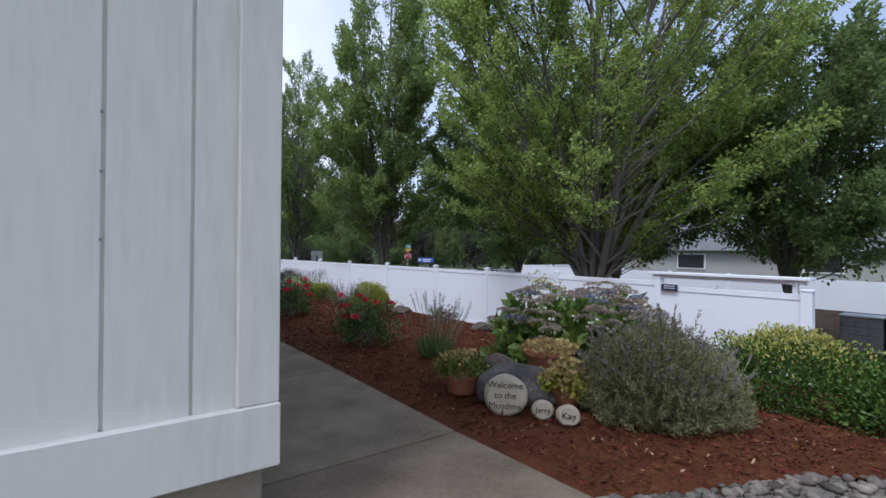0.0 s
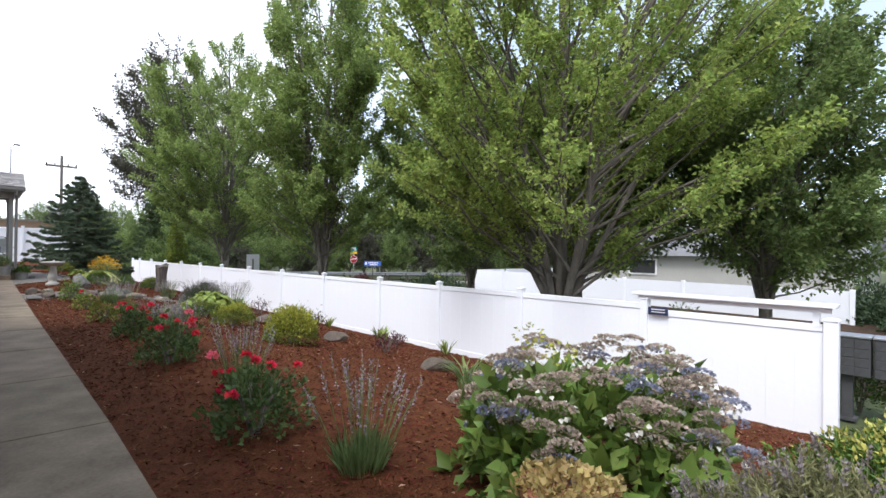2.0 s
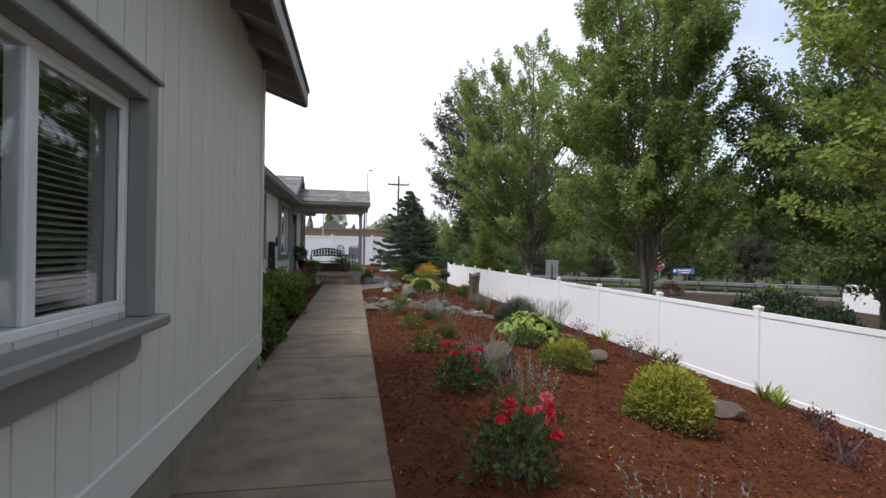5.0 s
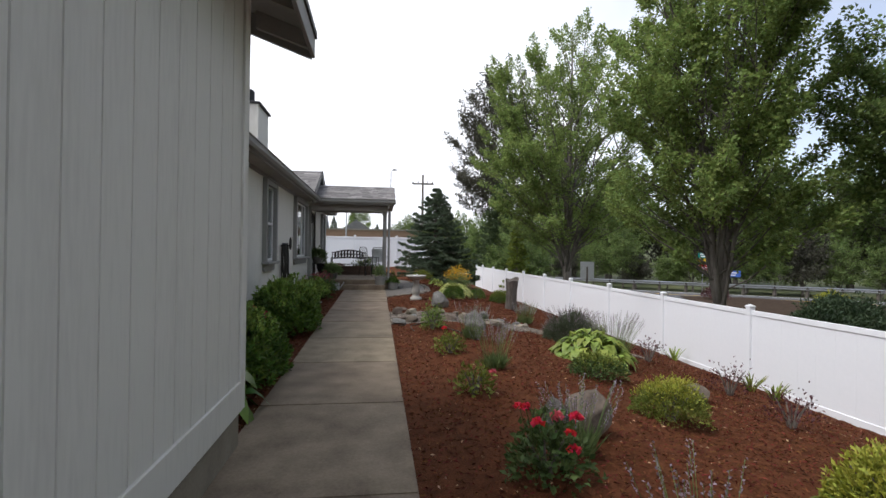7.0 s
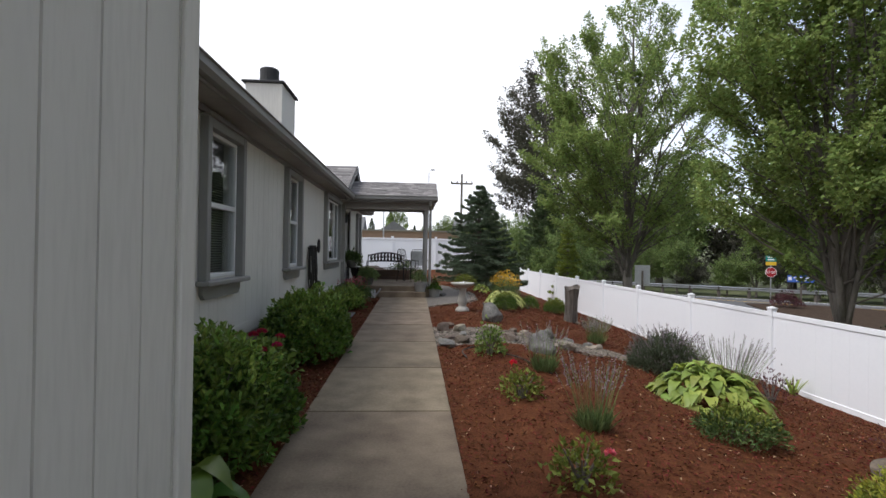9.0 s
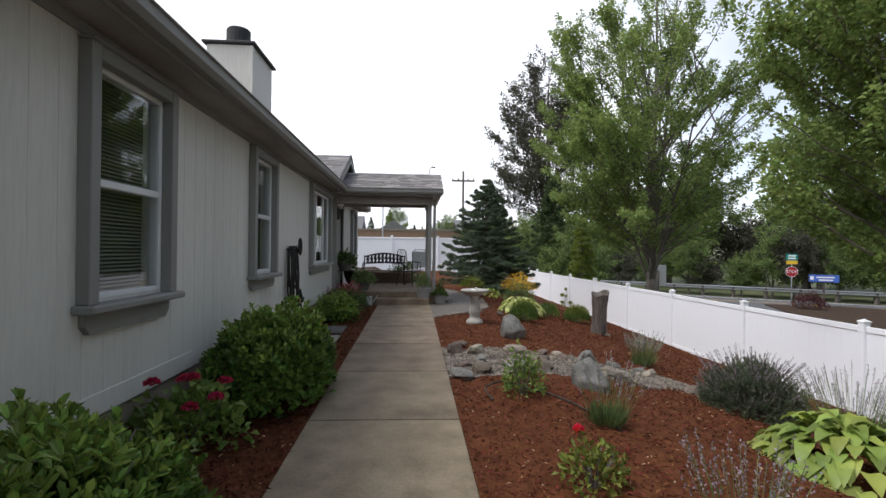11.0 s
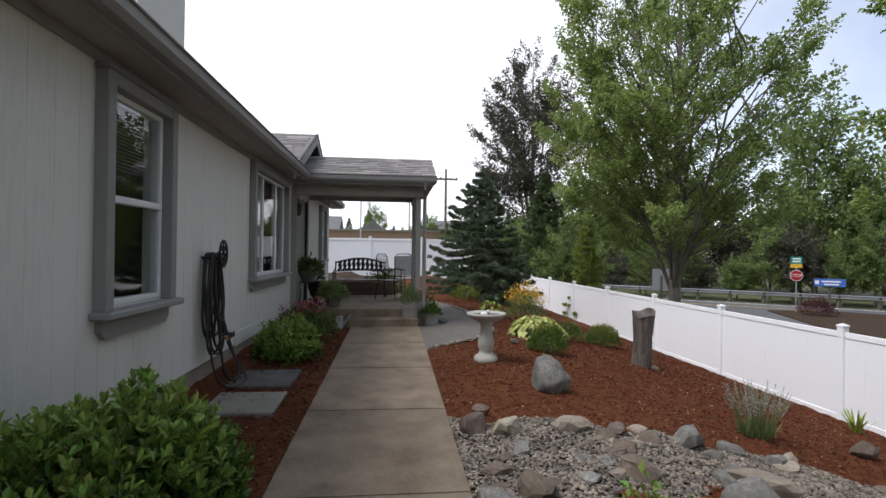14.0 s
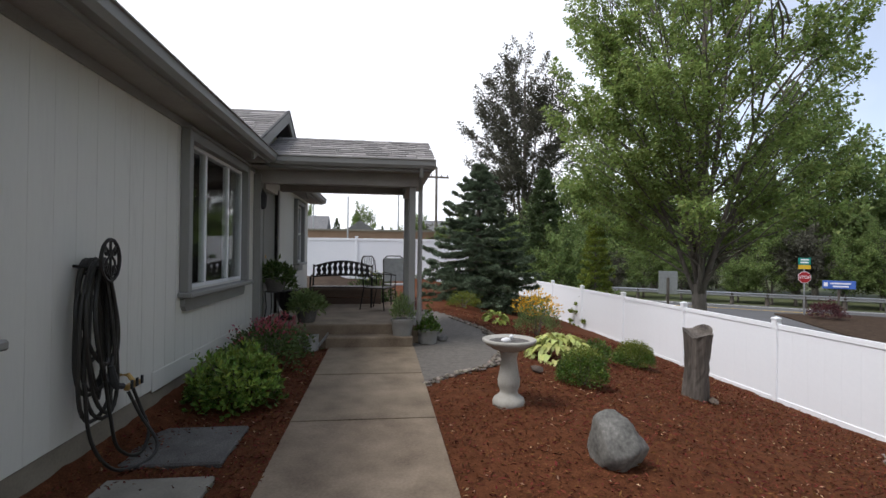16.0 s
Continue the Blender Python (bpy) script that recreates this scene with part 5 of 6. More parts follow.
        if gravel_keep(x, y):
            rock("creek_stone", "flat tan and grey stone lying in the creek gravel", at(x, y, -.012), (w, w * rr.uniform(.55, .8), w * .4), ("rock_tan", "rock_brown", "rock")[i % 3], 160 + i, rz=rr.uniform(0, 360), angular=1.0, sub=2, group="creek stones", sink=.2)
    for i, (x, y) in enumerate([(1.95, 15.35), (5.25, 18.35), (3.0, 18.4)]):
        rock("small_rock", "small grey rock lying on the mulch", at(x, y), (.2, .14, .09), "rock_brown", 90 + i, rz=i * 70, angular=.7, sub=2, group="small rocks")


def pebbles(name, label, pts, smin, smax, mat, seed):
    """Many flattened pebbles joined as one stuff mesh."""
    rg = np.random.default_rng(seed)
    bm = bmesh.new()
    bmesh.ops.create_icosphere(bm, subdivisions=1, radius=1)
    bm.verts.ensure_lookup_table()
    base = np.array([tuple(v.co) for v in bm.verts])
    faces = np.array([[v.index for v in f.verts] for f in bm.faces])
    bm.free()
    n, k = len(pts), len(base)
    s = rg.uniform(smin, smax, (n, 1, 1)) * rg.uniform(.6, 1.2, (n, 1, 3)) * np.array([1, 1, .6])
    jit = 1 + rg.normal(size=(n, k, 1)) * .10
    a = rg.uniform(0, 6.28, n)
    V = base[None] * jit * s
    x, y = V[..., 0] * np.cos(a)[:, None] - V[..., 1] * np.sin(a)[:, None], V[..., 0] * np.sin(a)[:, None] + V[..., 1] * np.cos(a)[:, None]
    V = np.stack([x, y, V[..., 2]], -1) + np.asarray(pts)[:, None]
    F = (faces[None] + (np.arange(n) * k)[:, None, None]).reshape(-1, 3)
    ob = part(name, mesh_np(name, V.reshape(-1, 3), F, [mat]), mat, smooth=True)
    return tagged(ob, label, "gravel", kind="stuff")


def scatter(n, x0, x1, y0, y1, keep, seed, dz=0.0):
    rg = np.random.default_rng(seed)
    out = []
    while len(out) < n:
        x, y = rg.uniform(x0, x1), rg.uniform(y0, y1)
        if keep(x, y):
            out.append((x, y, float(land(x, y)) + dz))
    return np.array(out)


def build_gravel():
    pebbles("creek_gravel", "mixed grey and tan creek gravel", scatter(12000, 1.64, 6.2, 12.9, 15.5, gravel_keep, 1), .008, .021, "gravel", 2)
    pebbles("river_pebbles", "rounded grey river pebbles in front of the bed", scatter(3500, 1.4, 5, -1.2, 1.4, front_gravel, 3), .018, .042, "gravel", 4)
    edge = lambda x, y: patio_keep(x - .0, y) and not patio_keep(x + .14, y)
    pebbles("edging_pebbles", "small pale pebbles edging the gravel patio", scatter(420, 1.62, 3.2, 17.95, 22.5, edge, 5, .015), .02, .04, "gravel", 6)
    # bark chips
    bed = lambda x, y: not gravel_keep(x, y) and not (y > 17.9 and patio_keep(x, y)) and not front_gravel(x, y)
    for name, n, mat, seed in (("bark_chips", 115000, "chip", 7), ("pale_wood_chips", 4200, "chip_pale", 8)):
        rg = np.random.default_rng(seed)
        P = scatter(int(n * .86), 1.64, 7.3, .3, 24, bed, seed, .004)
        Q = scatter(int(n * .14), -.62, .42, 8.8, 19.8, lambda x, y: True, seed + 1, .008)
        P = np.concatenate([P, Q])
        P[:, 2] += rg.uniform(0, .012, len(P))
        m = len(P)
        D = np.stack([rg.normal(size=m), rg.normal(size=m), rg.normal(size=m) * .3 + .05], -1)
        N = rg.normal(size=(m, 3)) * .35 + np.array([0, 0, 1])
        ob = part(name, leaf_mesh(name, P, D, N, rg.uniform(.018, .05, m), rg.uniform(.007, .016, m), mat), mat)
        tagged(ob, "loose shredded red-brown bark chips" if mat == "chip" else "scattered pale wood chips", "mulch", kind="stuff")


def build_stump():
    t = thing("tree_stump_post", "weathered upright driftwood stump with a notched top", "stump", at(5.12, 18.5, -.02))
    bm = bmesh.new()
    rr = random.Random(2)
    sides = 22
    rings = []
    for k in range(12):
        z = .86 * k / 11
        ring = []
        for j in range(sides):
            a = 2 * math.pi * j / sides
            r = .155 * (1 + .12 * math.sin(3 * a + 1) + .08 * math.sin(7 * a)) * (1.06 - .16 * math.sin(math.pi * k / 11) + .08 * (k / 11) ** 3) + rr.uniform(-.006, .006)
            zz = z + (.05 * math.sin(a + .5) + .03 * math.sin(3 * a) if k == 11 else 0)
            ring.append(bm.verts.new((r * math.cos(a) + .03 * k / 11, r * math.sin(a), zz)))
        rings.append(ring)
    for a, b in zip(rings, rings[1:]):
        for j in range(sides):
            bm.faces.new((a[j], a[(j + 1) % sides], b[(j + 1) % sides], b[j]))
    c = bm.verts.new((.03, 0, .80))
    for j in range(sides):
        bm.faces.new((rings[-1][j], rings[-1][(j + 1) % sides], c))
    part("trunk", bm, "stumpwood", t)


def build_birdbath():
    t = thing("bird_bath", "pale cast-stone bird bath with a small bird figure", "bird bath", at(2.34, 17.2))
    part("pedestal", lathe(bmesh.new(), [(.15, -.03), (.15, .03), (.135, .06), (.09, .09), (.08, .12), (.1, .17), (.105, .22), (.085, .32), (.07, .42), (.085, .47), (.1, .5)], 28), "birdbath", t, smooth=True)
    part("bowl", lathe(bmesh.new(), [(.09, .49), (.16, .515), (.225, .555), (.25, .58), (.25, .6), (.232, .605), (.2, .575), (.1, .552), (.02, .55)], 36), "birdbath", t, smooth=True)
    part("water", lathe(bmesh.new(), [(.19, .575), (.19, .579), (.004, .579)], 36), "slate", t, "shallow dark water in the bowl")
    bm = bmesh.new()
    bmesh.ops.create_uvsphere(bm, u_segments=14, v_segments=8, radius=.035, matrix=Matrix.Translation((-.03, 0, .585)) @ Matrix.Diagonal((1.4, .8, .8, 1)))
    bmesh.ops.create_uvsphere(bm, u_segments=10, v_segments=6, radius=.02, matrix=Matrix.Translation((.02, .0, .62)))
    part("bird_figure", bm, "signwhite", t, "small white stone bird figure", smooth=True)


def build_shrubs():
    # along the house wall
    shrub("evergreen_shrub", "rounded glossy green evergreen shrub along the house", at(-.05, 10.25), .55, .83, .85, 22000, .055, "hedge", group="foundation shrubs", up=.2, rough=.09, aspect=.4, seed=2, tips=("freshleaf", .62), whorl=9)
    shrub("evergreen_shrub", "large rounded glossy green evergreen shrub along the house", at(-.05, 13.25), .55, .95, .86, 27000, .055, "hedge", group="foundation shrubs", up=.2, rough=.09, aspect=.4, seed=3, tips=("freshleaf", .62), whorl=9)
    shrub("evergreen_shrub", "low variegated green shrub beside the stepping stones", at(-.16, 17.5), .42, .5, .54, 5600, .055, "hedge", group="foundation shrubs", aspect=.42, seed=4, rough=.1, tips=("freshleaf", .3), whorl=7)
    shrub("barberry_shrub", "dusky red barberry shrub beside the porch", at(-.2, 18.95), .46, .85, .56, 3600, .045, "green", aspect=.5, seed=5, rough=.28, tips=("redleaf", .74))
    rosette("hosta", "large-leaved green hosta at the end of the shrubs", at(.12, 9.35), .28, .3, 16, "hedge", 3, L=.26, W=.17)
    g = shrub("geranium", "leafy geranium with dark red flower heads", at(-.28, 12.05), .34, .34, .4, 900, .07, "hydrleaf", "geranium", aspect=.7, seed=9, rough=.25)
    rg = np.random.default_rng(12)
    for c in ((-.22, -.1, .46), (-.1, .1, .43), (.05, -.12, .5), (.16, .16, .4), (.2, -.1, .36), (.1, -.25, .34)):
        n = 240
        v = rnd(n)
        v[:, 2] = np.abs(v[:, 2]) - .2
        part("flower_head", leaf_mesh("flower_head", np.array(c) + v * rg.uniform(.5, 1.0, (n, 1)) * [.045, .045, .03], v + rnd(n) * .4, v + rnd(n) * .5, .018, .016, "crimson"), "crimson", g, "dark red flower head")
    # garden side
    lavender_mound("large grey-green lavender bush with old flower stalks", at(2.7, 1.46), .45, .43, .46, 1700, 21)
    shrub("variegated_shrub", "rounded shrub with yellow variegated top leaves", at(3.95, 1.2), .66, .6, .58, 20000, .028, "hedge", aspect=.5, seed=22, rough=.12, tips=("cream", .76))
    shrub("variegated_shrub", "rounded shrub with yellow variegated top leaves", at(3.75, .35), .55, .5, .5, 14000, .028, "hedge", aspect=.5, seed=23, rough=.12, tips=("cream", .88))
    h = shrub("hydrangea", "big hydrangea with faded blue and tan flower heads", at(3.3, 2.5), .66, .66, .55, 2600, .105, "hydrleaf", "hydrangea", aspect=.62, seed=24, rough=.2)
    for k in range(125):
        a, u = rg.uniform(0, 6.28), rg.uniform(.2, 1.15)
        q = .66 * math.cos(u * .9) * rg.uniform(.85, 1.1)
        c = np.array([q * math.cos(a), q * math.sin(a), .12 + .50 * math.sin(u * 1.3) * rg.uniform(.9, 1.1)])
        n = 105
        v = rnd(n)
        v[:, 2] = np.abs(v[:, 2]) * .6
        m = "hydrblue" if k % 4 == 1 else "hydr"
        b = part("flower_head", leaf_mesh("flower_head", c + v * [.062, .062, .035], v + [0, 0, .4], rnd(n) + [0, 0, 1], .018, .017, m), m, h)
        b["kind"] = "stuff"
        if k % 3 == 0:
            v = rnd(9)
            part("outer_floret", leaf_mesh("outer_floret", c + v * [.075, .075, .02], v, rnd(9) + [0, 0, 1.5], .026, .025, "white_petal"), "white_petal", b, "white outer florets")["kind"] = "stuff"
    for c in ((-.3, .1, .68), (-.25, .2, .74), (-.2, .05, .66)):
        n = 40
        v = rnd(n)
        part("flower_head", leaf_mesh("flower_head", np.array(c) + v * [.07, .07, .045], v, rnd(n) + [0, 0, 1], .02, .018, "lime"), "lime", h)["kind"] = "stuff"
    rose("rose bush with red blooms and dark green leaves", at(2.24, 4.12), .25, .40, 31, 9)
    rose("rose bush with many red blooms and dark green leaves", at(2.32, 6.3), .25, .42, 32, 15)
    rose("rose bush with scattered red blooms", at(2.38, 8.0), .22, .36, 33, 8)
    rose("small rose bush with red blooms and pale leaves", at(2.3, 9.7), .18, .26, 34, 1, mat="yellowgreen", n=320, size=.03)
    rose("small yellow-green rose bush with one red bloom", at(2.32, 11.35), .19, .26, 35, 1, mat="yellowgreen", n=360, size=.03)
    rose("leggy young rose bush with fresh green leaves", at(2.3, 13.15), .2, .38, 36, 0, mat="hydrleaf", n=520)
    for i, (x, y, tall) in enumerate(((2.42, 3.25, .5), (2.5, 5.02, .5), (2.62, 6.9, .5), (2.72, 8.35, .45), (2.72, 10.6, .55), (2.8, 12.35, .5))):
        lavender("lavender tuft with tall violet flower spikes", at(x, y), .15, .2, 60 + i, tall=tall)
    shrub("golden_shrub", "rounded golden-green shrub in the mulch", at(4.1, 7.45), .36, .36, .54, 6500, .038, "yellowgreen", aspect=.45, seed=41, rough=.08, tips=("lime", .35))
    shrub("golden_shrub", "small golden-green shrub in the mulch", at(4.05, 9.35), .33, .3, .40, 6000, .028, "yellowgreen", aspect=.45, seed=42, tips=("lime", .6))
    shrub("low_shrub", "low spreading dark green shrub", at(4.05, 10.85), .33, .3, .28, 3000, .04, "green", aspect=.42, rough=.22, seed=43, tips=("yellowgreen", .6))
    rosette("hosta", "wide yellow-green variegated hosta", at(4.5, 12.05), .72, .3, 230, "hosta", 44, L=.2, W=.115)
    lavender("tall pale dry flower spikes behind the hosta", at(5.2, 12.7), .3, .35, 70, flower="lavflower", spikes=130, spread=.52, tall=.66, n=220)
    lavender_mound("dense dusky lavender bush beside the creek", at(4.85, 13.55), .5, .46, .5, 1300, 46, green="lavdusk", share=.4)
    lavender("dark violet spikes of the dusky lavender bush", at(4.85, 13.55, .15), .4, .3, 71, spikes=70, spread=.58, tall=.46, n=60, green="lavdusk")
    lavender("wispy dry grass clump", at(4.55, 15.35), .2, .2, 72, flower="dryflower", green="lavleaf", spikes=120, spread=.3, tall=.44, n=120, name="grass_clump", group="grass clumps")
    shrub("round_shrub", "rounded bright green shrub beside the fence", at(5.25, 20.25), .33, .32, .44, 7500, .028, "hedge", aspect=.45, rough=.06, up=.2, seed=47, tips=("yellowgreen", .5))
    shrub("round_shrub", "soft bright green mounded shrub near the bird bath", at(3.42, 18.05), .29, .28, .44, 6500, .028, "hedge", aspect=.45, rough=.06, up=.3, seed=48, tips=("yellowgreen", .7))
    rosette("hosta", "pale yellow-green variegated hosta mound", at(3.65, 19.35), .62, .3, 230, "hosta_pale", 49, L=.18, W=.085)
    d = shrub("daisy_clump", "tall clump of orange-yellow daisies", at(4.15, 21.9), .42, .4, .72, 1700, .06, "lavleaf", "daisies", aspect=.3, seed=50, up=1)
    n = 420
    v = rnd(n)
    v[:, 2] = np.abs(v[:, 2])
    part("flower", leaf_mesh("flower", v * [.46, .44, .44] * rg.uniform(.6, 1.12, (n, 1)) + [0, 0, .4], v + [0, 0, .5], rnd(n) + [0, 0, 2], .05, .04, "orange"), "orange", d, "orange-yellow daisy flowers")["kind"] = "stuff"
    rosette("hosta", "small lime hosta at the patio edge", at(3.5, 22.6), .3, .16, 46, "hosta", 51, L=.16, W=.09)
    shrub("low_shrub", "low golden shrub in front of the spruce", at(3.15, 24.5), .4, .36, .4, 1500, .05, "yellowgreen", aspect=.4, seed=52)
    shrub("low_shrub", "low dark shrub behind the hosta", at(4.4, 19.9), .3, .3, .34, 1200, .05, "hedge", aspect=.4, seed=53)
    for i, (x, y) in enumerate(((7.08, 9.5), (6.95, 9.15), (6.95, 7.35), (6.6, 5.3), (7.05, 11.5), (7.2, 14.1), (7.0, 11.9), (6.9, 16.6))):
        blades("iris_clump", "pale green sword-leaved iris clump at the fence", at(x, y), .16, .3, 26, "hosta" if i % 2 else "yellowgreen", 80 + i, group="iris clumps", w=.028)
    for i, (x, y, r) in enumerate(((5.35, 6.95, .2), (5.7, 9.8, .26), (6.1, 11.2, .3), (6.0, 13.0, .3), (6.6, 8.3, .15))):
        shrub("burgundy_shrub", "sparse burgundy-leaved young shrub", at(x, y), r, r, r * 1.5, 260, .04, "burgundy", aspect=.5, seed=90 + i, group="burgundy shrubs", rough=.4)
    for i, (x, y) in enumerate(((4.86, 4.85), (5.5, 4.7), (5.2, 4.3), (5.8, 4.2), (6.2, 4.6))):
        blades("daylily_clump", "dark green strap-leaved daylily clump", at(x, y), .22, .34, 60, "lavleaf", 95 + i, group="daylily clumps", category="daylily", w=.02, bend=.5)
    lavender("low thyme-like green tuft", at(4.6, 4.4), .3, .14, 73, spikes=6, spread=.2, tall=.2, n=300, name="green_tuft", group="green tufts")


build_trees()
build_conifers()
build_woods()
build_rocks()
build_gravel()
build_stump()
build_birdbath()
build_shrubs()


# ---- garden furnishings ----
def lettering(text, size, name="lettering"):
    cu = bpy.data.curves.new("text", "FONT")
    cu.body, cu.size, cu.align_x, cu.align_y, cu.extrude = text, size, "CENTER", "CENTER", .0015
    ob = bpy.data.objects.new("text", cu)
    scene.collection.objects.link(ob)
    bpy.context.view_layer.update()
    me = bpy.data.meshes.new_from_object(ob.evaluated_get(bpy.context.evaluated_depsgraph_get()))
    bpy.data.objects.remove(ob)
    me.materials.clear()
    me.materials.append(M["ink"])
    return me


def letter_stone(label, x, y, w, h, lines, rz, seed):
    t = thing("lettered_stone", label, "stone", at(x, y, -.015), "lettered stones", rz=rz)
    bm = bmesh.new()
    bmesh.ops.create_icosphere(bm, subdivisions=4, radius=1)
    o = Vector((seed, 0, 0))
    for v in bm.verts:
        p = v.co * (1 + .05 * noise.noise(v.co * 1.3 + o))
        q = Vector((p.x * w / 2, p.y * .07, p.z * h / 2))
        q.y = max(q.y, -.042)
        v.co = q + Vector((0, 0, h / 2))
    bmesh.ops.rotate(bm, verts=bm.verts, cent=(0, 0, 0), matrix=Matrix.Rotation(radians(-12), 3, "X"))
    s = part("stone", bm, "pale_stone", t, smooth=True)
    for i, (txt, size) in enumerate(lines):
        l = part("lettering", lettering(txt, size), "ink", t, "black lettering")
        zz = h / 2 + ((len(lines) - 1) / 2 - i) * size * 1.12
        l.matrix_local = Matrix.Rotation(radians(-12), 4, "X") @ Matrix.Translation((0, -.0445, zz)) @ Matrix.Rotation(radians(90), 4, "X")


def pot(name, label, at_, r, h, mat, taper=.72, rim=.02, group="", soil=True):
    t = thing(name, label, "flower pot", at_, group)
    part("body", lathe(bmesh.new(), [(r * taper, 0), (r * .95, h * .8), (r * .95, h * .82), (r + rim * .3, h * .83), (r + rim * .3, h), (r * .88, h), (r * .85, h * .9), (.01, h * .9)], 28), mat, t, smooth=False)
    return t


def build_welcome():
    letter_stone("pale rounded stone with a black lettered welcome", 1.95, 1.95, .25, .235, [("Welcome", .05), ("to the", .05), ("Mundens", .05)], -47, 1)
    letter_stone("small pale stone with a black lettered name", 2.07, 1.78, .125, .11, [("Jerry", .042)], -47, 2)
    letter_stone("small pale stone with a black lettered name", 2.10, 1.63, .13, .115, [("Kay", .05)], -45, 3)
    p = pot("terracotta_pot", "terracotta pot of pale green and tan sedum", at(2.02, 2.42), .12, .12, "terracotta")
    shrub("", "", None, .16, .16, .17, 900, .03, "yellowgreen", parent=p, z0=.1, seed=3, aspect=.8, stems=False, tips=("sedum", .7))
    p = pot("terracotta_pot", "wide terracotta bowl pot of drying sedum", at(2.62, 2.2, .02), .17, .22, "terracotta")
    shrub("", "", None, .18, .18, .07, 700, .03, "sedum", parent=p, z0=.2, seed=4, aspect=.8, stems=False)
    p = pot("terracotta_pot", "small pot overflowing with yellow sedum", at(2.33, 1.82), .09, .1, "terracotta")
    shrub("", "", None, .14, .14, .22, 1000, .032, "lime", parent=p, z0=.06, seed=5, aspect=.8, stems=False, tips=("sedum", .35))


def build_stepping_stones():
    tagged(part("stepping_stone", boxmesh(-.55, .13, 16.15, 16.83, .02, .14, bevel=.012), "slate"), "dark square slate stepping stone in the mulch", "stepping stone", "stepping stones")
    tagged(part("stepping_stone", boxmesh(-.48, .15, 15.36, 15.98, .02, .132, bevel=.012), "paver"), "pale square concrete stepping stone in the mulch", "stepping stone", "stepping stones")


def smooth_line(pts, n=6):
    """Catmull-Rom curve through the points."""
    P = [Vector(p) for p in pts]
    P = [P[0] * 2 - P[1]] + P + [P[-1] * 2 - P[-2]]
    out = []
    for a, b, c, d in zip(P, P[1:], P[2:], P[3:]):
        for k in range(n):
            u = k / n
            out.append(.5 * (2 * b + (c - a) * u + (2 * a - 5 * b + 4 * c - d) * u * u + (3 * b - a - 3 * c + d) * u ** 3))
    return out + [P[-2]]


def build_hose():
    t = thing("garden_hose", "dark rubber garden hose coiled on a wall hanger", "garden hose", (HX, 15.95, 0))
    h = thing("hose_hanger", "black cast-iron scrollwork hose hanger on the wall", "hose hanger", (HX, 15.95, 1.46))
    part("rim", tube(bmesh.new(), [(.2, .1 * math.cos(a), .125 * math.sin(a)) for a in np.linspace(0, 2 * math.pi, 29)], .011, 6), "iron", h)
    bm = bmesh.new()
    for s in (-1, 1):
        for z0, q in ((-.06, 1), (.045, .8)):
            tube(bm, [(.2, s * (.045 + (.036 - .004 * a) * q * math.cos(a)), z0 + (.036 - .004 * a) * q * math.sin(a)) for a in np.linspace(0, 7.4, 20)], .007, 5)
        tube(bm, smooth_line([(.2, s * .008, -.11), (.2, s * .05, -.02), (.2, s * .012, .03), (.2, s * .06, .085)]), .007, 5)
    tube(bm, [(.2, 0, -.12), (.2, 0, .12)], .008, 5)
    part("scroll_plate", bm, "iron", h)
    for y in (-.01, .04, .09):
        z = -.03 - abs(y) * .6
        part("saddle_bar", tube(bmesh.new(), [(0, y, z), (.1, y, z - .012), (.2, y, z)], .01, 6), "iron", h)
    rr = random.Random(3)
    for k in range(10):
        w, d = rr.uniform(.13, .24), rr.uniform(.62, 1.0)
        x = .03 + .011 * k
        lean, cx = rr.uniform(-.03, .06), rr.uniform(.02, .09)
        top = 1.45 + .02 * rr.random()
        pts = []
        for a in np.linspace(0, 2 * math.pi, 34):
            s, co = math.sin(a), math.cos(a)
            f = (1 - co) / 2
            pts.append((x + .03 * math.sin(a + k) * f + .03 * f, cx + w * s * (.55 + .55 * f) * (1.0 - .25 * f) + lean * f + .015 * math.sin(3 * a + k), top - d * f))
        part("coil", tube(bmesh.new(), pts, .012, 7), "rubber", t)
    part("loose_end", tube(bmesh.new(), smooth_line([(.14, .06, .8), (.16, .1, .5), (.18, .16, .27), (.22, .34, .16), (.2, .52, .25), (.13, .54, .42), (.1, .5, .56)]), .011, 7), "rubber", t)
    part("loose_end", tube(bmesh.new(), smooth_line([(.12, -.1, .75), (.14, -.06, .4), (.2, .08, .17), (.3, .26, .14), (.3, .42, .2), (.17, .46, .38), (.1, .44, .55)]), .011, 7), "rubber", t)
    part("spray_nozzle", tube(bmesh.new(), [(.2, .02, .82), (.21, .04, .72), (.22, .05, .69), (.24, .09, .68)], [.018, .026, .022, .018], 8), "blackmetal", t)
    s = thing("water_manifold", "brass tap manifold with small levers on the wall", "tap", (HX, 16.45, .63))
    part("tap_body", tube(bmesh.new(), [(0, 0, .02), (.07, 0, .02), (.1, 0, -.02), (.1, 0, -.06)], .016, 8), "brass", s)
    part("manifold", boxmesh(.08, .12, -.09, .09, -.07, -.03, bevel=.008), "brass", s)
    for y in (-.07, 0, .07):
        part("lever", boxmesh(.12, .135, y - .01, y + .01, -.06, .0, bevel=.004), "blackmetal", s)
    d = thing("drip_line", "black drip irrigation tube lying on the mulch", "hose", (0, 0, 0))
    P = [(1.98, 12.95), (1.95, 13.2), (2.15, 13.38), (2.4, 13.2), (2.6, 12.95), (2.75, 12.6), (2.85, 12.2)]
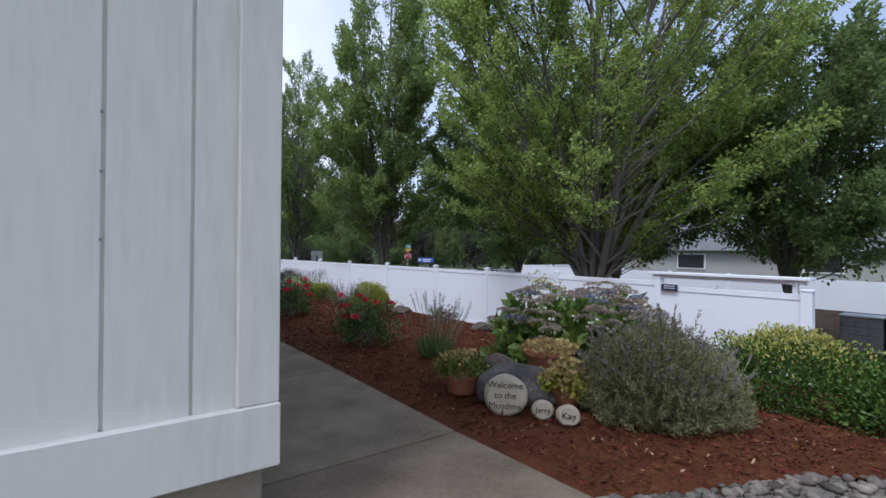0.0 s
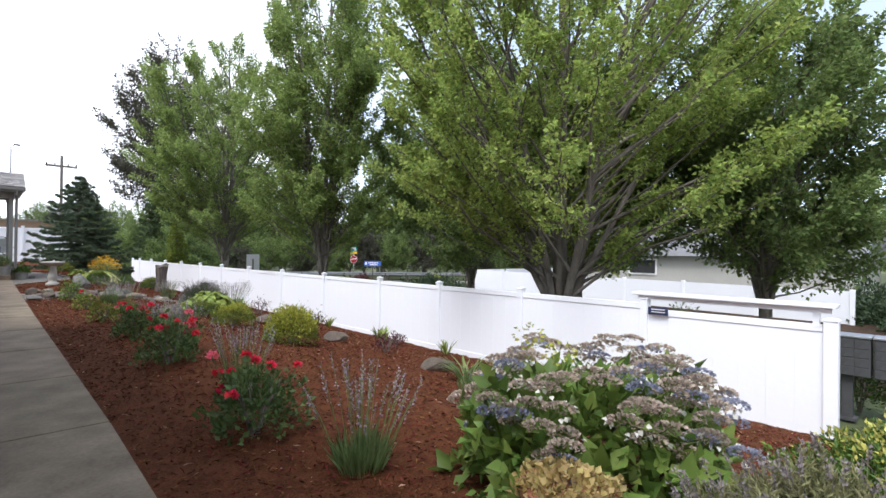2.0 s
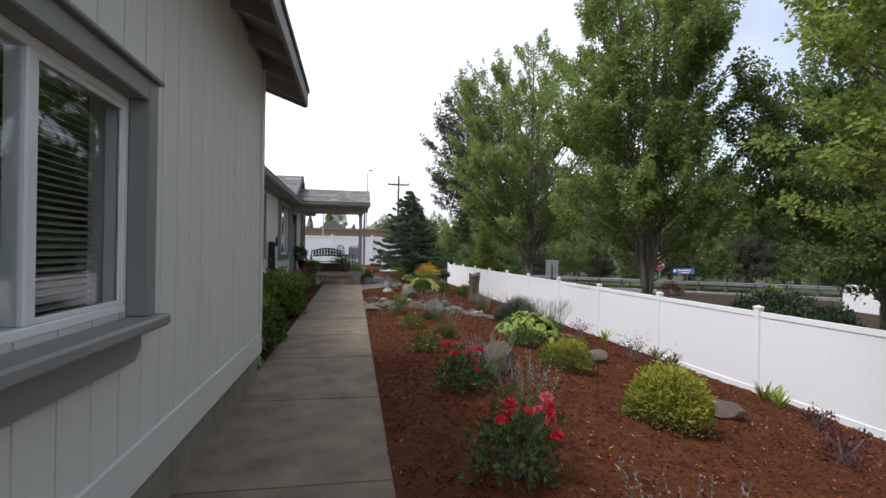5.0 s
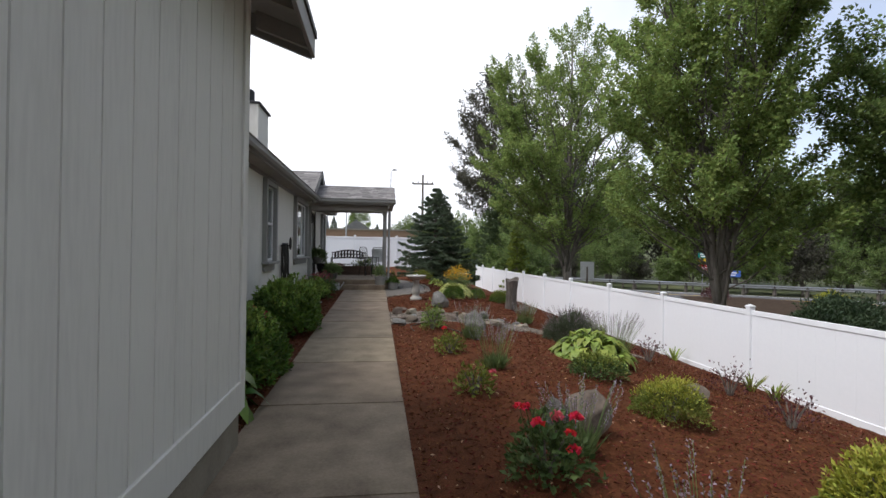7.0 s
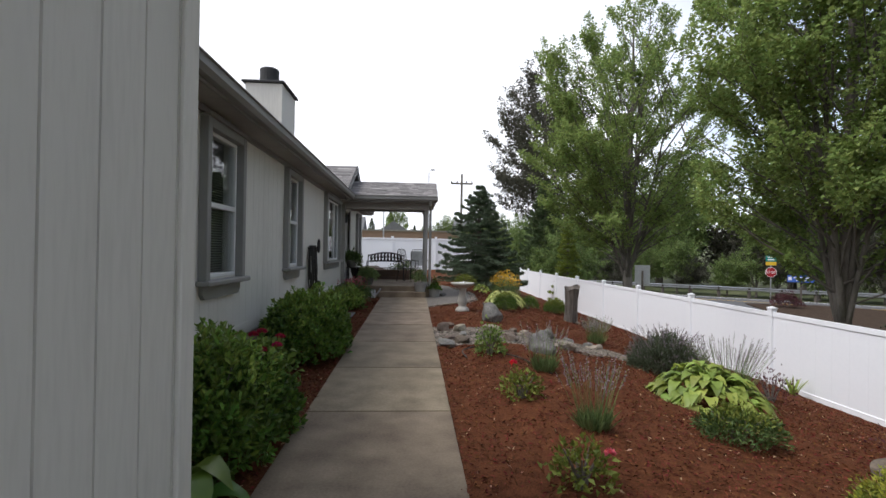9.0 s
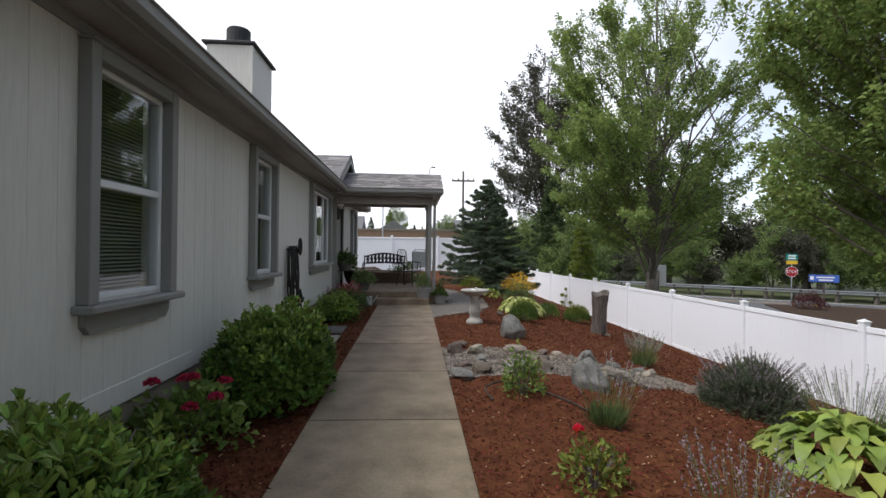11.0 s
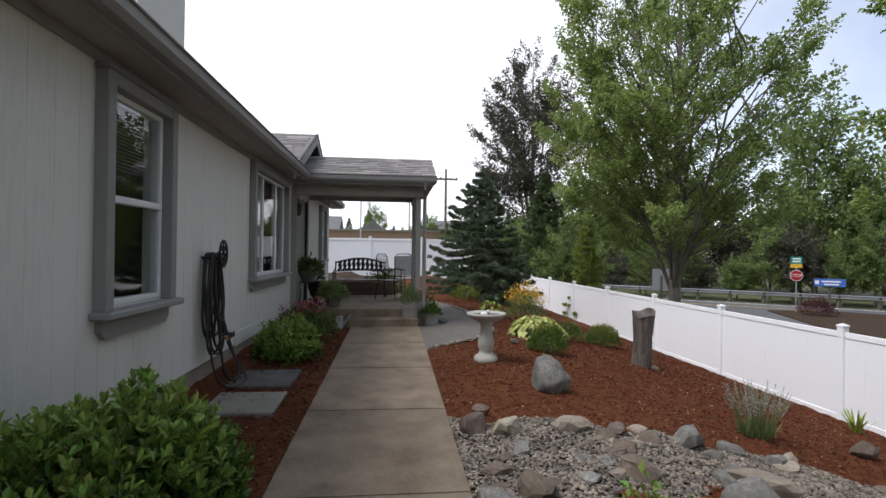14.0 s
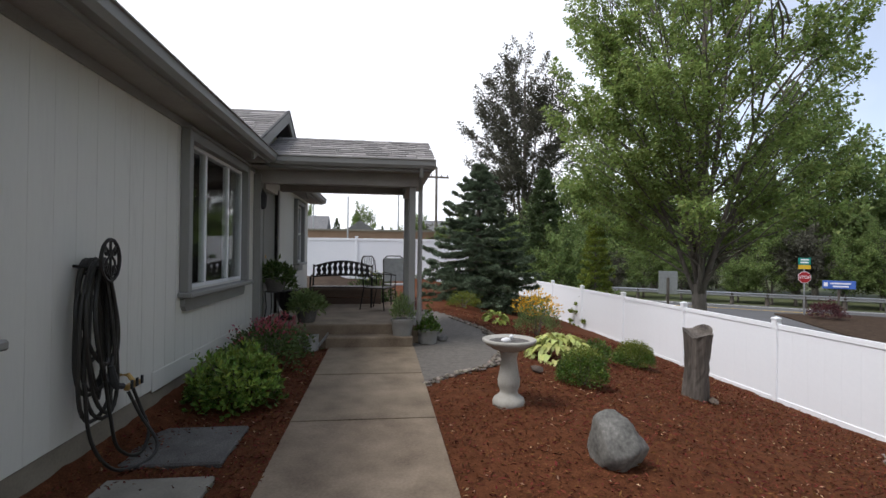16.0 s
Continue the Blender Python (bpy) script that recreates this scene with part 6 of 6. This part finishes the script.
    part("tube", tube(bmesh.new(), smooth_line([(x, y, float(land(x, y)) + (.05 if 0 < i < 3 else .014)) for i, (x, y) in enumerate(P)]), .008, 7), "rubber", d)


def build_bench():
    t = thing("garden_bench", "dark cast-iron garden bench with a lattice back", "bench", (.38, 22.55, .44))
    for x in (-.58, .58):
        bm = bmesh.new()
        tube(bm, [(x, -.24, 0), (x, -.22, .22), (x, -.23, .4), (x, -.2, .58), (x, .0, .62), (x, .2, .6)], .018, 6)
        tube(bm, [(x, .28, 0), (x, .2, .22), (x, .19, .42), (x, .26, .82)], .018, 6)
        tube(bm, [(x, -.22, .36), (x, .2, .36)], .016, 6)
        part("end_frame", bm, "iron", t)
    for k in range(6):
        part("seat_slat", boxmesh(-.57, .57, -.22 + k * .07, -.165 + k * .07, .385, .405, bevel=.004), "iron", t)
    bm = bmesh.new()
    n = 24
    tube(bm, [(-.58 + 1.16 * k / n, .25, .78 + .11 * math.sin(math.pi * k / n)) for k in range(n + 1)], .018, 6)
    part("top_rail", bm, "iron", t)
    part("lower_rail", tube(bmesh.new(), [(-.58 + 1.16 * k / n, .22, .58 + .03 * math.sin(math.pi * k / n)) for k in range(n + 1)], .016, 6), "iron", t)
    for k in range(10):
        x = -.48 + .96 * k / 9
        top = .78 + .11 * math.sin(math.pi * (x + .58) / 1.16)
        bm = bmesh.new()
        tube(bm, [(x - .04, .225, .6), (x + .03, .235, (.6 + top) / 2 - .02), (x - .02, .245, top)], .025, 5)
        tube(bm, [(x + .04, .225, .6), (x - .03, .235, (.6 + top) / 2 + .02), (x + .045, .245, top)], .025, 5)
        tube(bm, [(x + .035 * math.cos(a), .237, (.6 + top) / 2 + .035 * math.sin(a)) for a in np.linspace(0, 6.28, 11)], .012, 5)
        part("lattice_scroll", bm, "iron", t)


def build_chair(x, y, rz, mesh, label):
    t = thing("patio_chair", label, "chair", (x, y, .44), "porch chairs", rz=rz)
    for sx in (-.24, .24):
        part("leg", tube(bmesh.new(), [(sx, -.24, 0), (sx, -.2, .42), (sx, -.22, .64), (sx, .2, .66)], .012, 6), "iron", t)
        part("leg", tube(bmesh.new(), [(sx, .28, 0), (sx, .2, .4), (sx, .26, .92)], .012, 6), "iron", t)
    part("seat", boxmesh(-.24, .24, -.22, .2, .40, .42, bevel=.006), mesh, t)
    bm = bmesh.new()
    tube(bm, [(-.24, .26, .92), (-.15, .27, 1.0), (.15, .27, 1.0), (.24, .26, .92)], .012, 6)
    part("top_rail", bm, "iron", t)
    if mesh == "iron":
        for k in range(7):
            x0 = -.2 + k * .0667
            part("back_bar", tube(bmesh.new(), [(x0, .22, .42), (x0, .25, .7), (x0, .268, .98)], .006, 5), "iron", t)
    else:
        part("backrest", boxmesh(-.23, .23, .235, .247, .46, .95), mesh, t)


def build_porch_things():
    build_bench()
    build_chair(1.12, 22.1, 60, "iron", "black metal patio chair on the porch")
    build_chair(1.5, 23.05, 20, "steel", "grey mesh patio chair behind the bench")
    p = pot("grey_planter", "large grey stone planter of tall green stems on the step", (1.47, 20.02, .30), .17, .24, "greypot", taper=.8)
    shrub("", "", None, .16, .16, .38, 500, .09, "lavleaf", parent=p, z0=.2, seed=3, aspect=.14, up=1.6, stems=False)
    p = pot("grey_planter", "grey stone planter of leafy herbs beside the step", at(1.86, 20.1, .01), .15, .2, "greypot", taper=.82)
    shrub("", "", None, .17, .17, .2, 420, .06, "hedge", parent=p, z0=.17, seed=4, aspect=.5, stems=False)
    shrub("", "", None, .07, .07, .48, 160, .05, "hedge", parent=p, z0=.17, seed=6, aspect=.5, stems=False, partname="tall_growth").children[-1]["kind"] = "stuff"
    rock("small_rock", "small grey rock beside the planter", at(2.1, 20.25), (.2, .16, .12), "rock", 120, angular=.7, sub=2, group="small rocks")
    p = pot("dark_pot", "dark pot of trailing fern at the porch edge", (.02, 20.45, .44), .17, .22, "slate", taper=.7)
    shrub("", "", None, .27, .25, .34, 900, .09, "lavleaf", parent=p, z0=.14, seed=7, aspect=.25, up=.2, stems=False)
    u = thing("urn", "black cast-iron urn on a pedestal foot", "urn", (-.34, 20.75, .44))
    part("body", lathe(bmesh.new(), [(.12, 0), (.12, .04), (.05, .07), (.045, .13), (.1, .2), (.15, .34), (.16, .43), (.19, .45), (.19, .47), (.15, .47), (.02, .45)], 24), "iron", u, smooth=True)
    shrub("", "", None, .16, .16, .26, 300, .07, "green", parent=u, z0=.45, seed=8, aspect=.4, stems=False)
    s = thing("plant_stand", "black wire plant stand with a dark planter of foliage", "plant stand", (-.42, 20.3, .44))
    for k in range(4):
        a = k * math.pi / 2 + .6
        part("leg", tube(bmesh.new(), [(.17 * math.cos(a), .17 * math.sin(a), 0), (.13 * math.cos(a), .13 * math.sin(a), .25), (.15 * math.cos(a), .15 * math.sin(a), .48)], .008, 5), "iron", s)
    part("ring", tube(bmesh.new(), [(.15 * math.cos(a), .15 * math.sin(a), .48) for a in np.linspace(0, 6.28, 21)], .008, 5), "iron", s)
    part("planter", lathe(bmesh.new(), [(.1, .47), (.17, .66), (.18, .68), (.15, .68), (.02, .64)], 22), "slate", s)
    shrub("", "", None, .25, .25, .3, 560, .09, "green", parent=s, z0=.62, seed=9, aspect=.4, up=.3, stems=False)
    c = thing("watering_can", "galvanised steel watering can beside the step", "watering can", at(.2, 19.7, .01))
    part("body", lathe(bmesh.new(), [(.1, 0), (.1, .2), (.105, .21), (.09, .21), (.02, .2)], 24), "steel", c, smooth=False)
    part("handle", tube(bmesh.new(), [(-.09, 0, .17), (-.17, 0, .19), (-.18, 0, .1), (-.1, 0, .04)], .009, 6), "steel", c)
    part("spout", tube(bmesh.new(), [(.09, 0, .05), (.17, 0, .15), (.23, 0, .24)], [.022, .016, .014], 8), "steel", c)
    shrub("porch_shrub", "leafy shrub with pale flowers behind the bench", at(.95, 23.7), .5, .35, .95, 1600, .07, "green", aspect=.5, seed=61, tips=("cream", .93))
    shrub("ornamental_shrub", "small orange-red leaved shrub beside the porch", at(1.75, 23.6), .3, .3, .4, 700, .05, "burgundy", aspect=.5, seed=62, tips=("orange", .8))
    b = thing("planter_box", "low brown wooden planter box behind the bench", "planter", (.3, 23.2, .02))
    for k in range(4):
        part("board", boxmesh(-.85, .85, -.2, -.17, .02 + .18 * k, .19 + .18 * k, bevel=.005), "brownwood", b)
    for x in (-.85, .82):
        part("end_board", boxmesh(x, x + .03, -.17, .2, .02, .73, bevel=.005), "brownwood", b)
    part("back_board", boxmesh(-.82, .82, .17, .2, .02, .73, bevel=.005), "brownwood", b)
    part("soil", boxmesh(-.82, .82, -.17, .17, .02, .66), "mulch", b)
    w = thing("wall_lamp", "small black wall lantern beside the porch", "wall lamp", (HX + .1, 20.02, 2.12))
    part("housing", lathe(bmesh.new(), [(.03, 0), (.06, .03), (.07, .2), (.03, .26), (.01, .3)], 10), "blackmetal", w)
    part("bracket", boxmesh(-.0, .02, -.02, .02, .1, .16), "blackmetal", w)
    tagged(part("rear_bed", sheet("rear_bed", -4, 1.6, 23.4, 33.9, .2, "mulch_old", lift=-.004, rough=.01), "mulch_old"), "bark mulch bed behind the porch", "mulch", kind="structure")


# ---- beyond the fence ----
def strip(name, label, cat, x0, y0, dx, dy, l0, l1, w0, w1, z, mat, t=.04):
    """A flat strip along (dx, dy); the offsets w run towards the garden."""
    n = Vector((dy, -dx, 0)).normalized()
    if n.y > 0:
        n = -n
    d = Vector((dx, dy, 0)).normalized()
    o = Vector((x0, y0, z))
    bm = prism(bmesh.new(), [o + d * l0 + n * w0, o + d * l1 + n * w0, o + d * l1 + n * w1, o + d * l0 + n * w1], (0, 0, -t))
    return tagged(part(name, bm, mat), label, cat, kind="structure")


def build_beyond():
    GX0, GY0, DX, DY = 18.4, 47.8, .795, -.606
    strip("road", "worn grey asphalt road behind the guard rail", "road", GX0, GY0, DX, DY, -70, 60, .6, 13.0, -1.72, "asphalt")
    strip("road_line", "pale painted edge line on the road", "road line", GX0, GY0, DX, DY, -70, 60, 1.2, 1.32, -1.712, "signwhite", .004)
    strip("road_line", "pale painted centre line on the road", "road line", GX0, GY0, DX, DY, -70, 60, 3.5, 3.62, -1.712, "signyellow", .004)
    tagged(part("parking_lot", boxmesh(10.9, 19.5, -40, .9, -1.86, -1.76), "asphalt"), "dark asphalt lane below the mailboxes", "road", kind="structure")
    tagged(part("mulch_island", prism(bmesh.new(), [(17.5, 24, -1.66), (32, 14, -1.66), (36, 27, -1.66), (27, 36.4, -1.66), (23, 37.4, -1.66)], (0, 0, -.12)), "mulch_old"), "brown bark mulch island beside the road", "mulch", kind="structure")
    shrub("round_red_shrub", "rounded dark burgundy shrub beside the stop sign", (23.9, 35.0, -1.67), .75, .75, 1.0, 1600, .09, "burgundy", aspect=.6, seed=71)
    shrub("round_shrub", "rounded yellow-green shrub on the island", (28.5, 31, -1.67), .8, .8, 1.0, 1500, .1, "lime", aspect=.6, seed=72)
    g = thing("guard_rail", "galvanised steel guard rail along the road", "guard rail", kind="structure")
    d, n = Vector((DX, DY, 0)).normalized(), Vector((.606, .795, 0))
    o = Vector((GX0, GY0, 0))
    prof = [(-.04, -1.22), (.02, -1.17), (-.04, -1.12), (-.04, -1.04), (.02, -.99), (-.04, -.94), (-.06, -.94), (-.0, -.99), (-.06, -1.04), (-.06, -1.12), (-.0, -1.17), (-.06, -1.22)]
    part("beam", prism(bmesh.new(), [o + d * -60 - n * (a * 1.6) + Vector((0, 0, z)) for a, z in prof], d * 115), "steel", g)
    for k in range(-30, 28):
        p = part("post", boxmesh(-.08, .08, -.1, .1, -1.9, -.96), "stumpwood", g)
        p.location = o + d * (k * 2.0) + n * .12
    s = thing("stop_sign", "red stop sign with street name plates on a steel post", "road sign", (24.06, 36.56, -1.75), rz=-24)
    part("post", boxmesh(-.03, .03, .0, .04, 0, 3.2), "steel", s)
    bm = bmesh.new()
    for r, y, m in ((.33, -.02, 0),):
        prism(bm, [(r * math.cos(math.pi / 8 + k * math.pi / 4), y, 2.15 + r * math.sin(math.pi / 8 + k * math.pi / 4)) for k in range(8)], (0, .015, 0))
    part("rim", bm, "signwhite", s)
    part("plate", prism(bmesh.new(), [(.307 * math.cos(math.pi / 8 + k * math.pi / 4), -.024, 2.15 + .307 * math.sin(math.pi / 8 + k * math.pi / 4)) for k in range(8)], (0, .003, 0)), "signred", s)
    l = part("lettering", lettering("STOP", .23), "signwhite", s)
    l.data.materials.clear()
    l.data.materials.append(M["signwhite"])
    l.matrix_local = Matrix.Translation((0, -.027, 2.15)) @ Matrix.Rotation(radians(90), 4, "X")
    part("name_plate", boxmesh(-.29, .29, -.01, .01, 2.84, 3.22), "signgreen", s, "teal street name plate")
    part("lower_plate", boxmesh(-.29, .29, -.01, .01, 2.6, 2.82), "signyellow", s, "yellow plate")
    for z in (2.92, 3.07):
        part("writing", boxmesh(-.19, .2, -.014, -.011, z, z + .08), "signwhite", s)
    s = thing("blue_sign", "wide blue road sign with white writing on a post", "road sign", (25.75, 36.15, -1.72), rz=-34)
    part("post", boxmesh(-.05, .05, .0, .06, 0, 1.95), "stumpwood", s)
    part("board", boxmesh(-.72, .72, -.03, .0, 1.52, 1.96, bevel=.01), "signblue", s)
    for i, (p, q) in enumerate(((-.38, .5), (-.26, .42))):
        part("writing", boxmesh(p, q, -.036, -.031, 1.77 - i * .16, 1.85 - i * .16), "signwhite", s)
    part("emblem", boxmesh(-.67, -.49, -.036, -.031, 1.65, 1.86), "signwhite", s)
    s = thing("sign_back", "unpainted back of a metal road sign on a post", "road sign", (14.1, 33.4, -1.8), rz=-20)
    part("post", boxmesh(-.05, .05, -.06, .0, 0, 2.3), "stumpwood", s)
    part("plate", boxmesh(-.4, .4, .0, .012, 1.55, 2.6, bevel=.004), "steel", s)
    # lamps and poles
    p = thing("utility_pole", "dark wooden utility pole with a crossarm", "utility pole", (6.29, 59.26, -1.8))
    part("pole", tube(bmesh.new(), [(0, 0, 0), (0, 0, 11.6)], [.17, .11], 10), "bark", p)
    part("crossarm", boxmesh(-1.2, 1.2, -.07, .07, 10.5, 10.68), "bark", p)
    for x in (-1.1, -.5, .5, 1.1):
        part("insulator", lathe(bmesh.new(), [(.04, 10.68), (.06, 10.75), (.03, 10.9)], 8, (x, 0, 0)), "blackmetal", p)
    for x, y, top, rz in ((3.0, 70, 12.0, 20), (27.2, .96, 6.0, 130)):
        p = thing("street_lamp", "grey steel street lamp with a short curved arm", "street lamp", (x, y, -1.8), group="street lamps", rz=rz)
        h = top + 1.8
        part("pole", tube(bmesh.new(), [(0, 0, 0), (0, 0, h * .8), (0, 0, h - .3), (.3, 0, h)], [.1, .08, .06, .05], 10), "steel", p)
        part("lamp_head", boxmesh(.25, .8, -.12, .12, h - .04, h + .1, bevel=.04), "blackmetal", p)
    for x, y, h in ((-6.2, 66, 9.0), (10.5, 80, 9), (-2.0, 58.0, 8.0)):
        p = thing("thin_pole", "slim pale steel pole on the skyline", "pole", (x, y, -1.5), group="thin poles")
        part("shaft", tube(bmesh.new(), [(0, 0, 0), (0, 0, h)], [.09, .06], 8), "steel", p)
        part("cap", lathe(bmesh.new(), [(.07, h), (.07, h + .06), (.02, h + .1)], 8), "steel", p)
    w = thing("block_wall", "long tan block wall with a pale cap beyond the back fence", "wall", kind="structure")
    part("face", boxmesh(-40, 9.5, 60, 60.3, -2, 3.5), "tanwall", w)
    part("cap", boxmesh(-40, 9.6, 59.9, 60.4, 3.5, 3.66), "paver", w)

    def house(name, label, x0, x1, y0, y1, zb, ze, zr, along="x", windows=()):
        h = thing(name, label, "house", (0, 0, 0))
        part("wall", boxmesh(x0, x1, y0, y1, zb, ze), "paleside", h)
        if along == "x":
            ym = (y0 + y1) / 2
            part("roof", prism(bmesh.new(), [(x0 - .4, y0 - .4, ze), (x0 - .4, ym, zr), (x0 - .4, y1 + .4, ze)], (x1 - x0 + .8, 0, 0)), "roofgrey", h)
        else:
            xm = (x0 + x1) / 2
            part("roof", prism(bmesh.new(), [(x0 - .4, y0 - .4, ze), (xm, y0 - .4, zr), (x1 + .4, y0 - .4, ze)], (0, y1 - y0 + .8, 0)), "roofgrey", h)
        for wx, wy, wz, sx, sy, sz in windows:
            q = part("window", boxmesh(wx - sx, wx + sx, wy - sy, wy + sy, wz - sz, wz + sz), "blackmetal", h, "dark window in a white frame")
            part("frame", boxmesh(wx - sx + .02, wx + sx - .04, wy - sy - .08, wy + sy + .08, wz - sz - .08, wz + sz + .08), "frame", q)
        return h

    house("neighbour_house", "white-sided single-storey house behind the far fence", 27.5, 38, 4, 18, -1.9, 1.05, 2.9, "y", [(27.48, 13.0, .45, .06, .7, .36), (27.48, 7.0, .45, .06, .7, .36)])
    for i, (x, y, r) in enumerate(((21.5, 1.6, 1.7), (20.3, -.9, 1.8), (23.2, 3.2, 1.5), (19.4, -3.6, 1.7), (16.6, 20.2, 1.1), (18.2, 18.4, 1.2), (23.2, 25.5, 1.6), (20.4, 22.6, 1.3))):
        shrub("juniper_bank", "dark green spreading juniper beside the lane", (x, y, -1.9), r, r, 2.2 if i < 4 else 1.4, 5200, .16, "juniper", "juniper", "spreading junipers", aspect=.42, seed=140 + i, rough=.3)
    house("distant_house", "distant house with a dark grey gable roof", -5.4, .6, 92, 99, -1.5, 4.2, 6.6, "y")
    house("distant_house", "distant house with a dark grey gable roof", -18, -9, 100, 108, -1.5, 5.0, 8.0, "x")
    house("distant_house", "distant pale house on the skyline", 9, 16, 95, 103, -1.5, 5.2, 7.2, "x")
    # fence across the lane
    tagged(part("far_bed", prism(bmesh.new(), [(14.5, 1.5, -1.78), (21.3, 2.2, -1.02), (24.1, 22.8, -1.2), (16.5, 23.4, -1.78)], (0, 0, -.5)), "mulch_old"), "dark bark mulch bank below the far fence", "mulch", kind="structure")
    f = thing("far_fence", "white vinyl fence across the lane", "fence", kind="structure")
    a, b = Vector((24.0, 22.5, -.42)), Vector((21.2, 3.4, -.42))
    k = 7
    for i in range(k + 1):
        c = a.lerp(b, i / k)
        p = part("post", boxmesh(-.07, .07, -.07, .07, -1.9, .48, bevel=.01), "white", f)
        p.location = c
        if i < k:
            e = a.lerp(b, (i + 1) / k)
            q = part("panel", boxmesh(.07, (e - c).length - .07, -.02, .02, -1.85, .42), "white", f)
            q.matrix_world = Matrix.Translation(c) @ (e - c).to_track_quat("X", "Z").to_matrix().to_4x4()
    a, b = Vector((24.0, 22.5, -.42)), Vector((33, 22, -.42))
    for i in range(3):
        c, e = a.lerp(b, i / 3), a.lerp(b, (i + 1) / 3)
        q = part("panel", boxmesh(.07, (e - c).length - .07, -.02, .02, -1.85, .42), "white", f)
        q.matrix_world = Matrix.Translation(c) @ (e - c).to_track_quat("X", "Z").to_matrix().to_4x4()
    for i, (x, y, r) in enumerate(((13.2, 5.6, .55), (9.9, 7.0, .5), (12.9, 10.4, .5), (13.4, 14.2, .6), (9.9, 6.1, .4), (13.0, 2.4, .35), (10.6, 12.6, .6))):
        shrub("clipped_shrub", "dark green clipped round shrub", at(x, y), r, r * 1.1, 1.9 if i in (0, 3) else 1.45, 1700, .07, "hedge", aspect=.5, seed=100 + i, group="clipped shrubs", rough=.06)
    # mailboxes
    m0 = None
    for i in range(7):
        y1 = 2.85 - i * .70
        t = thing("cluster_mailbox", "grey metal cluster mailbox unit on a pedestal", "mailbox", (12.2, y1 - .34, -1.78), "cluster mailboxes")
        part("cabinet", boxmesh(0, .4, -.33, .33, .78, 1.46, bevel=.012), "brownbox", t)
        part("top_cap", boxmesh(-.02, .43, -.345, .345, 1.46, 1.5, bevel=.008), "steel", t)
        part("pedestal", boxmesh(.1, .26, -.08, .08, 0, .78, bevel=.006), "brownbox", t)
        part("foot_plate", boxmesh(.04, .32, -.14, .14, -.02, .02), "brownbox", t)
        me = None
        for r in range(4):
            for c in range(3):
                if me is None:
                    dd = part("mail_door", boxmesh(-.008, .0, -.1, .1, -.072, .072, bevel=.003), "brownbox", t)
                    me = dd.data
                else:
                    dd = part("mail_door", me, "brownbox", t)
                dd.location = (0, -.212 + c * .212, .87 + r * .16)


build_welcome()
build_stepping_stones()
build_hose()
build_porch_things()
build_beyond()
